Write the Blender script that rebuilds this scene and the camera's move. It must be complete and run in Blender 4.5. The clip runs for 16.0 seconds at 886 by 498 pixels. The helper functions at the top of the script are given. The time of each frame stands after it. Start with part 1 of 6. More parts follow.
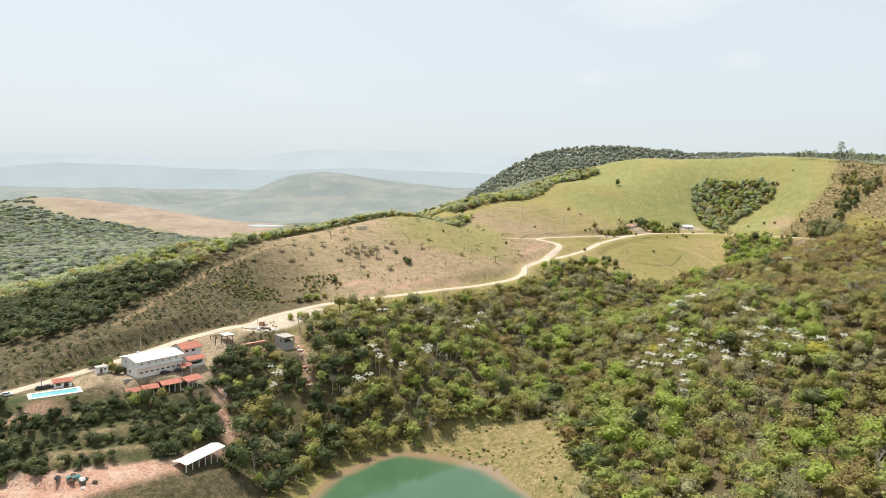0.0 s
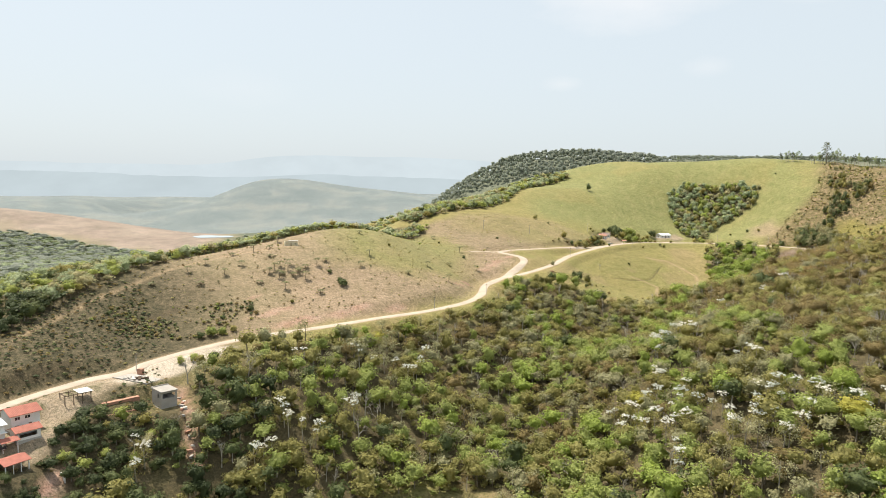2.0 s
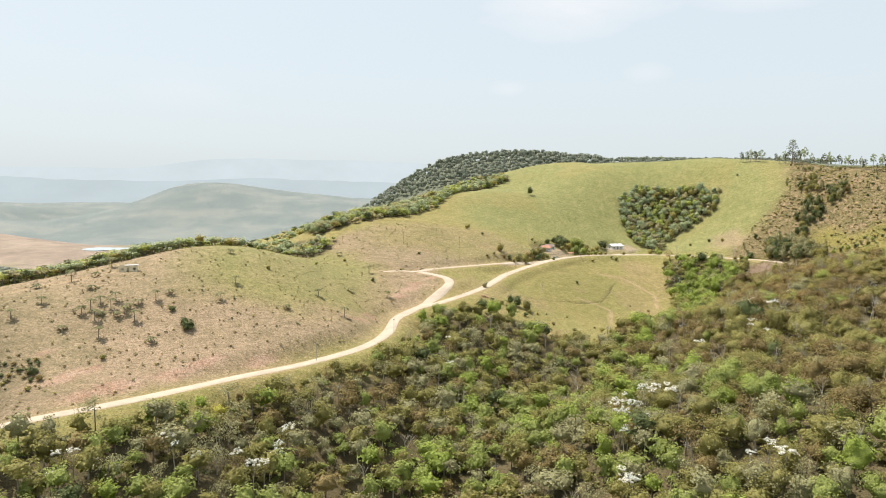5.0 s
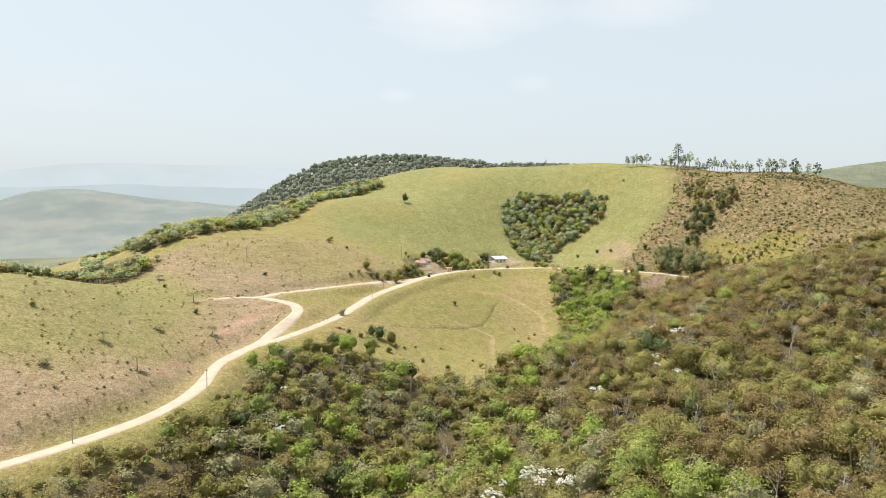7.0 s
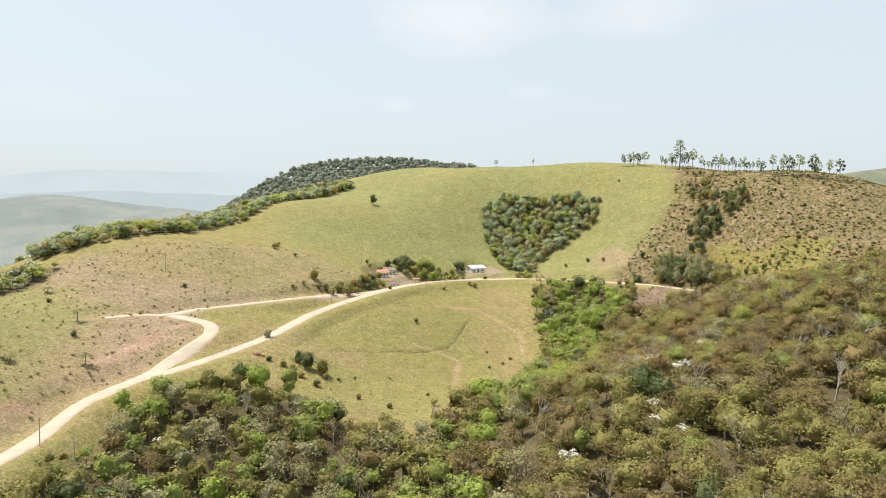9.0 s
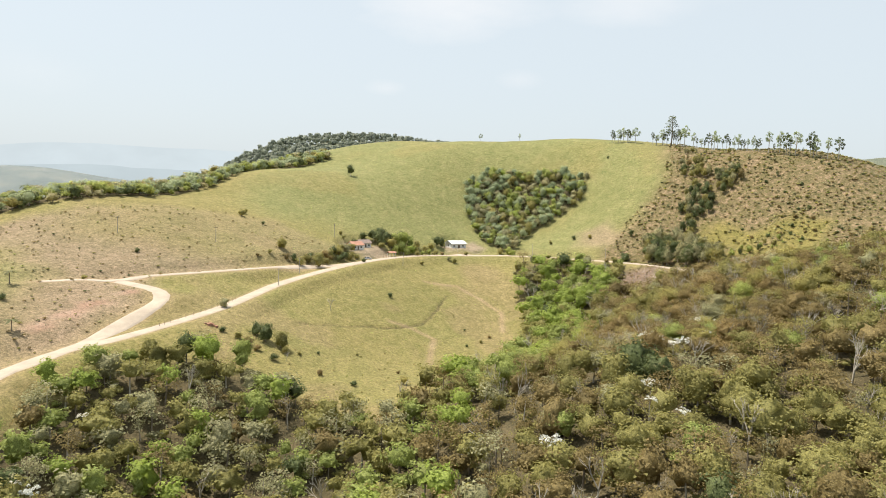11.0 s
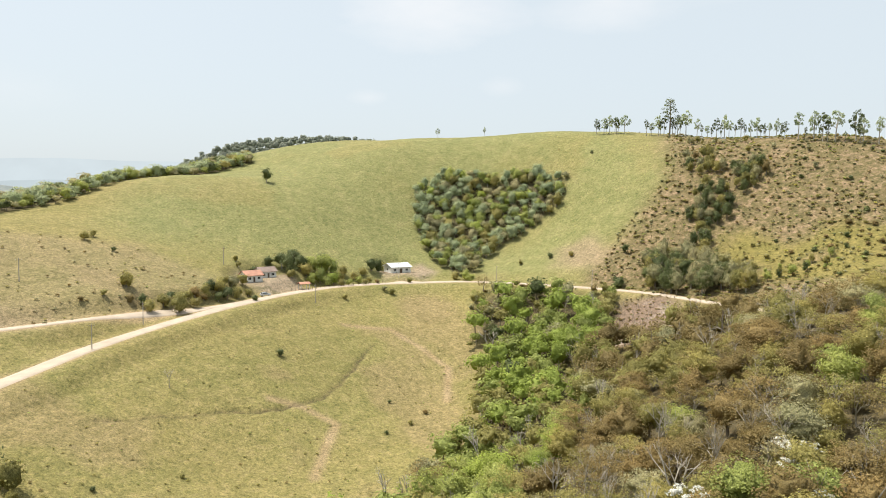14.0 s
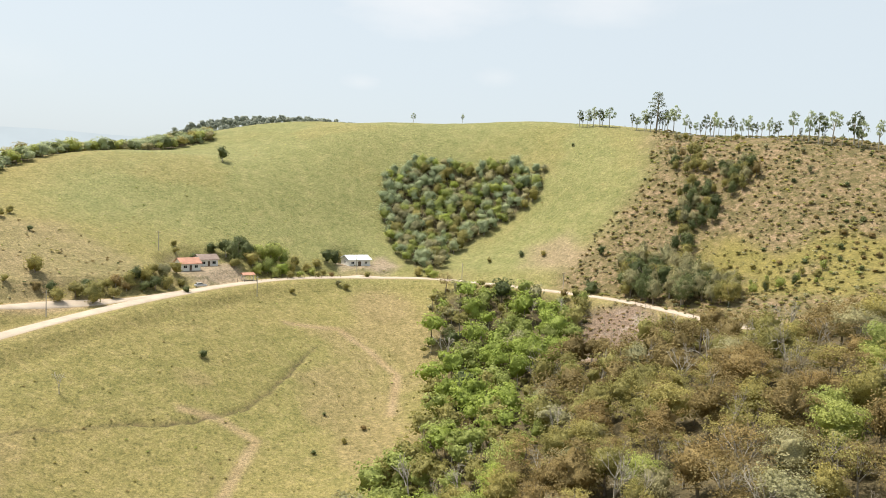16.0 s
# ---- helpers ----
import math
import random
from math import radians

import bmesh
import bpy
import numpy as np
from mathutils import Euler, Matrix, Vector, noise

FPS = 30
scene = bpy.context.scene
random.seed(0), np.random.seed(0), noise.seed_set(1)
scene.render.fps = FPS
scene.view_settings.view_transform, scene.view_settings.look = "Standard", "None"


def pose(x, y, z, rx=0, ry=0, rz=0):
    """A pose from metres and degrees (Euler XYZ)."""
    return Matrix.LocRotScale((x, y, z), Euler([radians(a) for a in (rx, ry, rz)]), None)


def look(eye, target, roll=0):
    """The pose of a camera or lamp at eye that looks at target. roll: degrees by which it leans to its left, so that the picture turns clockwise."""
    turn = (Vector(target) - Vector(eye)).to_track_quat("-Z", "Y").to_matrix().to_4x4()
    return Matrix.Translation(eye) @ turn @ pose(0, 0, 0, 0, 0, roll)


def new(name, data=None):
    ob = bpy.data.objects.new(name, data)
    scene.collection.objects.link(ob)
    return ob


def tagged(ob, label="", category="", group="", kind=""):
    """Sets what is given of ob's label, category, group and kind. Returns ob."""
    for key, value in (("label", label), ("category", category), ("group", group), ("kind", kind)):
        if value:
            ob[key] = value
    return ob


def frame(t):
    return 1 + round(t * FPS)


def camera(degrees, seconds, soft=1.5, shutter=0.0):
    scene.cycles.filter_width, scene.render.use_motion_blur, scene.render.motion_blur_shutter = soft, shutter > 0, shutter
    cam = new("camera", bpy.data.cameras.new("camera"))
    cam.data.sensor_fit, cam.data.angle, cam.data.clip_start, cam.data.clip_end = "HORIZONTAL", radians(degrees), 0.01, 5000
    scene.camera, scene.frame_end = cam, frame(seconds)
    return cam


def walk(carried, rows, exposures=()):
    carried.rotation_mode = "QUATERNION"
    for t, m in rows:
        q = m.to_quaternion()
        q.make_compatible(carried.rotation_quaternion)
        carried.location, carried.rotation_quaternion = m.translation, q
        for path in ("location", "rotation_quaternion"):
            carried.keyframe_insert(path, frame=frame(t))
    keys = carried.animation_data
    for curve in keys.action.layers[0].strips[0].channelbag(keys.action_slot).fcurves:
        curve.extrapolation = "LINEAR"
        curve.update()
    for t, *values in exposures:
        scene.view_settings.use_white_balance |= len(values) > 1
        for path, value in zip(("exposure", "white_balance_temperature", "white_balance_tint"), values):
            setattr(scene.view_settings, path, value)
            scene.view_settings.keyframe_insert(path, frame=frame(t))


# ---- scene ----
cam = camera(66.2, 16.0, soft=0.9)
METRES, EYE, TILT, LEAN, TURN = 475.0, 47.5, -4.6, 0.0, 0.0
ROWS = [
    (0.0, 0.0, 0.0, 0.0, 0.03, -1.27, -1.13),
    (0.5, 0.0069, 0.0381, 0.0033, -1.26, -1.2, -0.85),
    (1.0, 0.0161, 0.0743, 0.0061, -1.91, -1.04, -0.68),
    (1.5, 0.0265, 0.1103, 0.0094, -2.09, -0.86, -0.58),
    (2.0, 0.037, 0.1457, 0.0125, -2.24, -0.75, -0.6),
    (2.5, 0.047, 0.1792, 0.0151, -2.26, -0.61, -0.63),
    (3.0, 0.0573, 0.214, 0.0181, -2.17, -0.6, -0.64),
    (3.5, 0.0675, 0.2491, 0.0209, -2.18, -0.55, -0.65),
    (4.0, 0.0776, 0.2836, 0.0239, -2.39, -0.54, -0.61),
    (6.5, 0.1426, 0.459, 0.0392, -14.99, -0.08, 0.77),
    (7.0, 0.1614, 0.4929, 0.0423, -15.75, 0.09, 0.76),
    (7.5, 0.1814, 0.5267, 0.0454, -15.9, 0.29, 0.71),
    (8.0, 0.2025, 0.5606, 0.0474, -16.04, 0.44, 0.71),
    (8.5, 0.2234, 0.5934, 0.0456, -15.85, 0.91, 0.74),
    (9.0, 0.2399, 0.6101, 0.0403, -15.72, 0.86, 0.59),
    (11.5, 0.2697, 0.6783, 0.0276, -17.24, -0.55, -0.84),
    (12.0, 0.2865, 0.7103, 0.0305, -17.61, -0.45, -0.13),
    (12.5, 0.3068, 0.7446, 0.0335, -17.86, -0.3, 0.4),
    (13.0, 0.3287, 0.7786, 0.0362, -18.02, -0.09, 0.7),
    (13.5, 0.3507, 0.812, 0.0392, -18.06, 0.09, 0.72),
    (14.0, 0.3715, 0.8449, 0.0422, -18.2, 0.24, 0.7),
    (14.5, 0.3922, 0.8757, 0.0455, -18.2, 0.51, 0.82),
    (15.0, 0.4065, 0.888, 0.0472, -18.54, 0.35, 0.32),
    (15.5, 0.4108, 0.8876, 0.0473, -19.01, -0.15, -0.9),
    (16.0, 0.4098, 0.8876, 0.0475, -19.28, -0.69, -1.74),
]
walk(cam, [(t, pose(0, 0, EYE, TILT, LEAN, TURN) @ pose(METRES * x, METRES * y, METRES * z, 90 + pitch, roll, yaw)) for t, x, y, z, yaw, pitch, roll in ROWS])

# ---------- world, sun, exposure ----------
SUN_WAY = Vector((-0.32, 0.26, 0.91)).normalized()      # from the ground towards the sun
world = bpy.data.worlds.new("hazy_sky")
scene.world = world
world.use_nodes = True
wn, wl = world.node_tree.nodes, world.node_tree.links
wn.clear()
w_out = wn.new("ShaderNodeOutputWorld")
w_bg = wn.new("ShaderNodeBackground")
w_sky = wn.new("ShaderNodeTexSky")
w_sky.sky_type = 'NISHITA'
w_sky.sun_disc = False
w_sky.sun_elevation = math.asin(SUN_WAY.z)
w_sky.sun_rotation = math.atan2(SUN_WAY.x, SUN_WAY.y)
w_sky.air_density, w_sky.dust_density, w_sky.ozone_density = 1.0, 3.5, 1.0
w_scale = wn.new("ShaderNodeVectorMath")
w_scale.operation = 'SCALE'
w_scale.inputs["Scale"].default_value = 0.09
w_mix = wn.new("ShaderNodeMix")
w_mix.data_type = 'RGBA'
w_mix.inputs[0].default_value = 0.72
w_mix.inputs[7].default_value = (0.695, 0.765, 0.80, 1)
w_coord = wn.new("ShaderNodeTexCoord")
wl.new(w_sky.outputs[0], w_scale.inputs[0])
wl.new(w_scale.outputs[0], w_mix.inputs[6])


def world_math(kind, a, b):
    m = wn.new("ShaderNodeMath")
    m.operation, m.use_clamp = kind, kind == 'SUBTRACT'
    for socket, v in zip(m.inputs, (a, b)):
        if isinstance(v, (int, float)):
            socket.default_value = v
        else:
            wl.new(v, socket)
    return m.outputs[0]


# thin fair-weather clouds, each a ragged flat-bottomed patch: heading, height in degrees, width, strength
w_stretch = wn.new("ShaderNodeMapping")
w_stretch.inputs["Scale"].default_value = (1, 1, 2.6)
wl.new(w_coord.outputs["Generated"], w_stretch.inputs["Vector"])
w_noise = wn.new("ShaderNodeTexNoise")
w_noise.inputs["Scale"].default_value, w_noise.inputs["Detail"].default_value, w_noise.inputs["Roughness"].default_value = 9.0, 6, 0.6
wl.new(w_stretch.outputs[0], w_noise.inputs["Vector"])
cover = None
for heading, lift, wide, strength in ((17.0, 15.2, 0.13, 1.0), (31.5, 15.6, 0.10, 0.8), (40.0, 16.5, 0.08, 0.5), (12.0, 8.3, 0.03, 0.5), (23.0, 9.3, 0.035, 0.4), (-14.0, 7.5, 0.07, 0.22), (-30.0, 17.5, 0.12, 0.4), (60.0, 18.0, 0.15, 0.6), (120.0, 20.0, 0.2, 0.7), (200.0, 17.0, 0.2, 0.7), (280.0, 21.0, 0.2, 0.7)):
    a, e = radians(heading), radians(lift)
    far = wn.new("ShaderNodeVectorMath")
    far.operation = 'DISTANCE'
    far.inputs[1].default_value = (math.sin(a) * math.cos(e), math.cos(a) * math.cos(e), 2.6 * math.sin(e))
    wl.new(w_stretch.outputs[0], far.inputs[0])
    body = world_math('SUBTRACT', world_math('ADD', world_math('MULTIPLY', w_noise.outputs[0], 1.3), 0.45), world_math('DIVIDE', far.outputs["Value"], wide))
    body = world_math('MULTIPLY', body, strength)
    cover = body if cover is None else world_math('MAXIMUM', cover, body)
w_cloud = wn.new("ShaderNodeMix")
w_cloud.data_type = 'RGBA'
w_cloud.inputs[7].default_value = (0.82, 0.80, 0.795, 1)
wl.new(world_math('MULTIPLY', cover, 0.42), w_cloud.inputs[0])
wl.new(w_mix.outputs[2], w_cloud.inputs[6])
wl.new(w_cloud.outputs[2], w_bg.inputs[0])
wl.new(w_bg.outputs[0], w_out.inputs[0])
scene.view_settings.exposure = 0.38
sun = new("sun", bpy.data.lights.new("sun", 'SUN'))
sun.data.energy, sun.data.angle, sun.data.color = 5.0, radians(0.6), (1.0, 0.93, 0.82)
sun.matrix_world = look((0, 0, 400), Vector((0, 0, 400)) - SUN_WAY)


# ---------- materials ----------
def material(name, rough=0.8, metal=0.0):
    m = bpy.data.materials.new(name)
    m.use_nodes = True
    b = m.node_tree.nodes["Principled BSDF"]
    b.inputs["Roughness"].default_value = rough
    b.inputs["Metallic"].default_value = metal
    b.inputs["Specular IOR Level"].default_value = 0.25
    return m, m.node_tree.nodes, m.node_tree.links, b


def rgb(c):
    return (*c, 1)


def noise_node(n, l, scale, detail=4, rough=0.6, coords=None):
    t = n.new("ShaderNodeTexNoise")
    t.inputs["Scale"].default_value, t.inputs["Detail"].default_value, t.inputs["Roughness"].default_value = scale, detail, rough
    if coords:
        l.new(coords, t.inputs["Vector"])
    return t.outputs[0]


def ramp(n, l, fac, *stops):
    r = n.new("ShaderNodeValToRGB")
    e = r.color_ramp.elements
    while len(e) < len(stops):
        e.new(0.5)
    for k, (p, c) in zip(e, stops):
        k.position, k.color = p, rgb(c)
    l.new(fac, r.inputs[0])
    return r.outputs[0]


def mix(n, l, fac, a, b, blend='MIX'):
    m = n.new("ShaderNodeMix")
    m.data_type, m.blend_type = 'RGBA', blend
    for socket, v in ((m.inputs[0], fac), (m.inputs[6], a), (m.inputs[7], b)):
        if isinstance(v, (int, float)):
            socket.default_value = v
        elif isinstance(v, tuple):
            socket.default_value = rgb(v)
        else:
            l.new(v, socket)
    return m.outputs[2]


def bump(n, l, b, height, strength, distance):
    k = n.new("ShaderNodeBump")
    k.inputs["Strength"].default_value, k.inputs["Distance"].default_value = strength, distance
    l.new(height, k.inputs["Height"])
    l.new(k.outputs[0], b.inputs["Normal"])


def plain(name, colour, rough=0.8, scale=1.5, vary=0.18, metal=0.0, bumped=0.0):
    """Paint, concrete, metal: one base colour with stains and fine grain."""
    m, n, l, b = material(name, rough, metal)
    co = n.new("ShaderNodeTexCoord").outputs["Object"]
    dark = tuple(c * (1 - vary) for c in colour)
    lite = tuple(min(1, c * (1 + vary * 0.5)) for c in colour)
    big = ramp(n, l, noise_node(n, l, scale * 0.35, 5, 0.65, co), (0.3, dark), (0.7, lite))
    fine = noise_node(n, l, scale * 9, 3, 0.6, co)
    l.new(mix(n, l, 0.25, big, ramp(n, l, fine, (0.3, dark), (0.7, lite))), b.inputs["Base Color"])
    if bumped:
        bump(n, l, b, fine, 0.5, bumped)
    return m


LEAF_LIGHT = 1.42      # how much light the dry-season leaves throw back


def foliage(name, dark, mid, lite, translucent=0.3):
    """Leaves: each spray a little different, whole crowns differing more, fine speckle of light and dark leaves."""
    m, n, l, b = material(name, 0.62)
    dark, mid, lite = (tuple(min(0.8, c * LEAF_LIGHT) for c in q) for q in (dark, mid, lite))
    g = n.new("ShaderNodeNewGeometry")
    place = g.outputs["Position"]
    leaf = ramp(n, l, g.outputs["Random Per Island"], (0.0, dark), (0.5, mid), (1.0, lite))
    tree = ramp(n, l, noise_node(n, l, 0.11, 3, 0.65, place), (0.32, tuple(c * 0.85 for c in dark)), (0.5, mid), (0.7, tuple(c * 0.92 for c in lite)))
    own = ramp(n, l, n.new("ShaderNodeObjectInfo").outputs["Random"], (0.0, (0.82, 0.85, 0.84)), (0.5, (1.0, 1.0, 1.0)), (1.0, (1.14, 1.1, 1.08)))
    colour = mix(n, l, 1.0, mix(n, l, 0.5, leaf, tree), own, 'MULTIPLY')
    grain = noise_node(n, l, 4.6, 4, 0.75, place)
    colour = mix(n, l, 0.9, colour, ramp(n, l, grain, (0.38, (0.5, 0.5, 0.46)), (0.5, (1.0, 1.0, 0.98)), (0.62, (1.5, 1.48, 1.38))), 'MULTIPLY')
    bump(n, l, b, grain, 0.4, 0.3)
    l.new(colour, b.inputs["Base Color"])
    t = n.new("ShaderNodeBsdfTranslucent")
    l.new(colour, t.inputs[0])
    s = n.new("ShaderNodeMixShader")
    s.inputs[0].default_value = translucent
    l.new(b.outputs[0], s.inputs[1])
    l.new(t.outputs[0], s.inputs[2])
    l.new(s.outputs[0], n["Material Output"].inputs[0])
    return m


F_OLIVE = foliage("leaves_olive", (0.166, 0.149, 0.048), (0.252, 0.227, 0.077), (0.345, 0.311, 0.119), 0.48)
F_GREEN = foliage("leaves_green", (0.165, 0.187, 0.05), (0.255, 0.285, 0.083), (0.36, 0.385, 0.13), 0.48)
F_BRIGHT = foliage("leaves_fresh_green", (0.16, 0.195, 0.038), (0.255, 0.305, 0.064), (0.355, 0.405, 0.105), 0.48)
F_DARK = foliage("leaves_dark_green", (0.05, 0.062, 0.024), (0.085, 0.104, 0.038), (0.14, 0.158, 0.062), 0.35)
# deep green for the left side, its shade put into the leaf colour
F_SHADED = foliage("leaves_shaded_green", (0.026, 0.035, 0.014), (0.044, 0.058, 0.023), (0.075, 0.092, 0.036), 0.3)
F_DRY = foliage("leaves_dry_brown", (0.132, 0.10, 0.039), (0.20, 0.15, 0.06), (0.278, 0.21, 0.092), 0.42)
F_GREY = foliage("leaves_grey", (0.19, 0.175, 0.09), (0.275, 0.258, 0.14), (0.36, 0.335, 0.195), 0.42)
F_YELLOW = foliage("leaves_yellow_green", (0.25, 0.23, 0.035), (0.38, 0.34, 0.065), (0.47, 0.43, 0.11), 0.42)
F_WHITE = foliage("leaves_silver_white", (0.50, 0.50, 0.45), (0.57, 0.565, 0.53), (0.60, 0.595, 0.57), 0.4)
F_GUM = foliage("leaves_blue_grey", (0.19, 0.225, 0.132), (0.265, 0.305, 0.182), (0.34, 0.375, 0.235), 0.5)
# far woods: leaf colour paled and greyed to carry the distance haze
F_FAR = foliage("leaves_hazed_ridge", (0.225, 0.245, 0.205), (0.255, 0.275, 0.23), (0.285, 0.305, 0.255), 0.6)
F_PALM = foliage("leaves_palm", (0.07, 0.075, 0.03), (0.115, 0.115, 0.05), (0.17, 0.165, 0.08), 0.4)
BARK = plain("bark", (0.24, 0.20, 0.15), 0.9, 2.0, 0.35)
BARK_PALE = plain("bark_pale", (0.44, 0.40, 0.33), 0.9, 2.0, 0.3)


# ---------- the lie of the land ----------
LANDFORMS = []


def landform(x, y, along, across, turn, rise):
    """A hill (rise > 0) or a hollow, as a rounded swell."""
    LANDFORMS.append((x, y, along, across, radians(turn), rise))


landform(553, 937, 293, 133, 145, 94.7)
landform(561, 637, 95, 74, 101, 55.0)
landform(227, 923, 132, 55, 32, 49.3)
landform(587, 483, 123, 65, 172, 41.9)
landform(278, 834, 48, 40, 142, 39.2)
landform(463, 650, 53, 40, 86, 38.9)
landform(137, 1025, 119, 104, 67, 38.0)
landform(400, 711, 51, 40, 113, 37.7)
landform(448, 771, 61, 40, 168, 37.3)
landform(347, 859, 59, 40, 125, 37.1)
landform(488, 326, 164, 69, 129, 35.5)
landform(-42, 261, 48, 40, 10, -35.5)
landform(-6, 133, 90, 53, 26, -34.7)
landform(-384, 155, 335, 145, 126, -33.0)
landform(-10, 16, 124, 60, 98, -31.9)
landform(121, 446, 53, 40, 69, -29.6)
landform(216, 790, 47, 40, 154, 29.4)
landform(129, 786, 48, 40, 26, 27.9)
landform(31, 671, 52, 40, 139, 27.3)
landform(422, 850, 76, 40, 43, 26.7)
landform(350, 312, 171, 73, 39, 25.6)
landform(-13, 905, 106, 78, 115, 25.3)
landform(-284, 922, 236, 131, 18, -23.2)
landform(-101, 467, 95, 41, 26, 23.0)
landform(-21, 559, 53, 40, 25, 22.8)
landform(251, 618, 46, 46, 178, -22.7)
landform(123, 701, 52, 40, 31, 22.7)
landform(70, 325, 49, 40, 119, -22.5)
landform(-146, 172, 63, 40, 163, -22.1)
landform(14, 294, 48, 40, 74, -21.6)
landform(46, 740, 48, 40, 135, 21.4)
landform(-100, 590, 76, 44, 50, 19.8)
landform(129, 530, 68, 40, 134, 17.8)
landform(104, 221, 59, 40, 175, -16.7)
landform(-294, 576, 196, 109, 58, -15.9)
landform(40, 377, 48, 40, 116, -14.0)
landform(176, 546, 50, 40, 59, -13.4)
landform(191, 640, 46, 40, 144, 12.4)
landform(-86, 350, 47, 40, 124, -12.1)
landform(407, 598, 47, 40, 76, 12.0)
landform(-155, 373, 47, 40, 117, 11.7)
landform(336, 671, 48, 40, 2, 11.6)
landform(18, 481, 59, 40, 131, 11.1)
landform(69, 520, 47, 42, 53, -10.6)
landform(-70, 319, 58, 40, 41, 10.3)
landform(306, 507, 48, 40, 88, 9.3)
landform(26, 230, 49, 40, 46, -9.1)
landform(223, 533, 54, 40, 21, -7.7)
landform(208, 731, 54, 40, 124, 7.5)
landform(311, 595, 83, 40, 135, 5.8)
landform(168, 362, 64, 40, 159, 5.5)
landform(235, 453, 48, 40, 24, 5.1)
landform(152, 309, 47, 41, 146, 4.7)
landform(127, 639, 48, 40, 119, 3.2)
landform(304, 725, 52, 40, 37, 1.9)

landform(426, 722, 66, 36, 100, 5.5)
landform(300, 872, 60, 36, 150, 5.5)
landform(447, 712, 26, 12, 92, 2.4)
FAR = []


def far_landform(x, y, along, across, turn, rise):
    FAR.append((x, y, along, across, radians(turn), rise))


far_landform(-532, 1226, 260, 105, -14, 64.0)      # brown hill across the side valley
far_landform(-760, 1092, 247, 152, 20, 28.5)
far_landform(-665, 1615, 855, 494, 0, -74.1)       # the wide valley
far_landform(-399, 2356, 300, 190, 8, 72.0)       # hill with the pale track
far_landform(-1235, 2185, 475, 247, 15, 25.0)
far_landform(330, 1340, 170, 130, 15, 78.0)        # pine ridge
far_landform(130, 1370, 120, 110, 0, 40.0)
far_landform(700, 1440, 330, 200, 0, 96.0)
far_landform(1235, 1045, 475, 475, 0, 71.2)
far_landform(494, 2375, 665, 285, 0, 76.0)
far_landform(90, 1335, 55, 105, 0, 1.9)
far_landform(160, 1335, 55, 105, 0, 14.3)
far_landform(230, 1335, 55, 105, 0, 3.7)
far_landform(300, 1335, 55, 105, 0, 4.9)
far_landform(380, 1335, 55, 105, 0, -5.5)
far_landform(470, 1335, 55, 105, 0, -3.9)
far_landform(580, 1335, 55, 105, 0, 4.8)
far_landform(700, 1395, 110, 120, 0, 10.4)
far_landform(850, 1370, 110, 120, 0, 5.0)
far_landform(980, 1310, 110, 120, 0, 11.4)
far_landform(1110, 1260, 110, 120, 0, 5.1)
far_landform(1210, 1250, 110, 120, 0, 23.5)
far_landform(1330, 1250, 110, 120, 0, 51.0)
far_landform(-770, 1210, 52, 95, 0, 11.9)
far_landform(-690, 1210, 52, 95, 0, 8.9)
far_landform(-610, 1210, 52, 95, 0, -2.3)
far_landform(-530, 1210, 52, 95, 0, -11.4)
far_landform(-450, 1210, 52, 95, 0, -15.2)
far_landform(-370, 1210, 52, 95, 0, -14.8)
far_landform(-300, 1210, 52, 95, 0, -26.1)
far_landform(-900, 2380, 80, 170, 0, -69.2)
far_landform(-790, 2380, 80, 170, 0, -38.0)
far_landform(-680, 2380, 80, 170, 0, -34.0)
far_landform(-330, 2380, 80, 170, 0, -9.7)
far_landform(-210, 2380, 80, 170, 0, -22.9)
far_landform(-90, 2380, 80, 170, 0, -17.4)
far_landform(50, 2380, 80, 170, 0, -24.0)
far_landform(180, 2380, 80, 170, 0, -22.6)
far_landform(310, 2380, 80, 170, 0, -19.5)


def smooth(a):
    a = np.clip(a, 0, 1)
    return a * a * (3 - 2 * a)


def swells(forms, x, y):
    z = np.zeros(np.broadcast(x, y).shape)
    for cx, cy, a, b, turn, rise in forms:
        c, s = math.cos(turn), math.sin(turn)
        z = z + rise * np.exp(-0.5 * ((((x - cx) * c + (y - cy) * s) / a) ** 2 + ((-(x - cx) * s + (y - cy) * c) / b) ** 2))
    return z


def lattice(ix, iy, seed):
    h = (ix.astype(np.int64) * 374761393 + iy.astype(np.int64) * 668265263 + seed * 982451653) & 0xFFFFFFFF
    h = ((h ^ (h >> 13)) * 1274126177) & 0xFFFFFFFF
    return ((h ^ (h >> 16)) & 0xFFFF) / 65535.0


def value_noise(x, y, size, seed=0, octaves=3):
    total, amp, norm = 0, 1.0, 0
    for k in range(octaves):
        u, v = x / size * 2 ** k, y / size * 2 ** k
        iu, iv = np.floor(u), np.floor(v)
        fu, fv = smooth(u - iu), smooth(v - iv)
        a, b = lattice(iu, iv, seed + k), lattice(iu + 1, iv, seed + k)
        c, d = lattice(iu, iv + 1, seed + k), lattice(iu + 1, iv + 1, seed + k)
        total = total + amp * ((a * (1 - fu) + b * fu) * (1 - fv) + (c * (1 - fu) + d * fu) * fv)
        norm += amp
        amp *= 0.5
    return total / norm


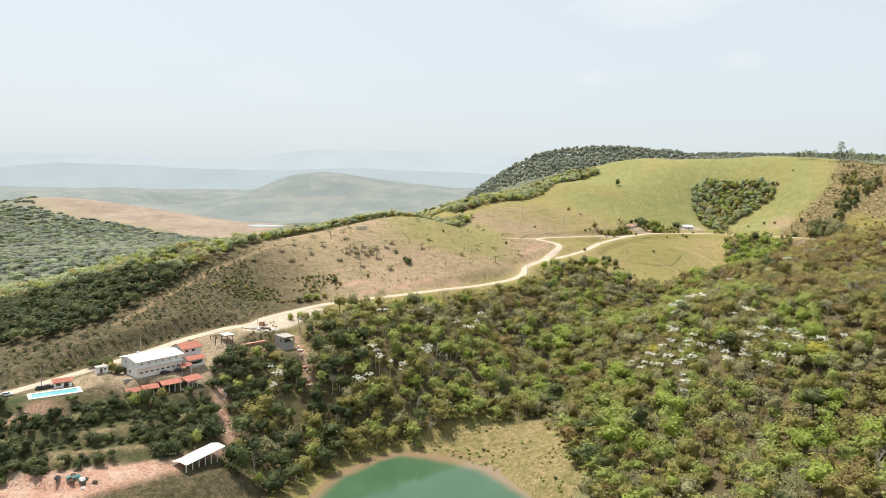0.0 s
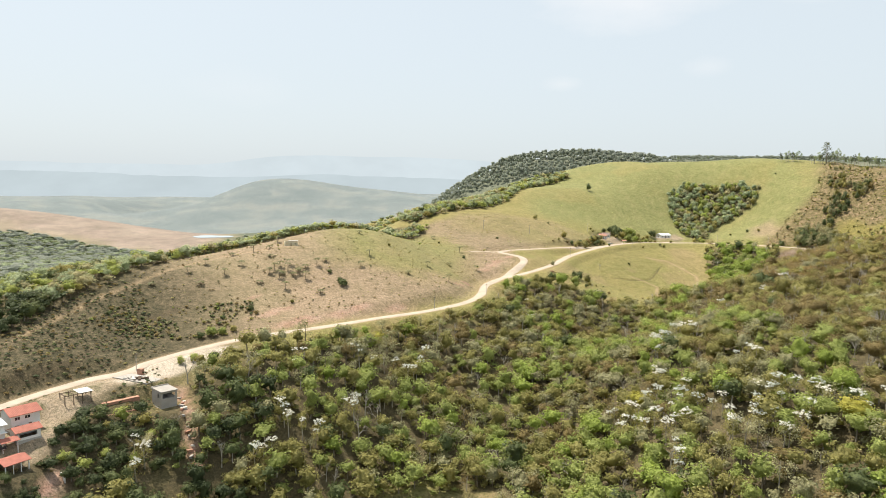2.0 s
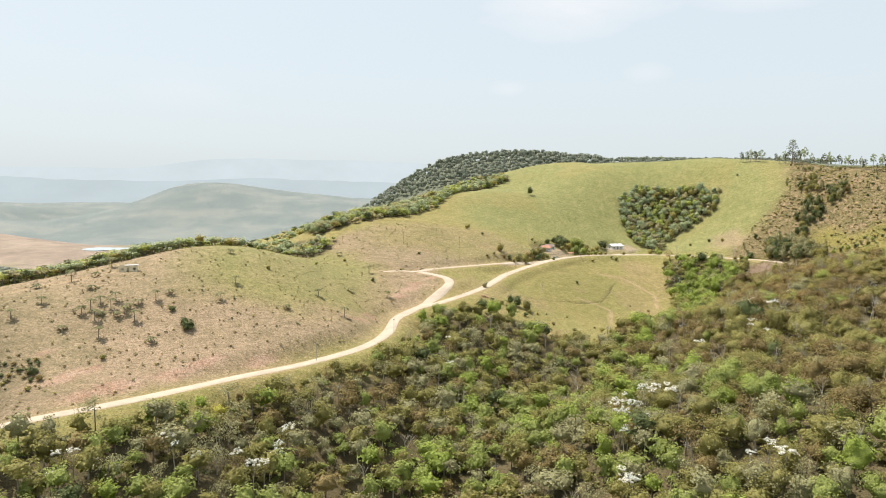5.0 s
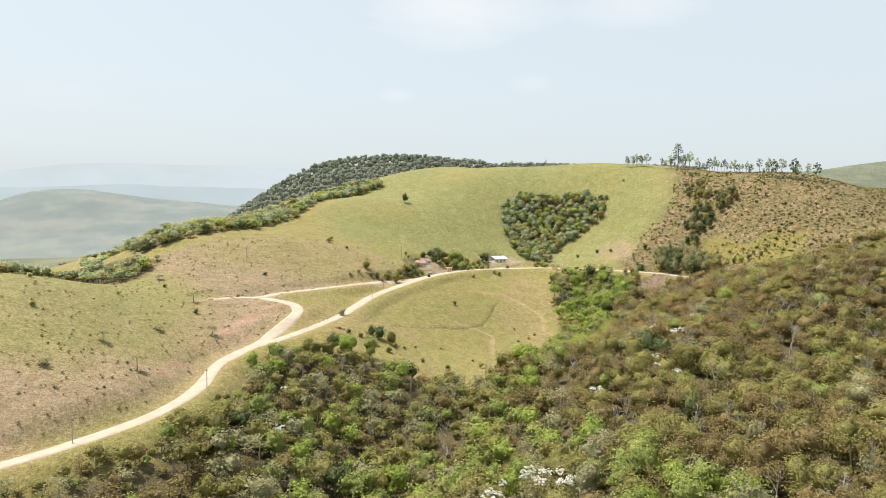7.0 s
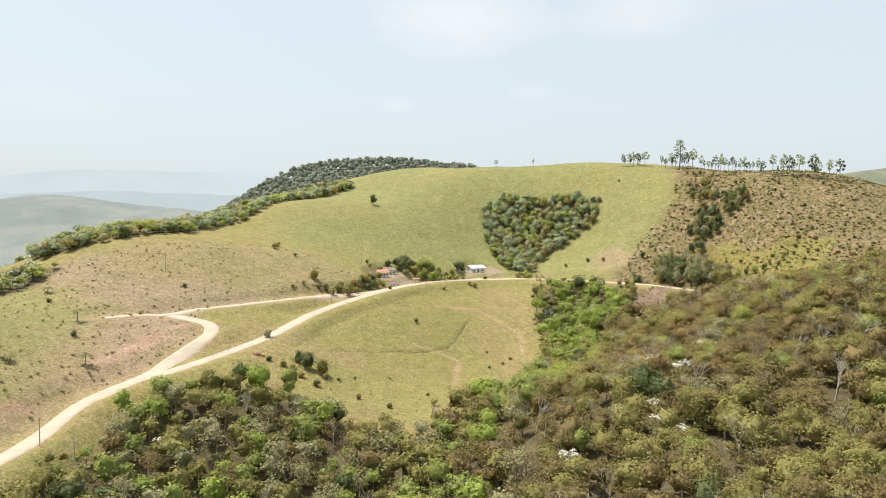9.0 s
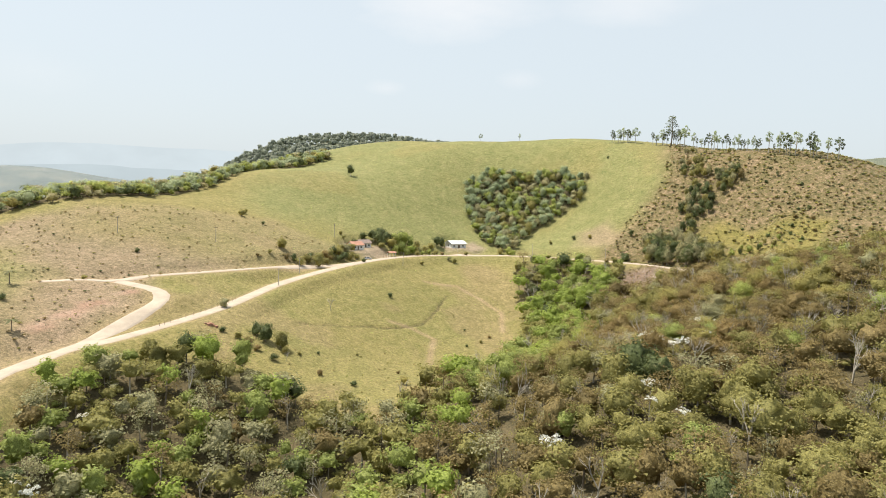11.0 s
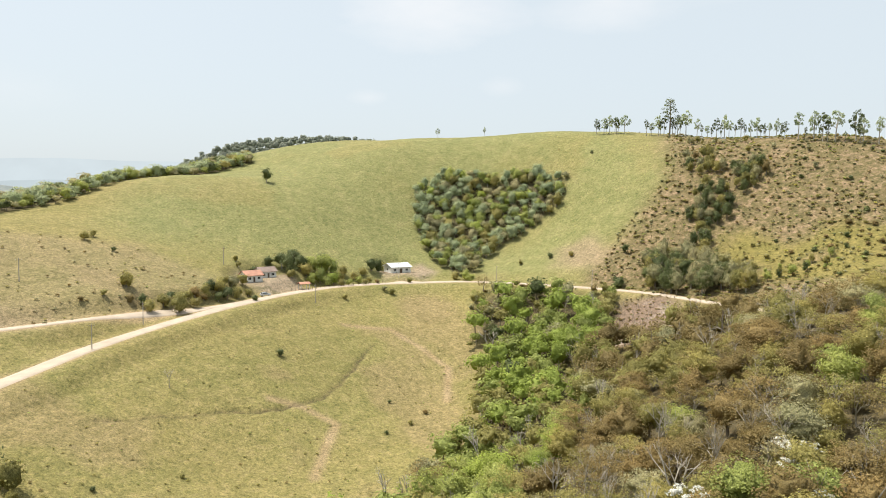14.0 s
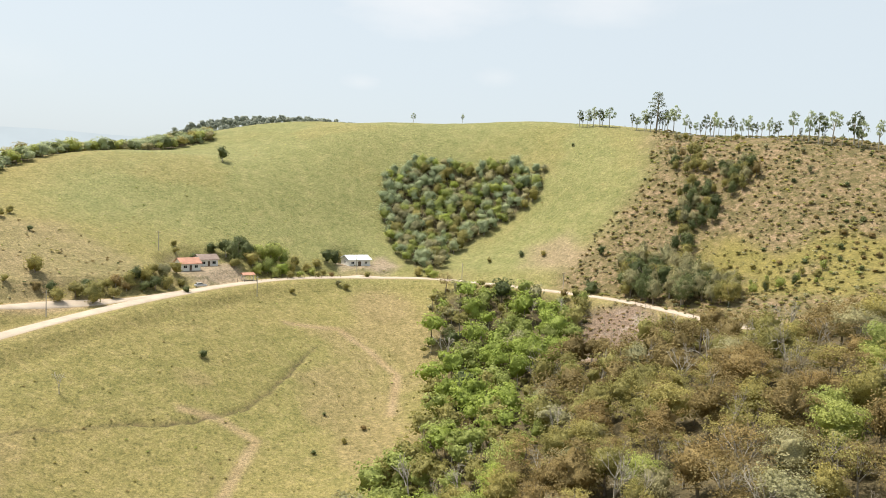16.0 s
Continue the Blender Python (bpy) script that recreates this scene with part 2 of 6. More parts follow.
def natural(x, y):
    dx = np.maximum(np.maximum(-300 - x, x - 620), 0)
    dy = np.maximum(np.maximum(-200 - y, y - 1020), 0)
    w = smooth(np.hypot(dx, dy) / 320)
    z = -19 + swells(LANDFORMS, x, y) + w * swells(FAR, x, y)
    return z + w * 26 * (value_noise(x, y, 420, 7, 3) - 0.5) + 0.9 * (value_noise(x, y, 14, 3, 3) - 0.5)


def inside(poly, x, y):
    hit = np.zeros(np.broadcast(x, y).shape, bool)
    for (x0, y0), (x1, y1) in zip(poly, poly[1:] + poly[:1]):
        if y0 == y1:
            continue
        hit ^= ((y0 > y) != (y1 > y)) & (x < (x1 - x0) * (y - y0) / (y1 - y0) + x0)
    return hit


def to_line(line, x, y):
    """Distance to a line of points, and how far along it (in points) the nearest place is."""
    best = np.full(np.broadcast(x, y).shape, 1e9)
    where = np.zeros(best.shape)
    for k, ((x0, y0), (x1, y1)) in enumerate(zip(line, line[1:])):
        t = np.clip(((x - x0) * (x1 - x0) + (y - y0) * (y1 - y0)) / ((x1 - x0) ** 2 + (y1 - y0) ** 2), 0, 1)
        d = np.hypot(x - x0 - t * (x1 - x0), y - y0 - t * (y1 - y0))
        nearer = d < best
        best, where = np.where(nearer, d, best), np.where(nearer, k + t, where)
    return best, where


def edge_distance(poly, x, y):
    """Metres inside (+) or outside (-) a polygon."""
    d, _ = to_line(poly + poly[:1], x, y)
    return np.where(inside(poly, x, y), d, -d)


def curve_through(points, step):
    """A smooth line through points (any number of coordinates), about step metres apart."""
    p = [Vector((*q, 0)[:3]) for q in points]
    out = []
    for k in range(len(p) - 1):
        a, b, c, d = p[max(k - 1, 0)], p[k], p[k + 1], p[min(k + 2, len(p) - 1)]
        count = max(1, round((c - b).length / step))
        for i in range(count):
            t = i / count
            out.append(0.5 * ((2 * b) + (c - a) * t + (2 * a - 5 * b + 4 * c - d) * t * t + (3 * b - a - 3 * c + d) * t ** 3))
    return out + [p[-1]]


# roads: middle line, width
ROAD_MAIN = curve_through([(-180.5, 214.7, -36.1), (-156.8, 248.9, -34.2), (-133, 285, -31.3), (-115.9, 313.5, -28.5), (-95, 338.2, -26.1), (-77.9, 362.9, -24.7), (-57, 380, -22.8), (-27.5, 398, -21.8), (-1.9, 418.9, -21.4), (24.7, 437.9, -20.9), (46.5, 459.8, -19.9),
                           (57.9, 486.4, -19.5), (63.6, 514.9, -18.1), (75, 532, -16.1), (90.2, 541.5, -14.2), (117.8, 570.9, -10.9), (141.5, 613.7, -8.1), (168.2, 643.1, -4.8), (188.1, 665.9, -3.8), (202.3, 681.1, -3.6), (222.3, 698.2, -3.6),
                           (242.2, 707.8, -4), (264.1, 711.5, -4.3), (288.8, 704.9, -3.6), (311.6, 679.2, -2.4), (328.7, 652.6, -1.4), (339.1, 632.7, -0.9), (343.9, 608, -0.5), (343.9, 581.4, 0.5), (356.2, 555.8, 2.8)], 5)
ROAD_LOOP = curve_through([(64.6, 517.8, -17.8), (79.8, 538.6, -14.2), (92.1, 558.6, -10), (98.3, 571.9, -7.6), (96.9, 580.4, -5.7), (90.2, 586.1, -4.4), (81.7, 590.9, -3.3)], 4)
ROAD_UPPER = curve_through([(57, 581.4, -1.9), (86.5, 597.5, -2.3), (112.1, 615.6, -2.7), (132, 628.9, -2.8), (156.8, 645, -3), (175.8, 657.4, -3.4), (193.8, 672.6, -3.7)], 5)
ROADS = [(ROAD_MAIN, 5.6), (ROAD_LOOP, 5.2), (ROAD_UPPER, 4.4)]
LAKE_LEVEL = -69.8
LAKE = [(-71.2, 180.5), (-58.9, 210.9), (-51.3, 230.8), (-40.9, 258.4), (-28.5, 275.5), (-16.1, 283.1), (-3.8, 280.2), (9.5, 274.6), (19, 267.9), (27.5, 258.4), (36.1, 241.3), (42.8, 213.8), (28.5, 180.5), (-19, 156.8)]
MEADOW = [(-11.4, 286.9), (5.7, 301.1), (21.8, 309.7), (44.6, 306.8), (53.2, 277.4), (52.2, 237.5), (42.8, 213.8), (36.1, 241.3), (27.5, 258.4), (9.5, 274.6)]
FIELD = [(83.6, 528.2), (89.3, 524.4), (109.2, 530.1), (127.3, 525.4), (138.7, 515.9), (148.2, 507.3), (164.3, 493), (182.4, 508.2), (211.8, 543.4), (235.6, 570), (248.9, 590.9), (264.1, 623.2), (273.6, 657.4), (282.1, 685.9), (295.4, 694.4), (285, 706.8), (261.2, 711.5), (222.3, 698.2),
         (190, 667.9), (168.2, 643.1), (141.5, 613.7), (117.8, 570.9), (90.2, 541.5)]
HEART = [(286.9, 794.2), (298.3, 802.8), (311.6, 806.5), (328.7, 798.9), (338.2, 787.5), (347.7, 784.7), (359.1, 771.4), (368.6, 754.3), (361.9, 741), (344.8, 737.2), (326.8, 738.1), (309.7, 731.5), (296.4, 714.4), (286.9, 719.1), (281.2, 738.1), (281.2, 764.8)]
BANK = [(303, 598), (322, 592), (337, 604), (340, 622), (328, 636), (312, 620)]
GROVE = [(277.4, 670.7), (265.1, 638.4), (258.4, 612.8), (260.3, 590.9), (271.7, 575.7), (290.7, 602.3), (313.5, 608), (323, 634.6), (308.8, 661.2), (289.8, 678.3)]
FOREST = [(-74.1, 327.8), (-52.2, 364.8), (-25.6, 383.8), (-0.9, 404.7), (22.8, 421.8), (49.4, 442.7), (68.4, 489.2), (79.8, 517.8), (89.3, 524.4), (109.2, 530.1), (127.3, 525.4), (138.7, 515.9), (148.2, 507.3), (164.3, 493), (182.4, 508.2), (211.8, 543.4), (235.6, 570), (248.9, 590.9), (264.1, 623.2), (273.6, 657.4), (282.1, 685.9), (302.1, 685.9), (324.9, 646), (334.4, 622.2), (338.2, 593.8), (340.1, 574.8), (353.4, 549.1), (399, 555.8), (452, 556), (392, 500), (305, 410), (245, 325), (195, 215), (155, 150), (85.5, 140), (47.5, 180.5), (42.8, 213.8), (52.2, 237.5), (53.2, 277.4), (44.6, 306.8), (21.8, 309.7), (5.7, 301.1), (-11.4, 286.9), (-30.4, 278.3), (-43.7, 258.4), (-57, 228), (-74.1, 232.8), (-77.9, 256.5), (-72.2, 285), (-62.7, 305.9)]


TERRACES = [(-170, 186), (-168, 233), (-140, 238), (-118, 248), (-94, 262), (-84, 252), (-86, 232), (-104, 205), (-130, 186)]
GULLY = [(148, 576), (157, 582), (164, 586), (174, 591), (187, 596), (199, 601), (207, 608), (216, 622), (223, 636), (232, 651)]
CATTLE_TRACK = [(198, 566), (203, 581), (208, 594), (199, 601), (190, 602)]
OLD_TRACK = [(222, 662), (241, 664), (250, 651), (256, 635), (248, 612)]
HILL_TRACK = [(-150, 306), (-146, 325), (-143.5, 352), (-139.5, 374), (-134, 402), (-118, 440), (-95, 470), (-70, 488)]
HILL_TRACK_LOW = [(-131, 306), (-123, 320), (-115.5, 333), (-109, 388), (-99.5, 404)]


# levelled house sites: middle, level, reach
PADS = [(-118, 253.5, -38.0, 4.5), (-113, 257, -38.0, 4.5), (-107.2, 261.8, -38, 4.5), (-101.5, 268.5, -38, 5), (-119.5, 272.5, -33.2, 11), (-109, 288, -32.8, 6), (-142, 245, -34.2, 10), (188.5, 691, 0.6, 6), (195.5, 702.5, 1.2, 6), (260, 727, -0.6, 8), (-60, 492, 9.6, 5), (-94, 331, -27.6, 6), (-86, 327.5, -27.6, 6), (-73, 314, -34.2, 5.5), (-285, 1092, -33, 34)]


def terrace_phase(x, y, z):
    return (z + 0.05 * x) / 3.4


def height(x, y):
    """The finished ground: natural land, graded for the roads, dug for the pond."""
    x, y = np.asarray(x, float), np.asarray(y, float)
    z = natural(x, y)
    for line, width in reversed(ROADS):
        flat = [(p.x, p.y) for p in line]
        d, where = to_line(flat, x, y)
        level = np.interp(where, range(len(line)), [p.z for p in line])
        z = z + (level - z) * (1 - smooth((d - width * 0.75) / 9))
    for px, py, level, reach in PADS:
        z = z + (level - z) * (1 - smooth((np.hypot(x - px, y - py) - reach) / 7))
    w = smooth(edge_distance(TERRACES, x, y) / 6)
    q = terrace_phase(x, y, z)
    z = z + w * (3.4 * (np.floor(q) + smooth((q - np.floor(q) - 0.55) / 0.3)) - 3.4 * q)
    ragged = to_line(GULLY, x + 2.2 * (value_noise(x, y, 6, 91, 2) - 0.5), y + 2.2 * (value_noise(x, y, 6, 92, 2) - 0.5))[0]
    z = z - (0.1 + 0.9 * smooth(value_noise(x, y, 18, 93, 2) * 2.2 - 0.5)) * np.exp(-(ragged / 0.6) ** 2)
    for line in (HILL_TRACK, HILL_TRACK_LOW):
        z = z - 0.5 * np.exp(-(to_line(line, x, y)[0] / 2.2) ** 2)
    e = edge_distance(LAKE, x, y)
    off = np.maximum(-e, 0)
    bed = np.minimum(z, LAKE_LEVEL - 0.05 - 0.15 * np.clip(e, 0, 9))
    z = np.where(e > 0, bed, z + (np.clip(z, LAKE_LEVEL + 0.05 * off, LAKE_LEVEL + 0.35 * off) - z) * (1 - smooth(off / 25)))
    return z


def ground_at(x, y):
    return float(height(np.array([x]), np.array([y]))[0])


def mesh_from(name, verts, faces, mats=(), face_mat=None, smooth_faces=False):
    """A mesh from arrays: verts (n, 3), faces (m, 3) or (m, 4)."""
    verts, faces = np.asarray(verts, np.float32), np.asarray(faces, np.int32)
    me = bpy.data.meshes.new(name)
    me.vertices.add(len(verts))
    me.vertices.foreach_set("co", verts.ravel())
    k = faces.shape[1]
    me.loops.add(faces.size)
    me.loops.foreach_set("vertex_index", faces.ravel())
    me.polygons.add(len(faces))
    me.polygons.foreach_set("loop_start", np.arange(0, faces.size, k, dtype=np.int32))
    for m in mats:
        me.materials.append(m)
    if face_mat is not None:
        me.polygons.foreach_set("material_index", np.asarray(face_mat, np.int32))
    me.polygons.foreach_set("use_smooth", np.full(len(faces), smooth_faces))
    me.update(calc_edges=True)
    return me


def spread(low, near_low, near_high, high, step, count):
    """Even steps over the near stretch, widening steps beyond it."""
    near = np.arange(near_low, near_high + 0.1, step)
    grow = lambda a: a * (np.linspace(0, 1, count + 1)[1:] ** 2.2)
    return np.concatenate([near_low - grow(near_low - low)[::-1], near, near_high + grow(high - near_high)])


grid_x, grid_y = spread(-3600, -230, 500, 3600, 2.9, 60), spread(-900, 180, 890, 4300, 2.9, 72)
grid_x = np.unique(np.concatenate([grid_x[(grid_x < 140) | (grid_x > 262)], np.arange(140, 262, 1.15)]))
grid_y = np.unique(np.concatenate([grid_y[(grid_y < 570) | (grid_y > 668)], np.arange(570, 668, 1.15)]))
gx, gy = np.meshgrid(grid_x, grid_y)
gz = height(gx, gy)
rows_y, cols_x = gx.shape
idx = np.arange(rows_y * cols_x).reshape(rows_y, cols_x)
ground_mesh = mesh_from("ground", np.stack([gx, gy, gz], -1).reshape(-1, 3), np.stack([idx[:-1, :-1], idx[:-1, 1:], idx[1:, 1:], idx[1:, :-1]], -1).reshape(-1, 4), smooth_faces=True)


def zone(name, values):
    a = ground_mesh.attributes.new(name, 'FLOAT', 'POINT')
    a.data.foreach_set("value", np.asarray(values, np.float32).ravel())


wobble = 9 * (value_noise(gx, gy, 22, 11, 3) - 0.5)
# dry brown pasture on the near hill, over the cut banks and the old field's upper part
BROWN = [(-218.5, 313.5), (-114, 327.8), (-93.1, 343.9), (-55.1, 385.7), (0, 425.6), (45.6, 467.4), (57, 517.8), (76, 539.6), (93.1, 570), (92, 600), (152, 644), (186, 676), (142.5, 698.2), (85.5, 684), (28.5, 646), (0, 570), (-66.5, 560.5), (-142.5, 532), (-228, 456)]
GREEN_KNOLL = [(-28.5, 480), (19, 474), (52, 525), (52, 580), (38, 612), (0, 627), (-38, 579.5)]
SCRUB = [(332.5, 665), (356.2, 684), (391.4, 696.4), (432.2, 750.5), (456, 760), (608, 722), (608, 456), (456, 532), (399, 555.8), (353.4, 555.8), (345.8, 593.8)]
PINK_EDGE = [(322, 690), (337, 658), (350, 653), (358, 668), (352, 700), (336, 706)]
zone("dry", (1 - 0.6 * smooth((gy - 618) / 26) * smooth((gx - 30) / 40) * (1 - smooth((gx - 200) / 60))) * np.maximum(0.8 * smooth((edge_distance(PINK_EDGE, gx, gy) + 1.5 * wobble) / 14 + 0.3), smooth((edge_distance(BROWN, gx, gy) + wobble) / 16 + 0.5) * (1 - 0.92 * smooth((edge_distance(GREEN_KNOLL, gx, gy) + 2 * wobble) / 30 + 0.6))))
# woods along the ridges and round the terraces
BELT = [(-300, 300), (-225, 290), (-192, 284), (-168, 290), (-157, 308), (-153, 330), (-150, 352), (-146, 374), (-141, 402), (-128, 445), (-98, 500), (-62, 532), (-15, 572), (18, 610), (28, 640), (0, 660), (-50, 640), (-115, 590), (-195, 540), (-265, 520), (-330, 480), (-345, 400)]
STRIP = [(15, 655), (55, 680), (79, 702), (105, 752), (131, 806), (158, 843), (200, 880), (190, 902), (136, 860), (96, 806), (66, 745), (36, 705), (0, 690)]
BACKWOOD = [(-20, 700), (40, 715), (90, 820), (140, 880), (190, 910), (160, 980), (60, 960), (-60, 850)]
PINE_RIDGE = [(40, 1270), (200, 1230), (330, 1200), (520, 1260), (900, 1330), (1000, 1480), (500, 1460), (250, 1440), (90, 1390)]
TOWN_WOOD = [(-172, 190), (-165, 235), (-118, 247), (-92, 258), (-97, 284), (-95, 298), (-82, 304), (-76, 312), (-66, 322), (-60, 310), (-64, 290), (-80, 262), (-78, 240), (-100, 205)]
belt_mask = np.maximum(smooth((edge_distance(BELT, gx, gy) + 0.8 * wobble) / 8 + 0.3), np.maximum(smooth((edge_distance(STRIP, gx, gy)) / 6), smooth((edge_distance(TOWN_WOOD, gx, gy) + wobble) / 6 + 0.4)))
forest_mask = np.maximum(belt_mask, smooth((edge_distance(FOREST, gx, gy) + 0.6 * wobble) / 8))
forest_mask = np.maximum(forest_mask, smooth(edge_distance(HEART, gx, gy) / 6))
zone("forest", forest_mask)
zone("scrub", np.maximum(0.7 * smooth((edge_distance(MEADOW, gx, gy) + wobble) / 8 + 0.6), smooth((edge_distance(SCRUB, gx, gy) + 1.6 * wobble) / 18 + 0.5)))
road_near = np.minimum(to_line([(p.x, p.y) for p in ROAD_MAIN], gx, gy)[0], np.minimum(to_line([(p.x, p.y) for p in ROAD_LOOP], gx, gy)[0], to_line([(p.x, p.y) for p in ROAD_UPPER], gx, gy)[0]))
zone("soil", smooth((4.9 - road_near + 0.3 * wobble) / 3.5) * 0.75)
FAR_WOOD = [(-1240, 1900), (-690, 1142), (-596, 1076), (-504, 1033), (-355, 935), (-296, 1010), (-270, 900), (-250, 700), (-285, 620), (-350, 570), (-420, 540), (-900, 600), (-1400, 1000)]
YELLOW_PATCH = [(385, 648), (395, 637), (398, 622), (408, 613), (420, 590), (396, 572), (378, 570), (366, 600), (371, 632)]
SHADED_SCRUB = [(-900, -500), (-150, -500), (-75, 120), (-56, 240), (-66, 290), (-70, 330), (-62, 352), (-76, 392), (-100, 432), (-140, 465), (-420, 500), (-900, 420)]
YARD_LINE = [(-160, 190), (-129, 200), (-104, 208.5), (-91, 219), (-81, 239), (-79.5, 251), (-84.8, 261), (-90.5, 266), (-89.7, 275)]
RED_PATH = [(-72, 325), (-66, 316), (-62, 310), (-60.5, 303), (-56, 296)]
TERRACE_PATHS = [[(-140, 208), (-129, 213.7), (-112, 220.4), (-102, 226)], [(-122, 225.5), (-107, 236.3), (-97, 243)]]
RED_BANKS = [[(-165, 227), (-153, 229), (-142, 230.4), (-134, 234)], [(-150, 199), (-134, 204), (-114, 210), (-95, 222)]]


def off_yard(x, y):
    """How far outside the red earth yard and paths a place is, in metres."""
    d, where = to_line(YARD_LINE, np.asarray(x, float), np.asarray(y, float))
    return np.minimum(d - np.interp(where, [0, 3, 4, 8], [3.6, 3.6, 2.0, 1.6]), to_line(RED_PATH, np.asarray(x, float), np.asarray(y, float))[0] - 1.8)


LAWN = [(-172, 224), (-160, 232), (-146, 236), (-149, 242), (-160, 240), (-174, 232)]
PINK_TERRACE = [(-168, 186), (-140, 190), (-112, 197), (-93, 210), (-88, 222), (-98, 222), (-118, 212), (-145, 204), (-170, 200)]
COURT = [(-155, 238), (-132, 250), (-118, 258), (-102, 268), (-92, 282), (-94, 303), (-91, 320), (-78, 330), (-98, 337), (-112, 312), (-114, 296), (-132, 272), (-150, 256)]
near_z = natural(gx, gy)
phase = terrace_phase(gx, gy, near_z)
bank = smooth(edge_distance(TERRACES, gx, gy) / 6) * ((phase - np.floor(phase)) > 0.5)
zone("lush", np.maximum(0.75 * smooth((edge_distance(GREEN_KNOLL, gx, gy) + 2 * wobble) / 30 + 0.5) * (0.5 + 0.5 * value_noise(gx, gy, 16, 79, 3)), np.maximum(smooth((gy - 690 + 45 * smooth((gx - 290) / 40) + 2 * wobble) / 50) * smooth((gx - 110) / 40) * (1 - 0.55 * smooth(value_noise(gx, gy, 46, 77, 4) * 5 - 2.4)), smooth((edge_distance(MEADOW, gx, gy) + 8) / 8) * (0.1 + 0.5 * value_noise(gx, gy, 12, 78, 2)))))
SCARS = [(-57, 408, 7, 3), (-46, 399, 6, 3.5), (-37, 407, 7, 3.5), (-22, 418, 8, 2.5), (-50, 415, 9, 2), (-12, 428, 7, 2), (8, 436, 6, 2), (66, 545, 5, 2.5), (72, 556, 6, 3), (78, 566, 5, 3), (44, 492, 8, 2), (50, 505, 7, 2), (88, 578, 5, 2.5), (-66, 425, 4, 2)]
scar = np.zeros(gx.shape)
for px, py, long_r, wide_r in SCARS:
    u, v = (gx - px) * 0.8 + (gy - py) * 0.6, (gy - py) * 0.8 - (gx - px) * 0.6
    scar = np.maximum(scar, smooth(1.4 - np.hypot(u / long_r, v / wide_r) + 1.4 * (value_noise(gx, gy, 5, 88, 2) - 0.5)))
left_edge = edge_distance(SHADED_SCRUB, gx, gy)
PALE_YARD = [(-97, 325), (-88, 322), (-80, 326), (-74, 338), (-70, 352), (-62, 366), (-72, 366), (-84, 352), (-94, 338)]
zone("pale_yard", smooth((edge_distance(PALE_YARD, gx, gy) + 0.3 * wobble) / 4 + 0.5))
zone("lawn", np.maximum(smooth((edge_distance(LAWN, gx, gy) + 0.3 * wobble) / 4 + 0.5), (0.35 + 0.5 * value_noise(gx, gy, 14, 62, 2)) * smooth((edge_distance(TERRACES, gx, gy) + wobble) / 5 + 0.4)))
zone("shaded_scrub", np.where(gy < 290, smooth((left_edge + wobble) / 14 + 0.5), smooth((left_edge + 2.6 * wobble) / 52 + 0.5)))
zone("red", np.maximum(0.62 * scar, np.maximum(np.maximum(np.maximum(smooth((0.3 * wobble - off_yard(gx, gy)) / 2.5 + 0.5), smooth((edge_distance(PINK_TERRACE, gx, gy) + 0.5 * wobble) / 4 + 0.4)), bank * smooth(value_noise(gx, gy, 16, 61, 2) * 4.5 - 2.9)), smooth((2.2 - np.minimum(to_line(RED_BANKS[0], gx, gy)[0], to_line(RED_BANKS[1], gx, gy)[0]) + 0.2 * wobble) / 2.5))))
EAST_WOOD = [(980, 1150), (1150, 1080), (1500, 1050), (1650, 1300), (1400, 1450), (1000, 1420)]
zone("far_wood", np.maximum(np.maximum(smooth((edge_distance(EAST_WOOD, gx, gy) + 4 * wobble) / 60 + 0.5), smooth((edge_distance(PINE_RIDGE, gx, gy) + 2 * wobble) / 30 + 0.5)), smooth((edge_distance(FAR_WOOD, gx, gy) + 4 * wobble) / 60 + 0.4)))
# where the ground takes on the colour of the distance haze
zone("distance_haze", smooth((gy - 1250 + 4 * wobble) / 420) * (1 - smooth((edge_distance(PINE_RIDGE, gx, gy) + 2 * wobble) / 30 + 0.5)))
zone("yellow", smooth((edge_distance(YELLOW_PATCH, gx, gy) + 2.2 * wobble) / 12 + 0.4) * smooth(value_noise(gx, gy, 15, 66, 2) * 3 - 0.7))
zone("burnt", smooth((edge_distance(BANK, gx, gy) + 0.6 * wobble) / 6 + 0.4))
JUNCTION_YARD = [(183, 684), (196, 679), (214, 687), (212, 696), (204, 706), (190, 706), (181, 698)]
WHITE_YARD = [(250, 716), (272, 716), (282, 724), (276, 736), (250, 732)]
zone("court", np.maximum(smooth((edge_distance(COURT, gx, gy) + 0.5 * wobble) / 6 + 0.3), np.maximum(smooth((edge_distance(JUNCTION_YARD, gx, gy) + 0.4 * wobble) / 5 + 0.4), smooth((edge_distance(WHITE_YARD, gx, gy) + 0.4 * wobble) / 5 + 0.3))))
terrace_path = np.minimum(to_line(TERRACE_PATHS[0], gx, gy)[0], to_line(TERRACE_PATHS[1], gx, gy)[0]) + 1.0
track = np.minimum(np.minimum(terrace_path, to_line(HILL_TRACK, gx, gy)[0] + 0.9), np.minimum(to_line(CATTLE_TRACK, gx, gy)[0] + 0.6, to_line(OLD_TRACK, gx, gy)[0] + 0.6))
zone("track", smooth((3.0 - track) / 2.2) * 0.75)
ragged_g = to_line(GULLY, gx + 2.2 * (value_noise(gx, gy, 6, 91, 2) - 0.5), gy + 2.2 * (value_noise(gx, gy, 6, 92, 2) - 0.5))[0]
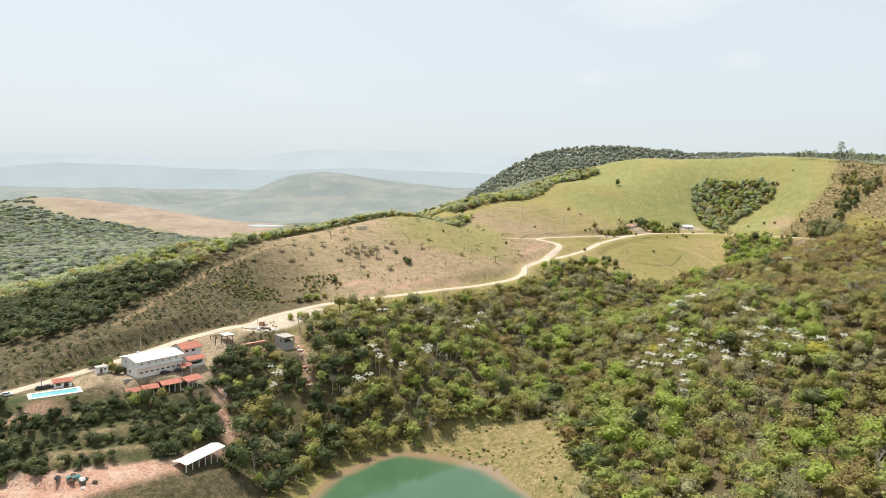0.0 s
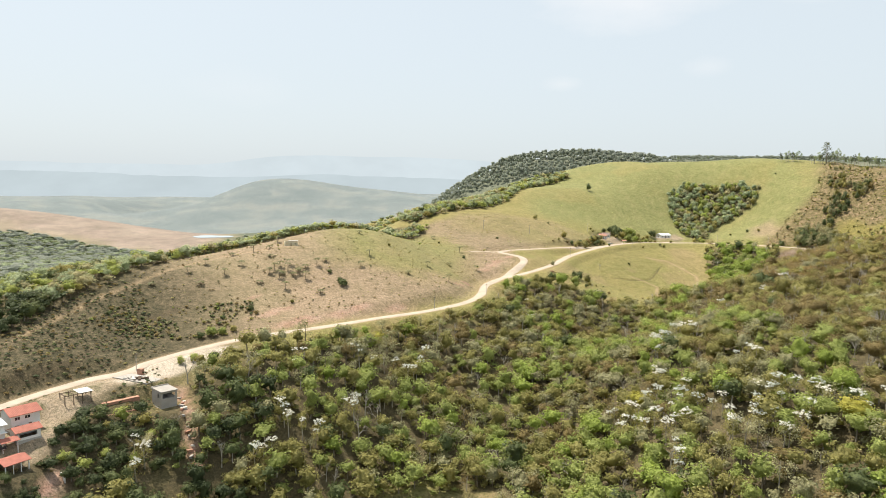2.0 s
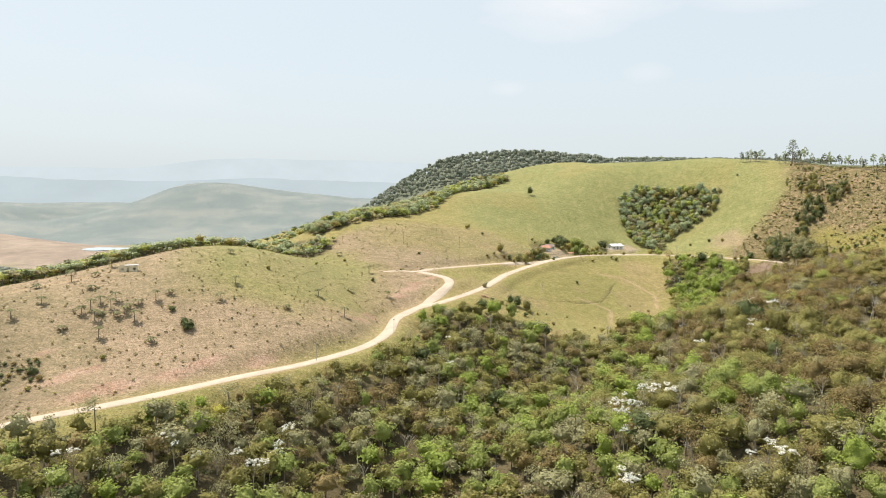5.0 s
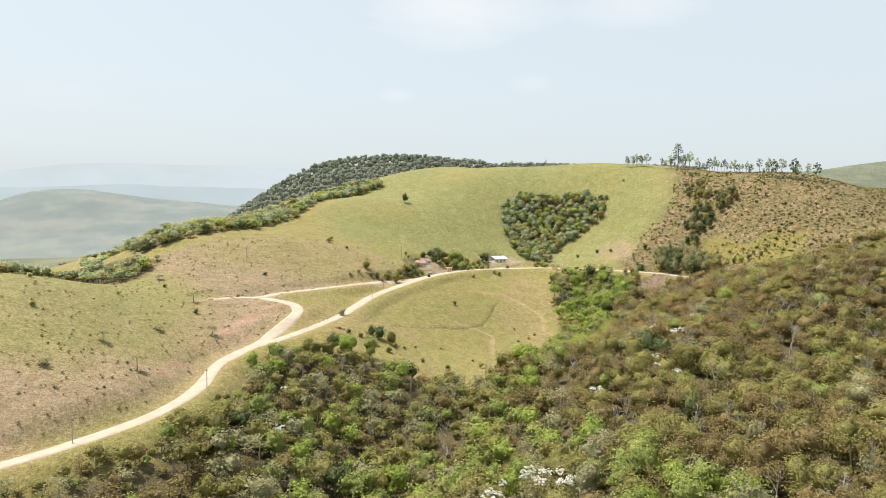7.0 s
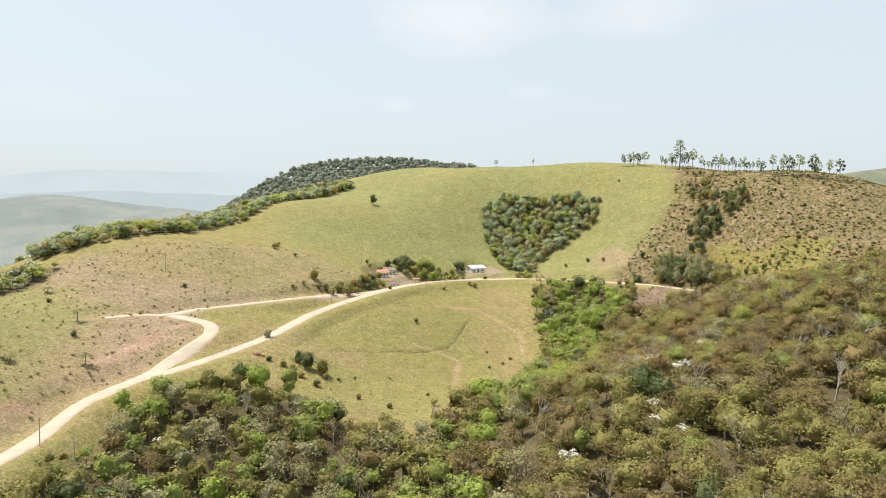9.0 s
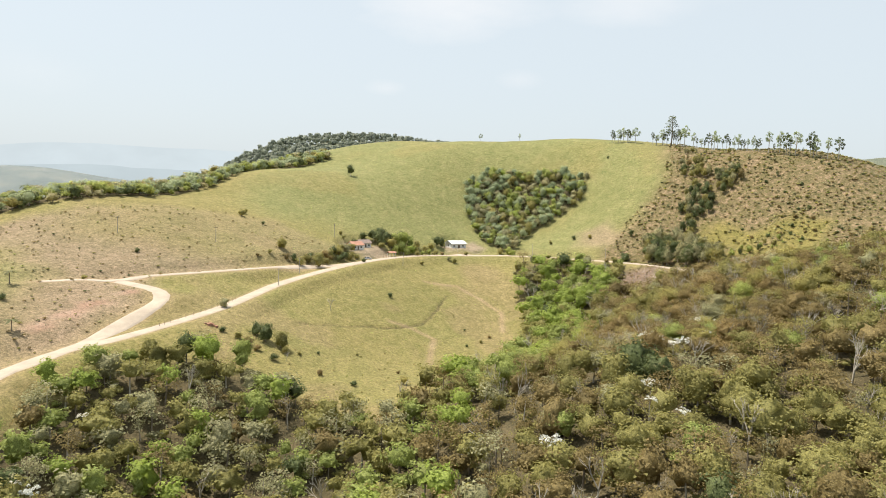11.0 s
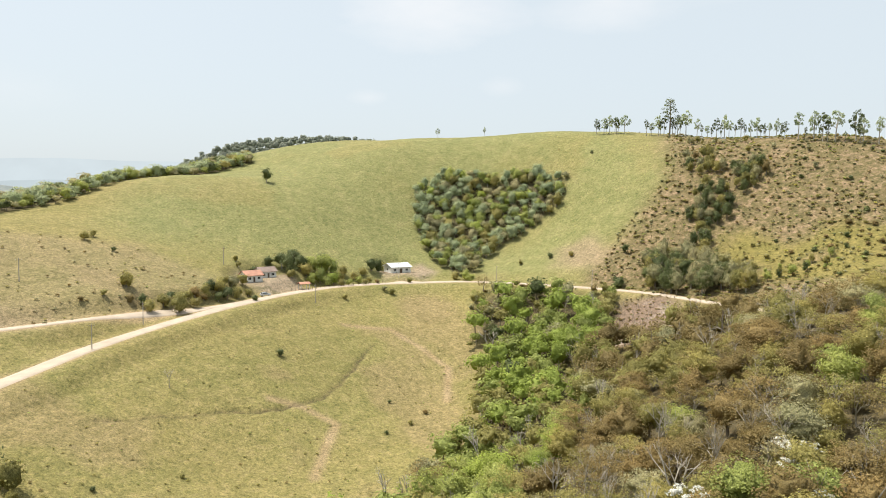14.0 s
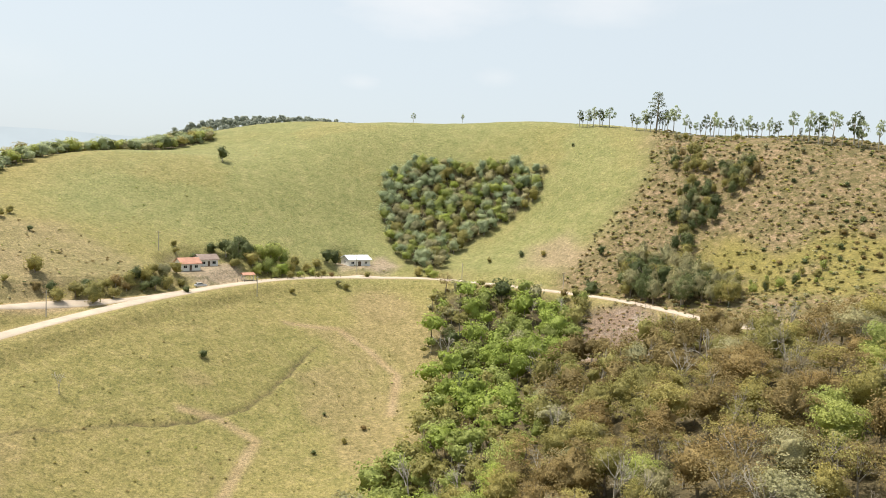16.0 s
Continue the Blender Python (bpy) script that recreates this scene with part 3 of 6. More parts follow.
zone("gully", np.exp(-(np.minimum(ragged_g * 3.4, to_line(HILL_TRACK_LOW, gx, gy)[0] * 0.9) / 1.7) ** 2) * (0.45 + 0.55 * smooth(value_noise(gx, gy, 18, 93, 2) * 2.2 - 0.5)))
FAR_BROWN = [(-730, 1190), (-675, 1125), (-590, 1085), (-515, 1058), (-400, 985), (-300, 925), (-255, 1000), (-280, 1230), (-620, 1360), (-760, 1360)]
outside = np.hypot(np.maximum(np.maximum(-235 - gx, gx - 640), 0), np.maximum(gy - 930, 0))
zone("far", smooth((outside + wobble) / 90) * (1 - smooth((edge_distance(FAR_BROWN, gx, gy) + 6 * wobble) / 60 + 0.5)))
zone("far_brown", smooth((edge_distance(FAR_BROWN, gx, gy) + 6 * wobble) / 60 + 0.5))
# dried-out patches in the lower field and on the bank under the road
zone("straw", np.maximum(smooth((value_noise(gx, gy, 30, 71, 4) - 0.5) * 6) * 0.6 * (1 - 0.75 * smooth((gy - 680) / 60)), smooth((14 - np.hypot(gx - 262, (gy - 682) * 0.8)) / 10 + 0.4) * 0.8))

GROUND, n, l, b = material("grass_and_soil", 0.95)
co = n.new("ShaderNodeTexCoord").outputs["Object"]


def attr(name):
    a = n.new("ShaderNodeAttribute")
    a.attribute_name = name
    return a.outputs["Fac"]


fine, mid_n, big = noise_node(n, l, 1.1, 5, 0.7, co), noise_node(n, l, 0.12, 5, 0.65, co), noise_node(n, l, 0.016, 4, 0.6, co)
level = n.new("ShaderNodeMapping")
level.inputs["Scale"].default_value = (0.05, 0.05, 0.9)
l.new(co, level.inputs["Vector"])
steps = noise_node(n, l, 1.0, 3, 0.6, level.outputs[0])
green = mix(n, l, 0.5, ramp(n, l, mid_n, (0.3, (0.13, 0.125, 0.04)), (0.5, (0.20, 0.178, 0.066)), (0.72, (0.30, 0.235, 0.11))), ramp(n, l, big, (0.35, (0.165, 0.18, 0.05)), (0.65, (0.285, 0.225, 0.09))))
rough_n = noise_node(n, l, 0.42, 4, 0.7, co)
green = mix(n, l, 0.22, green, ramp(n, l, steps, (0.35, (0.175, 0.155, 0.052)), (0.6, (0.32, 0.275, 0.115))))
green = mix(n, l, 0.35, green, ramp(n, l, rough_n, (0.36, (0.105, 0.10, 0.034)), (0.5, (0.215, 0.19, 0.07)), (0.64, (0.34, 0.27, 0.135))))
straw = mix(n, l, 0.5, ramp(n, l, mid_n, (0.3, (0.20, 0.155, 0.07)), (0.7, (0.31, 0.238, 0.125))), ramp(n, l, rough_n, (0.36, (0.13, 0.105, 0.045)), (0.64, (0.33, 0.255, 0.14))))
brown = mix(n, l, 0.5, ramp(n, l, mid_n, (0.3, (0.15, 0.12, 0.068)), (0.5, (0.25, 0.19, 0.125)), (0.7, (0.37, 0.275, 0.20))), ramp(n, l, big, (0.36, (0.175, 0.165, 0.08)), (0.5, (0.27, 0.208, 0.135)), (0.62, (0.37, 0.265, 0.195))))
brown = mix(n, l, 0.4, brown, ramp(n, l, rough_n, (0.34, (0.11, 0.095, 0.05)), (0.5, (0.24, 0.185, 0.12)), (0.66, (0.40, 0.305, 0.22))))
brown = mix(n, l, 0.2, brown, ramp(n, l, steps, (0.35, (0.17, 0.13, 0.065)), (0.6, (0.34, 0.255, 0.16))))
scrub = mix(n, l, 0.55, ramp(n, l, mid_n, (0.3, (0.10, 0.095, 0.034)), (0.5, (0.165, 0.13, 0.06)), (0.66, (0.29, 0.20, 0.13))), ramp(n, l, rough_n, (0.36, (0.07, 0.07, 0.028)), (0.5, (0.165, 0.135, 0.065)), (0.64, (0.36, 0.255, 0.175))))
yellow = mix(n, l, 0.5, ramp(n, l, mid_n, (0.3, (0.15, 0.14, 0.035)), (0.7, (0.25, 0.205, 0.07))), ramp(n, l, rough_n, (0.34, (0.11, 0.105, 0.032)), (0.66, (0.28, 0.23, 0.08))))
# brown scrub, darkened so its colour carries the shade over the left slope
shaded_scrub = mix(n, l, 0.5, ramp(n, l, mid_n, (0.3, (0.046, 0.043, 0.02)), (0.5, (0.076, 0.065, 0.034)), (0.72, (0.14, 0.11, 0.067))), ramp(n, l, rough_n, (0.38, (0.032, 0.031, 0.015)), (0.5, (0.078, 0.066, 0.036)), (0.63, (0.19, 0.145, 0.092))))
soil = ramp(n, l, mid_n, (0.3, (0.28, 0.20, 0.115)), (0.7, (0.38, 0.285, 0.185)))
red = ramp(n, l, mid_n, (0.3, (0.30, 0.165, 0.12)), (0.5, (0.39, 0.245, 0.19)), (0.7, (0.47, 0.345, 0.285)))
court = ramp(n, l, mid_n, (0.3, (0.19, 0.15, 0.09)), (0.52, (0.32, 0.255, 0.185)), (0.7, (0.10, 0.10, 0.042)))
floor_c = ramp(n, l, mid_n, (0.3, (0.07, 0.06, 0.03)), (0.7, (0.135, 0.108, 0.06)))
patchwork = noise_node(n, l, 0.011, 5, 0.6, co)
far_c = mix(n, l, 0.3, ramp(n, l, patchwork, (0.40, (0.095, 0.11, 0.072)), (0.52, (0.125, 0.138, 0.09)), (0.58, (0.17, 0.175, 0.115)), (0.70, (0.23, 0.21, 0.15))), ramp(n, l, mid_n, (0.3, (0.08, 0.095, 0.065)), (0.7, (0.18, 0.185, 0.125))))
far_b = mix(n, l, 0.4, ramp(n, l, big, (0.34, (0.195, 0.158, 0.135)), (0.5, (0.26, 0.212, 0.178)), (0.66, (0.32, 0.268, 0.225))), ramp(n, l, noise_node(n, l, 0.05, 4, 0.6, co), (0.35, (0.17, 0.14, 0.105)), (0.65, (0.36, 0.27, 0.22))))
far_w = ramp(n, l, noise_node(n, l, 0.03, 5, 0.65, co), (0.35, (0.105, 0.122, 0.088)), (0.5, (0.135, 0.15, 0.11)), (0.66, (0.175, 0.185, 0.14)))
# pale blue-grey: distance haze put straight into the ground colour
far_haze_c = ramp(n, l, patchwork, (0.38, (0.15, 0.178, 0.185)), (0.50, (0.168, 0.195, 0.20)), (0.58, (0.195, 0.215, 0.212)), (0.68, (0.212, 0.225, 0.215)))
colour = mix(n, l, attr("straw"), green, straw)
colour = mix(n, l, attr("lush"), colour, mix(n, l, 0.5, ramp(n, l, mid_n, (0.3, (0.145, 0.158, 0.055)), (0.5, (0.195, 0.20, 0.074)), (0.72, (0.285, 0.255, 0.115))), ramp(n, l, rough_n, (0.35, (0.125, 0.14, 0.048)), (0.62, (0.26, 0.245, 0.11)))))
colour = mix(n, l, attr("dry"), colour, brown)
colour = mix(n, l, attr("scrub"), colour, scrub)
colour = mix(n, l, attr("yellow"), colour, yellow)
colour = mix(n, l, attr("shaded_scrub"), colour, shaded_scrub)
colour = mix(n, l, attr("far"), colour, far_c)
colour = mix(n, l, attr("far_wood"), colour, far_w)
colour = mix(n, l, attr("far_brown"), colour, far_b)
colour = mix(n, l, attr("distance_haze"), colour, far_haze_c)
colour = mix(n, l, attr("court"), colour, court)
colour = mix(n, l, attr("soil"), colour, soil)
colour = mix(n, l, attr("forest"), colour, floor_c)
colour = mix(n, l, attr("lawn"), colour, ramp(n, l, mid_n, (0.3, (0.035, 0.05, 0.018)), (0.7, (0.07, 0.085, 0.034))))
colour = mix(n, l, attr("track"), colour, soil)
colour = mix(n, l, attr("pale_yard"), colour, ramp(n, l, mid_n, (0.3, (0.36, 0.30, 0.235)), (0.7, (0.50, 0.44, 0.37))))
colour = mix(n, l, attr("red"), colour, red)
colour = mix(n, l, attr("burnt"), colour, ramp(n, l, mid_n, (0.3, (0.12, 0.088, 0.062)), (0.55, (0.215, 0.155, 0.115)), (0.72, (0.30, 0.255, 0.22))))
colour = mix(n, l, attr("gully"), colour, (0.085, 0.065, 0.038))
grain = noise_node(n, l, 2.6, 4, 0.75, co)
tuft = ramp(n, l, fine, (0.30, (0.42, 0.44, 0.36)), (0.47, (0.95, 0.95, 0.92)), (0.72, (1.5, 1.42, 1.35)))
speck = ramp(n, l, grain, (0.33, (0.5, 0.5, 0.42)), (0.5, (1.0, 1.0, 1.0)), (0.68, (1.45, 1.4, 1.35)))
colour = mix(n, l, 0.85, colour, tuft, 'MULTIPLY')
l.new(mix(n, l, 0.8, colour, speck, 'MULTIPLY'), b.inputs["Base Color"])
bump(n, l, b, fine, 1.0, 0.5)
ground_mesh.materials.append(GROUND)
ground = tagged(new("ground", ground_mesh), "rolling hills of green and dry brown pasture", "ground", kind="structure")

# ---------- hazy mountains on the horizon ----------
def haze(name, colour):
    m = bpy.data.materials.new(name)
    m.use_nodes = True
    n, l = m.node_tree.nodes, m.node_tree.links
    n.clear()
    # an even pale glow stands in for the haze; the sun doesn't light it
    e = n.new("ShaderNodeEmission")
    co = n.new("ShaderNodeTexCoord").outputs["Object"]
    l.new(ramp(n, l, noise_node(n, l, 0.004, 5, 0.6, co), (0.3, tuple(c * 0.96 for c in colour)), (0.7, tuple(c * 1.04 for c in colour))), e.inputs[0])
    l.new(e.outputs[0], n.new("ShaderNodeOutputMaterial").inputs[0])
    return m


def mountains(name, y, low, high, seed, mat, size, x0=-3400, x1=3400):
    xs = np.arange(x0, x1, 25.0)
    lift = low + (high - low) * smooth(value_noise(xs, xs * 0 + seed * 97.0, size, seed, 2) * 1.6 - 0.3) + 14 * (value_noise(xs, xs * 0 + 5.0, size / 7, seed + 9, 3) - 0.5)
    verts = np.concatenate([np.stack([xs, np.full(xs.shape, y + d), -120 + (lift + 120) * k], 1) for d, k in ((-420, 0.0), (-200, 0.55), (0, 1.0), (300, 0.4))])
    m = len(xs)
    a = np.arange(m - 1)
    faces = np.concatenate([np.stack([a + r * m, a + 1 + r * m, a + 1 + (r + 1) * m, a + (r + 1) * m], 1) for r in range(3)])
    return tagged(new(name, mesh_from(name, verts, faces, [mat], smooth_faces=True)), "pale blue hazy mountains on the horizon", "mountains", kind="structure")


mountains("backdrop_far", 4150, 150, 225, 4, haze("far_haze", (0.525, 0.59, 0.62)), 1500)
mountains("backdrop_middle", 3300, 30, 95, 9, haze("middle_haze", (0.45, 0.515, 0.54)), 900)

# ---------- roads and water ----------
DIRT = plain("pale_dirt", (0.45, 0.375, 0.295), 0.95, 0.6, 0.22, bumped=0.03)


def road_ribbon(name, line, width, label):
    verts, faces = [], []
    across = [-0.56, -0.5, -0.28, 0, 0.28, 0.5, 0.56]
    crown = [-0.25, 0.04, 0.10, 0.13, 0.10, 0.04, -0.25]
    for k, p in enumerate(line):
        way = (line[min(k + 1, len(line) - 1)] - line[max(k - 1, 0)])
        side = Vector((way.y, -way.x, 0)).normalized()
        for a, c in zip(across, crown):
            w = width * (1 + 0.16 * (noise.noise(Vector((p.x * 0.05, p.y * 0.05, a * 3)))))
            q = p + side * (a * w)
            verts.append((q.x, q.y, c))
    verts = np.array(verts)
    verts[:, 2] += height(verts[:, 0], verts[:, 1]) + 0.12
    m = len(across)
    for k in range(len(line) - 1):
        for j in range(m - 1):
            a = k * m + j
            faces.append((a, a + 1, a + m + 1, a + m))
    return tagged(new(name, mesh_from(name, verts, faces, [DIRT], smooth_faces=True)), label, "road", kind="structure")


road_ribbon("road_main", ROAD_MAIN, 5.0, "pale dirt road winding along the hillside")
road_ribbon("road_loop", ROAD_LOOP, 5.2, "pale dirt track climbing round the knoll")
road_ribbon("road_upper", ROAD_UPPER, 3.8, "narrow pale dirt track beside the main road")

WATER, n, l, b = material("pond_water", 0.06)
co = n.new("ShaderNodeTexCoord").outputs["Object"]
sh = n.new("ShaderNodeAttribute")
sh.attribute_name = "shallow"
l.new(mix(n, l, sh.outputs["Fac"], ramp(n, l, noise_node(n, l, 0.03, 3, 0.5, co), (0.3, (0.04, 0.09, 0.05)), (0.7, (0.06, 0.115, 0.062))), (0.21, 0.15, 0.09)), b.inputs["Base Color"])
b.inputs["Specular IOR Level"].default_value = 0.3
bump(n, l, b, noise_node(n, l, 0.9, 3, 0.5, co), 0.08, 0.05)
wx, wy = np.meshgrid(np.linspace(-110, 70, 91), np.linspace(140, 312, 91))
wi = np.arange(8281).reshape(91, 91)
tagged(new("water", mesh_from("water", np.stack([wx, wy, np.full(wx.shape, LAKE_LEVEL)], -1).reshape(-1, 3), np.stack([wi[:-1, :-1], wi[:-1, 1:], wi[1:, 1:], wi[1:, :-1]], -1).reshape(-1, 4)[(edge_distance(LAKE, wx, wy)[:-1, :-1] > -5).ravel()], [WATER])),
       "still green pond water", "pond", kind="structure")
far_pond = np.array([(-285 + 30 * math.cos(0.3 * k), 1092 + 24 * math.sin(0.3 * k) * (1 + 0.2 * math.sin(k)), -32.6) for k in range(21)] + [(-285, 1092, -32.6)])
PALE_WATER = plain("pale_water", (0.42, 0.48, 0.50), 0.12, 0.05, 0.06)
tagged(new("water_far", mesh_from("water_far", far_pond, [(k, (k + 1) % 21, 21) for k in range(21)], [PALE_WATER])), "small pale pond in the valley", "pond", kind="structure")
shallow = bpy.data.objects["water"].data.attributes.new("shallow", 'FLOAT', 'POINT')
shallow.data.foreach_set("value", np.asarray(1 - smooth((edge_distance(LAKE, wx, wy) - 1 + 4 * (value_noise(wx, wy, 9, 5, 2) - 0.5)) / 6), np.float32).ravel())


# ---------- building blocks ----------
def part(name, data, mat, parent, label="", at=None):
    """One mesh object under a thing or a part."""
    if mat is not None and not data.materials:
        data.materials.append(mat)
    ob = new(name, data)
    ob.parent = parent
    if at is not None:
        ob.matrix_basis = at
    return tagged(ob, label)


def thing(name, at, label, category, group=""):
    ob = new(name)
    ob.empty_display_size = 0.5
    ob.matrix_basis = at
    return tagged(ob, label, category, group)


def tube(points, radii, sides=6):
    """A tapered round bar along points: verts and quads."""
    verts, faces = [], []
    pts = [Vector(p) for p in points]
    for k, (p, r) in enumerate(zip(pts, radii)):
        way = (pts[min(k + 1, len(pts) - 1)] - pts[max(k - 1, 0)]).normalized()
        a = way.orthogonal().normalized()
        c = way.cross(a)
        for s in range(sides):
            t = 2 * math.pi * s / sides
            verts.append(tuple(p + r * (math.cos(t) * a + math.sin(t) * c)))
    for k in range(len(pts) - 1):
        for s in range(sides):
            u = (s + 1) % sides
            faces.append((k * sides + s, k * sides + u, (k + 1) * sides + u, (k + 1) * sides + s))
    return np.array(verts), np.array(faces)


def joined(pieces):
    """Several (verts, quads) as one."""
    verts, faces, base = [], [], 0
    for v, f in pieces:
        verts.append(np.asarray(v, float))
        faces.append(np.asarray(f) + base)
        base += len(v)
    return np.concatenate(verts), np.concatenate(faces)


def leaf_sprays(rng, places, outward, size, tilt=0.5, length=1.15):
    """A small pointed leaf spray at each place, facing roughly outward and up."""
    n_leaf = len(places)
    way = outward + rng.normal(0, tilt, (n_leaf, 3))
    way /= np.linalg.norm(way, axis=1)[:, None] + 1e-9
    ref = rng.normal(0, 1, (n_leaf, 3))
    a = np.cross(way, ref)
    a /= np.linalg.norm(a, axis=1)[:, None] + 1e-9
    c = np.cross(way, a)
    s = (size * rng.uniform(0.6, 1.4, n_leaf))[:, None]
    verts = np.stack([places - a * s - c * s * 0.6, places + a * s - c * s * 0.6, places + c * s * length], 1).reshape(-1, 3)
    return verts, np.arange(3 * n_leaf).reshape(-1, 3)


def tris(shape):
    """Quads as pairs of triangles."""
    v, f = shape
    return (v, f) if f.shape[1] == 3 else (v, np.concatenate([f[:, [0, 1, 2]], f[:, [0, 2, 3]]]))


def crown_shape(seed, clumps, leaves, size, flat=0.72, low=-0.35, spread_r=0.62, clump_r=0.36, body=None):
    """Leaves of a crown of radius about 1 round the origin, in uneven clumps with gaps."""
    rng = np.random.default_rng(seed)
    places, outward, lumps = [], [], []
    for k in range(clumps):
        d = rng.normal(0, 1, 3)
        d /= np.linalg.norm(d)
        if d[2] < low:
            d[2] = -d[2] * 0.6
        centre = d * rng.uniform(0.35, 1.0) ** 0.6 * spread_r * np.array([1, 1, flat])
        q = rng.normal(0, 1, (leaves, 3))
        q /= np.linalg.norm(q, axis=1)[:, None]
        q[:, 2] = np.where(q[:, 2] < -0.3, -q[:, 2], q[:, 2])
        r = clump_r * rng.uniform(0.7, 1.25)
        lumps.append((centre, r))
        places.append(centre + q * r * rng.uniform(0.62, 1.14, leaves)[:, None] * np.array([1, 1, 0.82]))
        outward.append(q * 0.75 + d * 0.6 + np.array([0, 0, 0.28]))
    sprays = leaf_sprays(rng, np.concatenate(places), np.concatenate(outward), size)
    return joined([sprays, crown_body(lumps, *body)]) if body else sprays


def crown_body(lumps, around, rings, fill=0.66):
    """The lumpy inner mass of leaves that the clumps of a crown make together."""
    verts, faces = [], []
    rough = np.random.default_rng(around * 31 + len(lumps))
    for i in range(rings + 1):
        p = math.pi * (0.04 + 0.92 * i / rings)
        for j in range(around):
            t = 2 * math.pi * (j + 0.5 * (i % 2)) / around
            u = np.array([math.sin(p) * math.cos(t), math.sin(p) * math.sin(t), math.cos(p)])
            reach = 0.25
            for c, r in lumps:
                d = float(c @ u)
                off = float(c @ c) - d * d
                if off < r * r:
                    reach = max(reach, d + math.sqrt(r * r - off))
            verts.append(u * reach * fill * rough.uniform(0.84, 1.16))
    for i in range(rings):
        for j in range(around):
            a, c = i * around + j, i * around + (j + 1) % around
            e, g = a + around, c + around
            faces += [(a, e, c), (c, e, g)]
    return np.array(verts), np.array(faces)


def trunk_shape(seed, top=1.0, limbs=4, girth=0.026, sides=5):
    """A tapered, slightly bent trunk with limbs, from 0 to about top, for a tree 1 high."""
    rng = np.random.default_rng(seed)
    bend = rng.normal(0, 0.05, 2)
    pieces = [tube([(0, 0, -0.12), (bend[0] * 0.4, bend[1] * 0.4, 0.25), (bend[0], bend[1], 0.55), (bend[0] * 1.5, bend[1] * 1.5, 0.82 * top)], [girth * 1.3, girth, girth * 0.7, girth * 0.2], sides)]
    for k in range(limbs):
        t, h = rng.uniform(0, 2 * math.pi), rng.uniform(0.35, 0.6)
        reach, rise = rng.uniform(0.16, 0.3), rng.uniform(0.14, 0.3)
        p = np.array([bend[0] * h * 1.7, bend[1] * h * 1.7, h])
        q = p + np.array([math.cos(t) * reach, math.sin(t) * reach, rise])
        pieces.append(tube([p, (p + q) / 2 + np.array([0, 0, -0.02]), q], [girth * 0.5, girth * 0.34, girth * 0.12], 4))
    return joined(pieces)


def bare_shape(seed, depth=5):
    """Trunk and forking bare branches of a leafless tree 1 high."""
    rng = np.random.default_rng(seed)
    pieces = []

    def grow(p, way, length, r, level):
        q = p + way * length
        pieces.append(tube([p, q], [r, r * 0.6], 4 if level < 2 else 3))
        if level == depth:
            return
        for k in range(3 if level < 2 else 2):
            w = way + rng.normal(0, 0.48, 3) + np.array([0, 0, 0.22])
            grow(q, w / np.linalg.norm(w), length * rng.uniform(0.6, 0.8), r * 0.6, level + 1)

    grow(np.array([0, 0, -0.05]), np.array([rng.normal(0, 0.08), rng.normal(0, 0.08), 1.0]), 0.3, 0.026, 0)
    return tris(joined(pieces))


CROWNS = [crown_shape(20 + k, 27 + k % 4, 18, 0.048, 0.9 + 0.08 * (k % 4), -0.9, 0.76, 0.31, (9, 6)) for k in range(8)]
CROWNS_FINE = [crown_shape(60 + k, 38 + k % 5, 56, 0.03, 0.9 + 0.08 * (k % 4), -0.9, 0.8, 0.26, (12, 8)) for k in range(6)]
CROWNS_LIGHT = [crown_shape(50 + k, 17 + k % 4, 13, 0.075, 0.9 + 0.08 * (k % 4), -0.9, 0.74, 0.34, (8, 5)) for k in range(6)]
CROWNS_THIN = [crown_shape(90 + k, 26, 16, 0.046, 0.95, -0.8, 0.78, 0.30) for k in range(4)]
CROWNS_AIRY = [crown_shape(100 + k, 40, 34, 0.026, 0.95, -0.8, 0.84, 0.22) for k in range(4)]
UNDER = [crown_shape(110 + k, 7, 6, 0.12, 0.75, -0.2, 0.7, 0.36, (7, 4)) for k in range(4)]
SHRUBS = [crown_shape(120 + k, 6, 8, 0.17, 0.6, 0.0, 0.55, 0.38) for k in range(5)]
TUFTS = [crown_shape(130 + k, 4, 6, 0.22, 0.5, 0.0, 0.5, 0.4) for k in range(5)]
FAR_CLUMPS = [crown_shape(140 + k, 9, 4, 0.12, 0.9, -0.6, 0.68, 0.4, (6, 4, 0.88)) for k in range(5)]
TRUNKS = [tris(trunk_shape(40 + k, 0.95, 4)) for k in range(4)]
POLES_T = [tris(trunk_shape(45 + k, 0.9, 0, 0.026, 4)) for k in range(4)]
BARES = [bare_shape(70 + k, 4) for k in range(4)]
BARES_FINE = [bare_shape(70 + k) for k in range(4)]


def scatter_mesh(name, items, mats):
    """One mesh out of many placed shapes: items of (shape, x, y, z, radius across, height scale, turn, material index)."""
    verts, faces, index, base = [], [], [], 0
    for (v, f), x, y, z, r, h, turn, m in items:
        c, s = math.cos(turn) * r, math.sin(turn) * r
        p = np.empty(v.shape, np.float32)
        p[:, 0] = v[:, 0] * c - v[:, 1] * s + x
        p[:, 1] = v[:, 0] * s + v[:, 1] * c + y
        p[:, 2] = v[:, 2] * h + z
        verts.append(p)
        faces.append(f + base)
        index.append(np.full(len(f), m, np.int32))
        base += len(v)
    return mesh_from(name, np.concatenate(verts), np.concatenate(faces), mats, np.concatenate(index), smooth_faces=True)


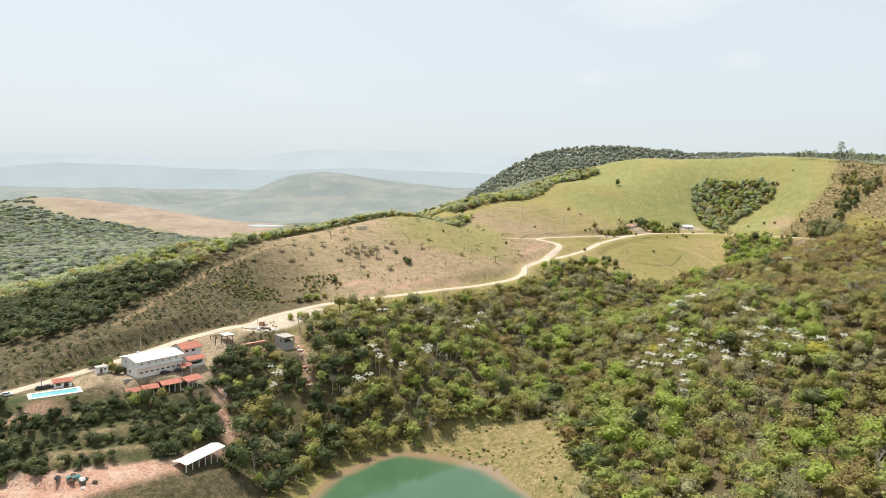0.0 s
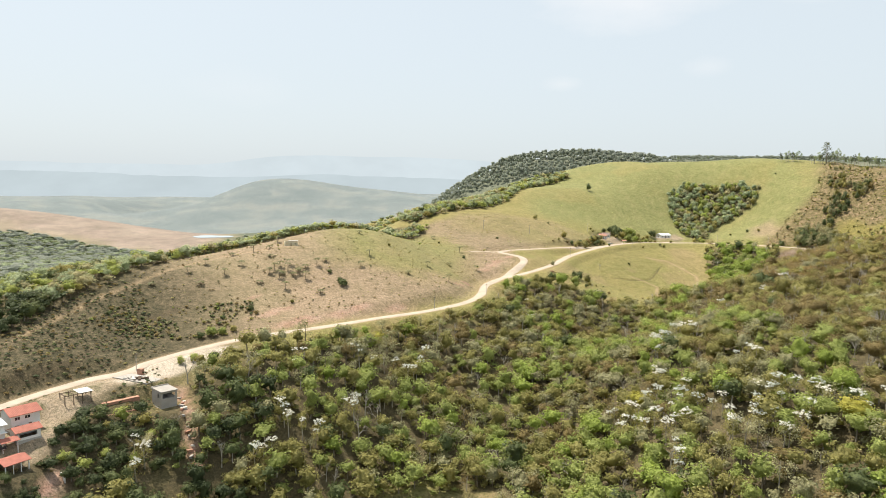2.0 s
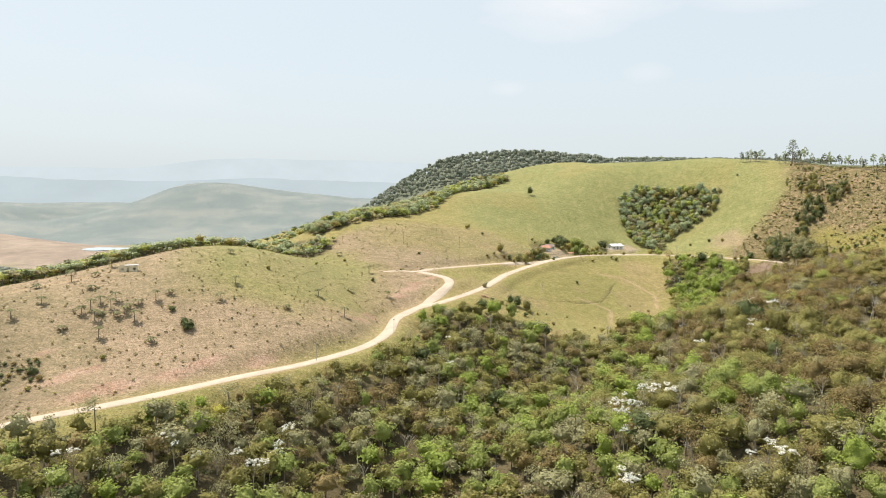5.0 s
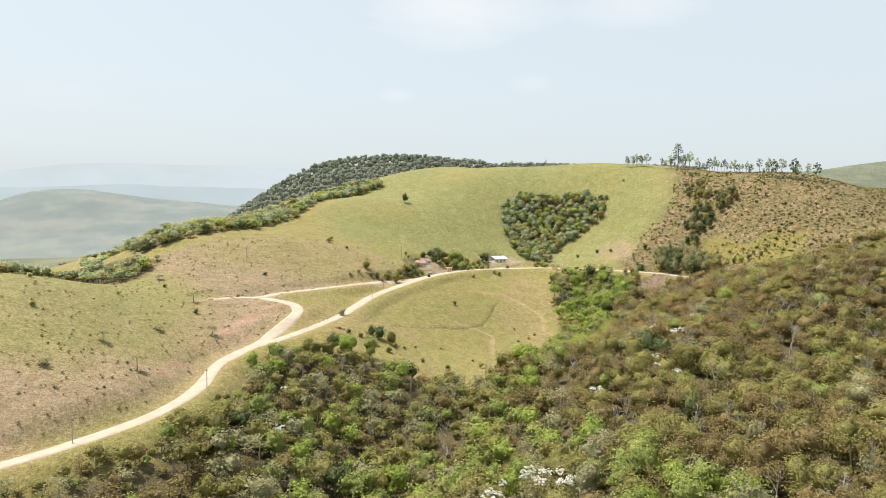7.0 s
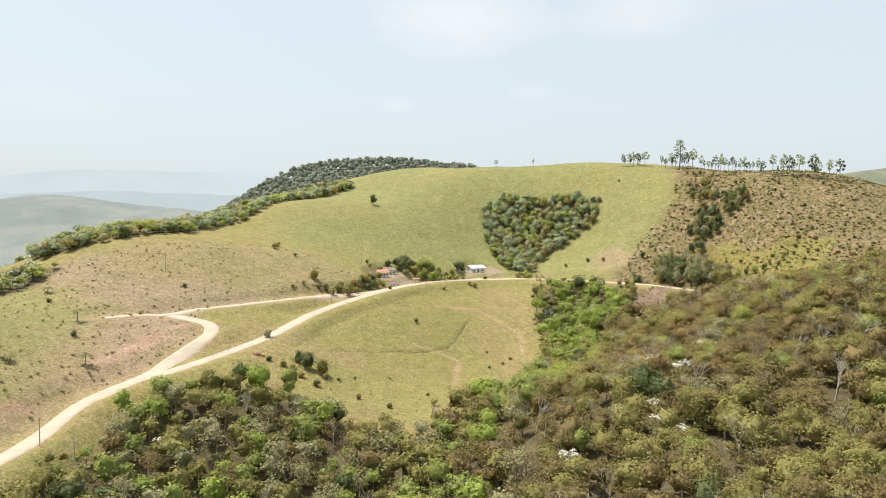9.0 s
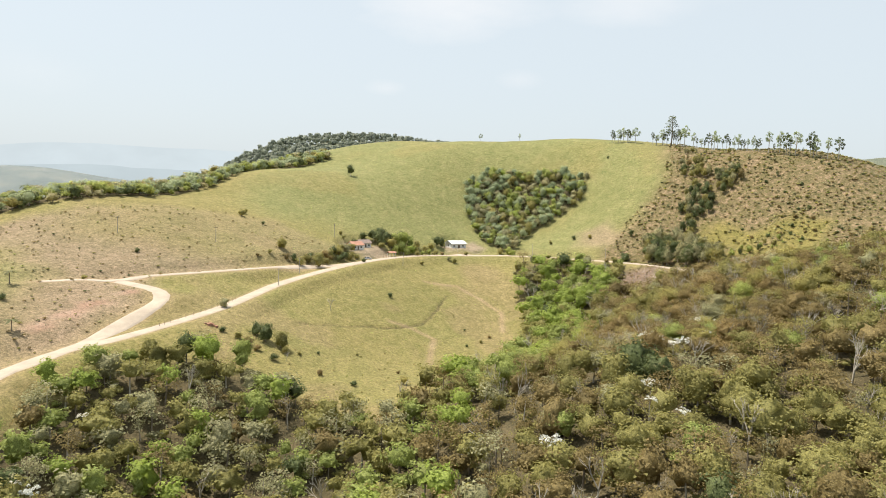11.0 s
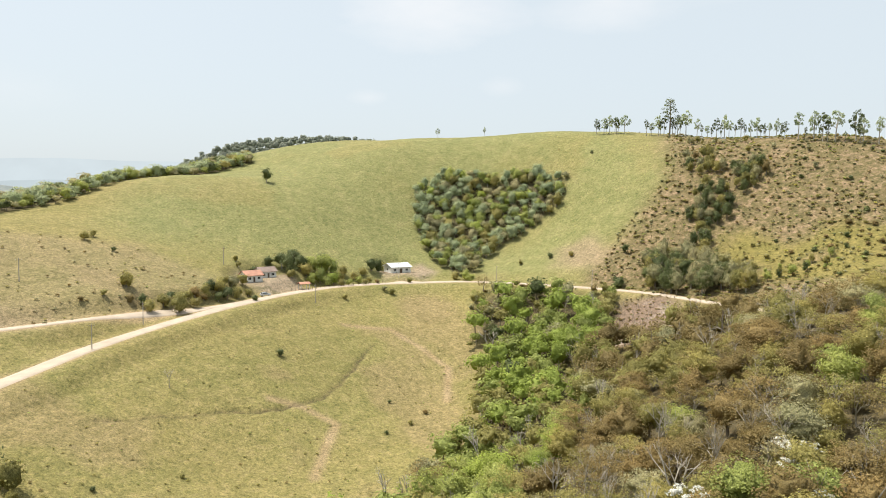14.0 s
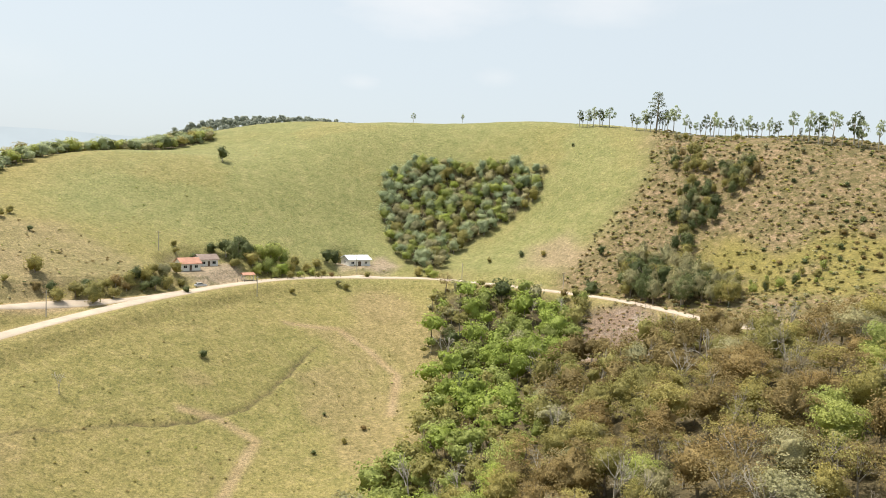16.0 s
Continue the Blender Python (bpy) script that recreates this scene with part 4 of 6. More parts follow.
def jittered(poly, spacing, seed, jitter=0.42):
    """Uneven places inside a polygon, about spacing metres apart."""
    rng = np.random.default_rng(seed)
    xs, ys = [p[0] for p in poly], [p[1] for p in poly]
    x, y = np.meshgrid(np.arange(min(xs), max(xs), spacing), np.arange(min(ys), max(ys), spacing * 0.88))
    x = x + (np.arange(x.shape[0]) % 2)[:, None] * spacing / 2
    x, y = x + rng.uniform(-jitter, jitter, x.shape) * spacing, y + rng.uniform(-jitter, jitter, y.shape) * spacing
    keep = inside(poly, x, y)
    return x[keep], y[keep], rng


MATS = [F_OLIVE, F_GREEN, F_BRIGHT, F_DARK, F_DRY, F_GREY, F_YELLOW, BARK, BARK_PALE, F_GUM, F_FAR, F_SHADED]
OLIVE, GREEN, BRIGHT, DARK, DRY, GREY, YELLOW, I_BARK, I_PALE, GUM, FARLEAF, SHADED = range(12)


def choose(rng, weights):
    kinds = list(weights)
    p = np.array([weights[k] for k in kinds], float)
    return kinds[rng.choice(len(kinds), p=p / p.sum())]


# silver-leaved trees: places in the forest
SILVER = [(-10, 332), (-29, 316), (-18, 319), (-33, 352), (-7, 366), (20, 384), (14, 371), (85, 461), (88, 494), (121, 350), (129, 363), (106, 318), (117, 309), (111, 300), (118, 290), (114, 326), (137, 284), (129, 282),
          (94, 319), (94, 307), (99, 300), (109, 289), (119, 279), (124, 275), (129, 271), (144, 274), (135, 265), (141, 313), (205, 428), (253, 475), (183, 427), (231, 470), (209, 423), (134, 383), (138, 377), (143, 367), (-33, 306),
          (-74, 289), (151, 260), (100, 270), (235, 474), (258, 477), (246, 464), (232, 458), (213, 440)]
NEAR_WOOD = [(212, 470), (236, 446), (275, 450), (345, 515), (345, 560), (318, 600), (262, 600), (238, 575), (214, 535)]


def wood_kind(rng, x, y, patch):
    """Which foliage a forest tree bears, by where it stands."""
    if inside(GROVE, x, y):
        return choose(rng, {BRIGHT: 6, GREEN: 4.5, DARK: 0.5, OLIVE: 1.5, GREY: 1.0})
    if y < 330 and x < 60:
        return choose(rng, {GREEN: 3.4, OLIVE: 3.6, DARK: 1.2, BRIGHT: 0.4, GREY: 2.4, DRY: 0.5} if x > -38 else {GREEN: 2.0, OLIVE: 2.0, DARK: 4.0, SHADED: 3.0, GREY: 1.6})
    rim = float(edge_distance(FIELD, np.array([x]), np.array([y]))[0])
    if x > 165 and y < 600 and rim > -34:
        w = {GREEN: 4.0, OLIVE: 4.0, BRIGHT: 1.6, GREY: 1.0, DRY: 1.0}
    elif x > 165 and y < 600:
        w = {DRY: 8.5, OLIVE: 4.2, GREY: 1.4, GREEN: 0.25, DARK: 0.15}
    else:
        w = {OLIVE: 4.8, GREEN: 2.7, GREY: 3.4, DRY: 1.6, DARK: 0.2, BRIGHT: 0.8, YELLOW: 0.05}
    for k in (DRY, GREY):
        w[k] *= 0.3 + 2.2 * max(0, patch - 0.2)
    for k in (GREEN, BRIGHT):
        if k in w:
            w[k] *= 0.4 + 2.4 * max(0, 0.85 - patch)
    return choose(rng, w)


near_trees, stuff_items = [], []
fx, fy, rng = jittered(FOREST, 6.2, 5)
fz, patches, gaps = height(fx, fy), value_noise(fx, fy, 34, 21, 2), value_noise(fx, fy, 17, 31, 2)
near_flag = inside(NEAR_WOOD, fx, fy)
road_clear = to_line([(p.x, p.y) for p in ROAD_MAIN], fx, fy)[0]
for x, y, z, patch, gap, is_near, clear in zip(fx, fy, fz, patches, gaps, near_flag, road_clear):
    if min((x - a) ** 2 + (y - c) ** 2 for a, c in SILVER) < 7:
        continue
    if clear < 7 or gap < 0.2 or math.hypot(x + 72, y - 311) < 11 or inside(BANK, x, y):
        continue
    kind = wood_kind(rng, x, y, patch)
    tall = rng.uniform(6.0, 12.0) * (0.6 if clear < 14 else 1.0) * (1.15 if kind in (BRIGHT, DARK) else 1.0)
    r = tall * rng.uniform(0.42, 0.58)
    turn = rng.uniform(0, 6.28)
    bare = rng.random() < (0.16 if x > 165 and not inside(GROVE, x, y) else 0.04)
    if is_near and len(near_trees) < 298:
        near_trees.append((x, y, z, tall, r, turn, kind, bare))
        continue
    if bare:
        stuff_items.append((BARES[rng.integers(4)], x, y, z, tall * 0.95, tall * 1.15, turn, I_PALE))
        continue
    shapes = CROWNS_THIN if kind in (GREY, DRY) and rng.random() < 0.5 else CROWNS_LIGHT if z < -24 or x > 380 or y > 620 else CROWNS
    stuff_items.append((shapes[rng.integers(len(shapes))], x, y, z + tall * 0.55, r, tall * rng.uniform(0.40, 0.5), turn, kind))
    stuff_items.append((POLES_T[rng.integers(4)], x, y, z, tall * 0.8, tall, turn, I_BARK if rng.random() < 0.6 else I_PALE))
    a = rng.uniform(0, 6.28)
    stuff_items.append((UNDER[rng.integers(4)], x + 3 * math.cos(a), y + 3 * math.sin(a), z + 1.4, 2.7, 2.4, turn, kind if rng.random() < 0.6 else OLIVE))
    if clear < 22 or (y < 330 and x < 60):
        stuff_items.append((UNDER[rng.integers(4)], x - 2.6 * math.cos(a), y - 2.6 * math.sin(a), z + 1.0, 2.4, 2.0, turn, GREEN if rng.random() < 0.5 else OLIVE))
tagged(new("forest_trees", scatter_mesh("forest_trees", stuff_items, MATS)), "mixed forest of olive, green and dry brown trees", "forest", kind="stuff")

LEAF_NAMES = {OLIVE: "olive green", GREEN: "green", BRIGHT: "fresh bright green", DARK: "dark green", DRY: "dry brown", GREY: "grey-green", YELLOW: "yellow-green", GUM: "blue-grey", SHADED: "shaded deep green"}
shared = {}


def shared_mesh(name, shape, mat, key):
    """A mesh made once for alike pieces."""
    k = (name, key, mat.name)
    if k not in shared:
        shared[k] = mesh_from(name, shape[0], shape[1], [mat], smooth_faces=True)
    return shared[k]


def broadleaf_tree(x, y, z, tall, r, turn, kind, pick, where="in the forest", name="forest_tree", group="forest trees"):
    fine_one = name in ("forest_tree", "slope_tree")
    t = thing(name, pose(x, y, z, 0, 0, math.degrees(turn)), f"{LEAF_NAMES[kind]} broadleaf tree standing {where}", "tree", group)
    if name == "forest_tree" and kind in (DRY, GREY, OLIVE) and pick % 5 < 2:
        part("branches", shared_mesh("branches", BARES_FINE[pick % 4], BARK_PALE if pick % 2 else BARK, ("airy", pick % 4)), None, t, at=Matrix.Diagonal((tall * 0.95, tall * 0.95, tall * 0.98, 1)))
        part("crown", shared_mesh("thin_crown", CROWNS_AIRY[pick % 4], MATS[kind], pick % 4), None, t, "thin twiggy crown", at=Matrix.Translation((0, 0, tall * 0.6)) @ Matrix.Diagonal((r * 1.05, r * 1.05, tall * 0.42, 1)))
        return t
    part("trunk", shared_mesh("trunk", TRUNKS[pick % 4], BARK if pick % 3 else BARK_PALE, pick % 4), None, t, at=Matrix.Diagonal((tall * 0.8, tall * 0.8, tall, 1)))
    part("crown", shared_mesh("crown", CROWNS_FINE[pick % 6] if fine_one else CROWNS[pick % 8], MATS[kind], (fine_one, pick % 24)), None, t, at=Matrix.Translation((0, 0, tall * 0.52)) @ Matrix.Diagonal((r, r, tall * (0.43 + 0.015 * (pick % 5)), 1)))
    return t


def bare_tree(x, y, z, tall, turn, pick, where="in the forest", group="bare trees"):
    t = thing("bare_tree", pose(x, y, z, 0, 0, math.degrees(turn)), f"leafless pale grey tree standing {where}", "tree", group)
    part("bare_crown", shared_mesh("bare_crown", BARES_FINE[pick % 4], BARK_PALE, pick % 4), None, t, at=Matrix.Diagonal((tall, tall, tall * 1.1, 1)))
    return t


for k, (x, y, z, tall, r, turn, kind, bare) in enumerate(near_trees):
    if bare:
        bare_tree(x, y, z, tall, turn, k)
    else:
        broadleaf_tree(x, y, z, tall, r, turn, kind, k)

# silver-leaved trees: pale clusters held out on thin branches
SILVER_TOPS = [crown_shape(150 + k, 18, 36, 0.05, 0.8, 0.0, 0.95, 0.17) for k in range(4)]
SILVER = SILVER + [(x + 3.6 * math.cos(k * 2.2), y + 3.6 * math.sin(k * 2.2)) for k, (x, y) in enumerate(SILVER) if y < 400 or k % 2] + [(x + 6.5 * math.cos(k * 1.3 + 1), y + 6.5 * math.sin(k * 1.3 + 1)) for k, (x, y) in enumerate(SILVER) if y < 400]
for k, (x, y) in enumerate(SILVER):
    z = ground_at(x, y)
    tall, r = (9.4 if y < 400 else 8.0) + 1.5 * math.sin(k * 2.1), 2.2 + 0.7 * math.sin(k * 1.3)
    t = thing("silver_tree", pose(x, y, z, 0, 0, k * 77), "slender tree with silvery white leaf clusters", "tree", "silver-leaved trees")
    part("trunk", shared_mesh("silver_trunk", TRUNKS[k % 4], BARK_PALE, k % 4), None, t, at=Matrix.Diagonal((tall * 0.7, tall * 0.7, tall, 1)))
    part("white_foliage", shared_mesh("white_foliage", SILVER_TOPS[k % 4], F_WHITE, k % 4), None, t, "silvery white leaf clusters", at=Matrix.Translation((0, 0, tall * 0.8)) @ Matrix.Diagonal((r, r, r * 1.0, 1)))
    part("green_foliage", shared_mesh("green_foliage", CROWNS_THIN[k % 4], F_OLIVE, k % 4), None, t, at=Matrix.Translation((0, 0, tall * 0.55)) @ Matrix.Diagonal((r * 1.5, r * 1.5, r * 1.3, 1)))

# the heart-shaped grove in the gully, each tree its own
hx, hy, rng = jittered(HEART, 4.8, 8, 0.4)
for k, (x, y) in enumerate(zip(hx, hy)):
    # mostly grey and blue-grey leaves, which pale the grove in place of haze
    kind = choose(rng, {GREEN: 3.5, GREY: 3.2, OLIVE: 1.5, GUM: 6, BRIGHT: 0.3})
    tall = rng.uniform(6.0, 11.0)
    broadleaf_tree(x, y, ground_at(x, y) - 0.1 * tall, tall, tall * rng.uniform(0.42, 0.54), rng.uniform(0, 6.28), kind, k, "in the hillside grove", "grove_tree", "grove trees")

# belts of trees along the ridges
belt_items = []
for poly, spacing, seed, low, high in ((BELT, 5.2, 11, 5, 10), (STRIP, 5.2, 12, 5, 9.5), (BACKWOOD, 11, 13, 6, 10)):
    bx, by, rng = jittered(poly, spacing, seed)
    for x, y, z, gap in zip(bx, by, height(bx, by), value_noise(bx, by, 26, 41, 2)):
        if gap < (0.05 if y < 430 else 0.22) and poly is BELT:
            continue
        kind = choose(rng, {SHADED: 10, DARK: 3} if y < 425 + 0.25 * x else {OLIVE: 0.8, GREEN: 1.8, DARK: 1.6, GREY: 1.6, GUM: 3.6})
        tall = rng.uniform(low, high)
        belt_items.append(((CROWNS_LIGHT if poly is STRIP or y < 470 and rng.random() < 0.55 else UNDER)[rng.integers(4)], x, y, z + tall * 0.4, tall * 0.58, tall * 0.5, rng.uniform(0, 6.28), kind))
        belt_items.append((POLES_T[rng.integers(4)], x, y, z, tall * 0.8, tall, 0, I_BARK))
tagged(new("ridge_wood", scatter_mesh("ridge_wood", belt_items, MATS)), "dark belt of trees along the ridges", "woods", kind="stuff")

# pine and gum plantation on the far ridge
px, py, rng = jittered(PINE_RIDGE, 8.6, 14)
far_items = []
for x, y, z in zip(px, py, height(px, py)):
    tall = rng.uniform(10, 18) if x < 460 else rng.uniform(7, 11)
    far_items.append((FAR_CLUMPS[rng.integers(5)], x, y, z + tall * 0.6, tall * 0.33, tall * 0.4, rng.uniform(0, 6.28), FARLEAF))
    if rng.random() < 0.25:
        far_items.append((POLES_T[rng.integers(4)], x, y, z, tall * 0.3, tall, 0, I_PALE))
# woods on the hills across the valley
for cx, cy, a, c, count in ((-700, 1000, 260, 110, 1500), (-540, 960, 220, 110, 1500), (-330, 840, 130, 150, 900), (-420, 720, 140, 120, 700), (-260, 700, 60, 120, 260), (-800, 1230, 60, 60, 120), (-370, 600, 110, 70, 420)):
    ux, uy = rng.normal(cx, a * 0.6, count), rng.normal(cy, c * 0.6, count)
    for x, y, z in zip(ux, uy, height(ux, uy)):
        if inside(FAR_BROWN, x, y):
            continue
        tall = rng.uniform(4.5, 9)
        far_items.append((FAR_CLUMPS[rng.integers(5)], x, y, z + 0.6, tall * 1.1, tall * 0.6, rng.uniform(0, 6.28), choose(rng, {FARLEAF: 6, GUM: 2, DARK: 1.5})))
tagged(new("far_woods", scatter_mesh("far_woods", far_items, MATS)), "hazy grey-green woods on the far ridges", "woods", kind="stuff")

# trees and thickets round the terraces and yards
town_items = []
tx, ty, rng = jittered(TOWN_WOOD, 4.2, 23, 0.45)
KEEP = [(-119, 252, 5), (-113, 256, 6), (-107, 262, 7), (-101, 268, 7), (-84, 230, 5), (-88, 222, 5), (-80, 239, 5), (-141, 245, 13), (-104, 281, 6), (-90, 307, 6), (-84, 312, 6), (-74, 313, 7), (-72, 308, 6), (-84, 319, 7), (-86, 230, 5), (-91, 219, 4)]
for x, y, z, gap in zip(tx, ty, height(tx, ty), value_noise(tx, ty, 20, 81, 2)):
    if any(math.hypot(x - a, y - c) < d for a, c, d in KEEP) or off_yard(x, y) < 1.2 or gap < (0.14 if x < -98 else 0.08) or min(to_line(q, x, y)[0] for q in TERRACE_PATHS + RED_BANKS) < 2.2:
        continue
    kind = choose(rng, {DARK: 3, SHADED: 8, GREY: 0.3} if x < -92 else {GREEN: 0.8, DARK: 5, SHADED: 5, OLIVE: 0.8, GREY: 0.4})
    tall = rng.uniform(2.6, 6.5) if x < -98 else rng.uniform(3.5, 8)
    town_items.append((CROWNS_LIGHT[rng.integers(6)], x, y, z + tall * 0.42, tall * 0.56, tall * 0.48, rng.uniform(0, 6.28), kind))
    town_items.append((POLES_T[rng.integers(4)], x, y, z, tall * 0.8, tall, 0, I_BARK))
HEDGES = [[(-172, 214), (-149, 223.5), (-136, 229), (-129.5, 232.6), (-116, 240)], [(-150, 211), (-141, 215), (-133, 210), (-126.5, 207)], [(-132, 237), (-124, 241), (-117, 244)], [(-103, 228), (-99, 236), (-101, 246), (-95, 255), (-92, 266)], [(-108, 231), (-103, 240)], [(-165, 206), (-150, 203.5), (-138, 205)]]
for line in HEDGES:
    for p in curve_through([(a, c, 0) for a, c in line], 1.5):
        for _ in range(2):
            x, y = p.x + rng.normal(0, 1.3), p.y + rng.normal(0, 1.1)
            if off_yard(x, y) < 0.8:
                continue
            r = rng.uniform(1.2, 2.5) * (1.5 if x < -120 and y < 216 else 1.0)
            town_items.append((CROWNS_LIGHT[rng.integers(6)], x, y, ground_at(x, y) + r * 0.5, r, r * 0.85, rng.uniform(0, 6.28), choose(rng, {SHADED: 6, DARK: 3})))
tagged(new("terrace_thicket", scatter_mesh("terrace_thicket", town_items, MATS)), "green thickets and small trees on the terraces", "thicket", kind="stuff")

# low growth: tussocks and shrubs on the pastures and the scrub slope
low_items = []
LEFT_SLOPE = [(-215, 262), (-170, 240), (-150, 235), (-66, 290), (-78, 330), (-88, 346), (-104, 385), (-122, 420), (-140, 420), (-150, 340), (-160, 290)]
PASTURE_HILL = [(190, 700), (140, 690), (130, 790), (200, 850), (320, 850), (430, 780), (400, 700), (350, 690), (290, 720)]
for poly, spacing, seed, size, kinds, dense in ((LEFT_SLOPE, 2.2, 20, 0.72, {SHADED: 5, DARK: 3, DRY: 2.2, GREY: 0.6}, 0.85), (BROWN, 3.7, 15, 0.5, {DRY: 4, OLIVE: 3.4, GREY: 2, GREEN: 0.5, DARK: 0.8}, 0.62),
                                                (SCRUB, 2.4, 16, 0.64, {DRY: 4, OLIVE: 6, GREY: 4, GREEN: 1.5, DARK: 1.2, YELLOW: 0.6}, 0.85), (FIELD, 3.4, 17, 0.3, {OLIVE: 5, DRY: 3, GREEN: 1}, 0.4),
                                                (PASTURE_HILL, 5.0, 18, 0.36, {OLIVE: 4, DRY: 2, GREEN: 1}, 0.35), (MEADOW, 4.0, 19, 0.4, {OLIVE: 3, GREEN: 2, DRY: 2}, 0.3)):
    sx, sy, rng = jittered(poly, spacing, seed, 0.5)
    clear = np.minimum(to_line([(p.x, p.y) for p in ROAD_MAIN], sx, sy)[0], to_line([(p.x, p.y) for p in ROAD_LOOP], sx, sy)[0])
    for x, y, z, gap, c in zip(sx, sy, height(sx, sy), value_noise(sx, sy, 24, 51, 2), clear):
        if rng.random() > dense * (0.35 + 1.3 * gap) * (0.25 + 1.5 * float(value_noise(np.array([x]), np.array([y]), 9, 53, 2)[0])) or c < 5 or off_yard(x, y) < 0.5 or (poly is LEFT_SLOPE and (inside(COURT, x, y) or math.hypot(x + 142, y - 245) < 14 or math.hypot(x + 119, y - 273) < 14)):
            continue
        r = size * rng.uniform(0.55, 1.55) ** 1.8
        low_items.append(((SHRUBS if r > 0.7 else TUFTS)[rng.integers(5)], x, y, z + r * 0.35, r, r * 0.85, rng.uniform(0, 6.28), choose(rng, kinds)))
sx, sy, rng = jittered(SCRUB, 3.6, 25, 0.5)
for x, y, z, clump in zip(sx, sy, height(sx, sy), value_noise(sx, sy, 20, 52, 3)):
    if rng.random() > smooth((clump - 0.36) * 5) * 0.9 or (inside(YELLOW_PATCH, x, y) and rng.random() < 0.6):
        continue
    r = rng.uniform(0.7, 1.9)
    low_items.append((UNDER[rng.integers(4)], x, y, z + r * 0.3, r, r * 0.8, rng.uniform(0, 6.28), choose(rng, {GREY: 3, OLIVE: 4.5, DRY: 3, GREEN: 0.8, DARK: 1.6})))
HILL_FOOT = [(-128, 372), (-112, 368), (-96, 372), (-80, 378), (-66, 384), (-60, 396), (-66, 420), (-76, 418), (-92, 408), (-112, 404), (-126, 398)]
sx, sy, rng = jittered(HILL_FOOT, 2.4, 26, 0.5)
for x, y, z, clump in zip(sx, sy, height(sx, sy), value_noise(sx, sy, 11, 54, 3)):
    if rng.random() > smooth((clump - 0.36) * 4.5) or to_line([(p.x, p.y) for p in ROAD_MAIN], x, y)[0] < 5:
        continue
    r = rng.uniform(0.6, 2.0)
    low_items.append((UNDER[rng.integers(4)], x, y, z + r * 0.3, r, r * 0.85, rng.uniform(0, 6.28), choose(rng, {DRY: 3, OLIVE: 3, DARK: 3, GREY: 1.5, GREEN: 1})))
bx, by, rng = jittered(MEADOW, 3.2, 27, 0.5)
for x, y, z, clump in zip(bx, by, height(bx, by), value_noise(bx, by, 10, 55, 2)):
    r = rng.uniform(0.5, 1.6)
    if rng.random() < smooth((clump - 0.5) * 5) * 0.7 and edge_distance(LAKE, np.array([x]), np.array([y]))[0] < -2:
        low_items.append((UNDER[rng.integers(4)], x, y, z + r * 0.3, r, r * 0.8, rng.uniform(0, 6.28), choose(rng, {OLIVE: 3, GREEN: 3, DARK: 1})))
bx, by, rng = jittered(BANK, 2.0, 24, 0.5)
for x, y, z in zip(bx, by, height(bx, by)):
    r = rng.uniform(0.7, 1.6)
    if rng.random() < 0.45:
        low_items.append((BARES[rng.integers(4)], x, y, z, r * 1.6, r * 1.6, rng.uniform(0, 6.28), I_BARK if rng.random() < 0.5 else I_PALE))
    else:
        low_items.append((TUFTS[rng.integers(5)], x, y, z + 0.2, r * 0.8, r * 0.6, rng.uniform(0, 6.28), DRY if rng.random() < 0.7 else GREY))
tagged(new("low_shrubs", scatter_mesh("low_shrubs", low_items, MATS)), "dry tussocks and low shrubs on the slopes", "shrubs", kind="stuff")


# ---------- single trees, palms and bushes ----------
GUM_TOPS = [crown_shape(200 + k, 22, 24, 0.07, 1.0, -0.95, 0.8, 0.24) for k in range(6)]


def gum_tree(x, y, tall, r, turn, pick, dark=False, label="tall slender gum tree on the ridge"):
    t = thing("gum_tree", pose(x, y, ground_at(x, y) - 0.3, 0, 0, turn), label, "tree", "ridge trees")
    part("trunk", shared_mesh("gum_trunk", TRUNKS[pick % 4], BARK_PALE, pick % 4), None, t, at=Matrix.Diagonal((tall * 0.6, tall * 0.6, tall, 1)))
    part("crown", shared_mesh("gum_crown", GUM_TOPS[pick % 6], F_DARK if dark else F_GUM, pick % 6), None, t, at=Matrix.Translation((0, 0, tall * (0.62 + 0.04 * math.sin(pick * 2.6)))) @ Matrix.Diagonal((r * 0.92, r * 0.92, tall * (0.38 + 0.08 * math.sin(pick * 1.7)), 1)))
    return t


RIDGE_TREES = [(400.6, 778.7, 11), (404.6, 776.3, 10), (407.5, 774.5, 13.5), (409, 771, 12), (413.6, 767, 13), (411, 772, 10), (419.6, 753.7, 11), (422, 752, 9), (424.8, 748.8, 12), (428, 748, 13), (436, 746, 13), (442, 746, 16.5), (439, 748, 12),
               (441, 735, 11.5), (443, 728, 9), (444, 722, 12), (443.5, 715, 14.5), (444, 712, 11), (445, 704, 12), (446, 698, 10), (445, 692, 11), (445.5, 690, 9), (445, 684, 9), (446, 680, 10), (444.8, 673.5, 9.5), (445.5, 665.7, 15), (447, 658, 16),
               (448.3, 654, 13.5), (450.2, 649, 17.5), (453, 646, 6), (455.8, 642.6, 15), (457.6, 640.5, 13), (462, 636, 14), (466, 632, 16), (324, 864, 7), (353, 848, 7)]
for k, (x, y, tall) in enumerate(RIDGE_TREES):
    gum_tree(x, y, tall, tall * (0.24 + 0.06 * math.sin(k * 1.9)), k * 67, k, k % 3 == 0)
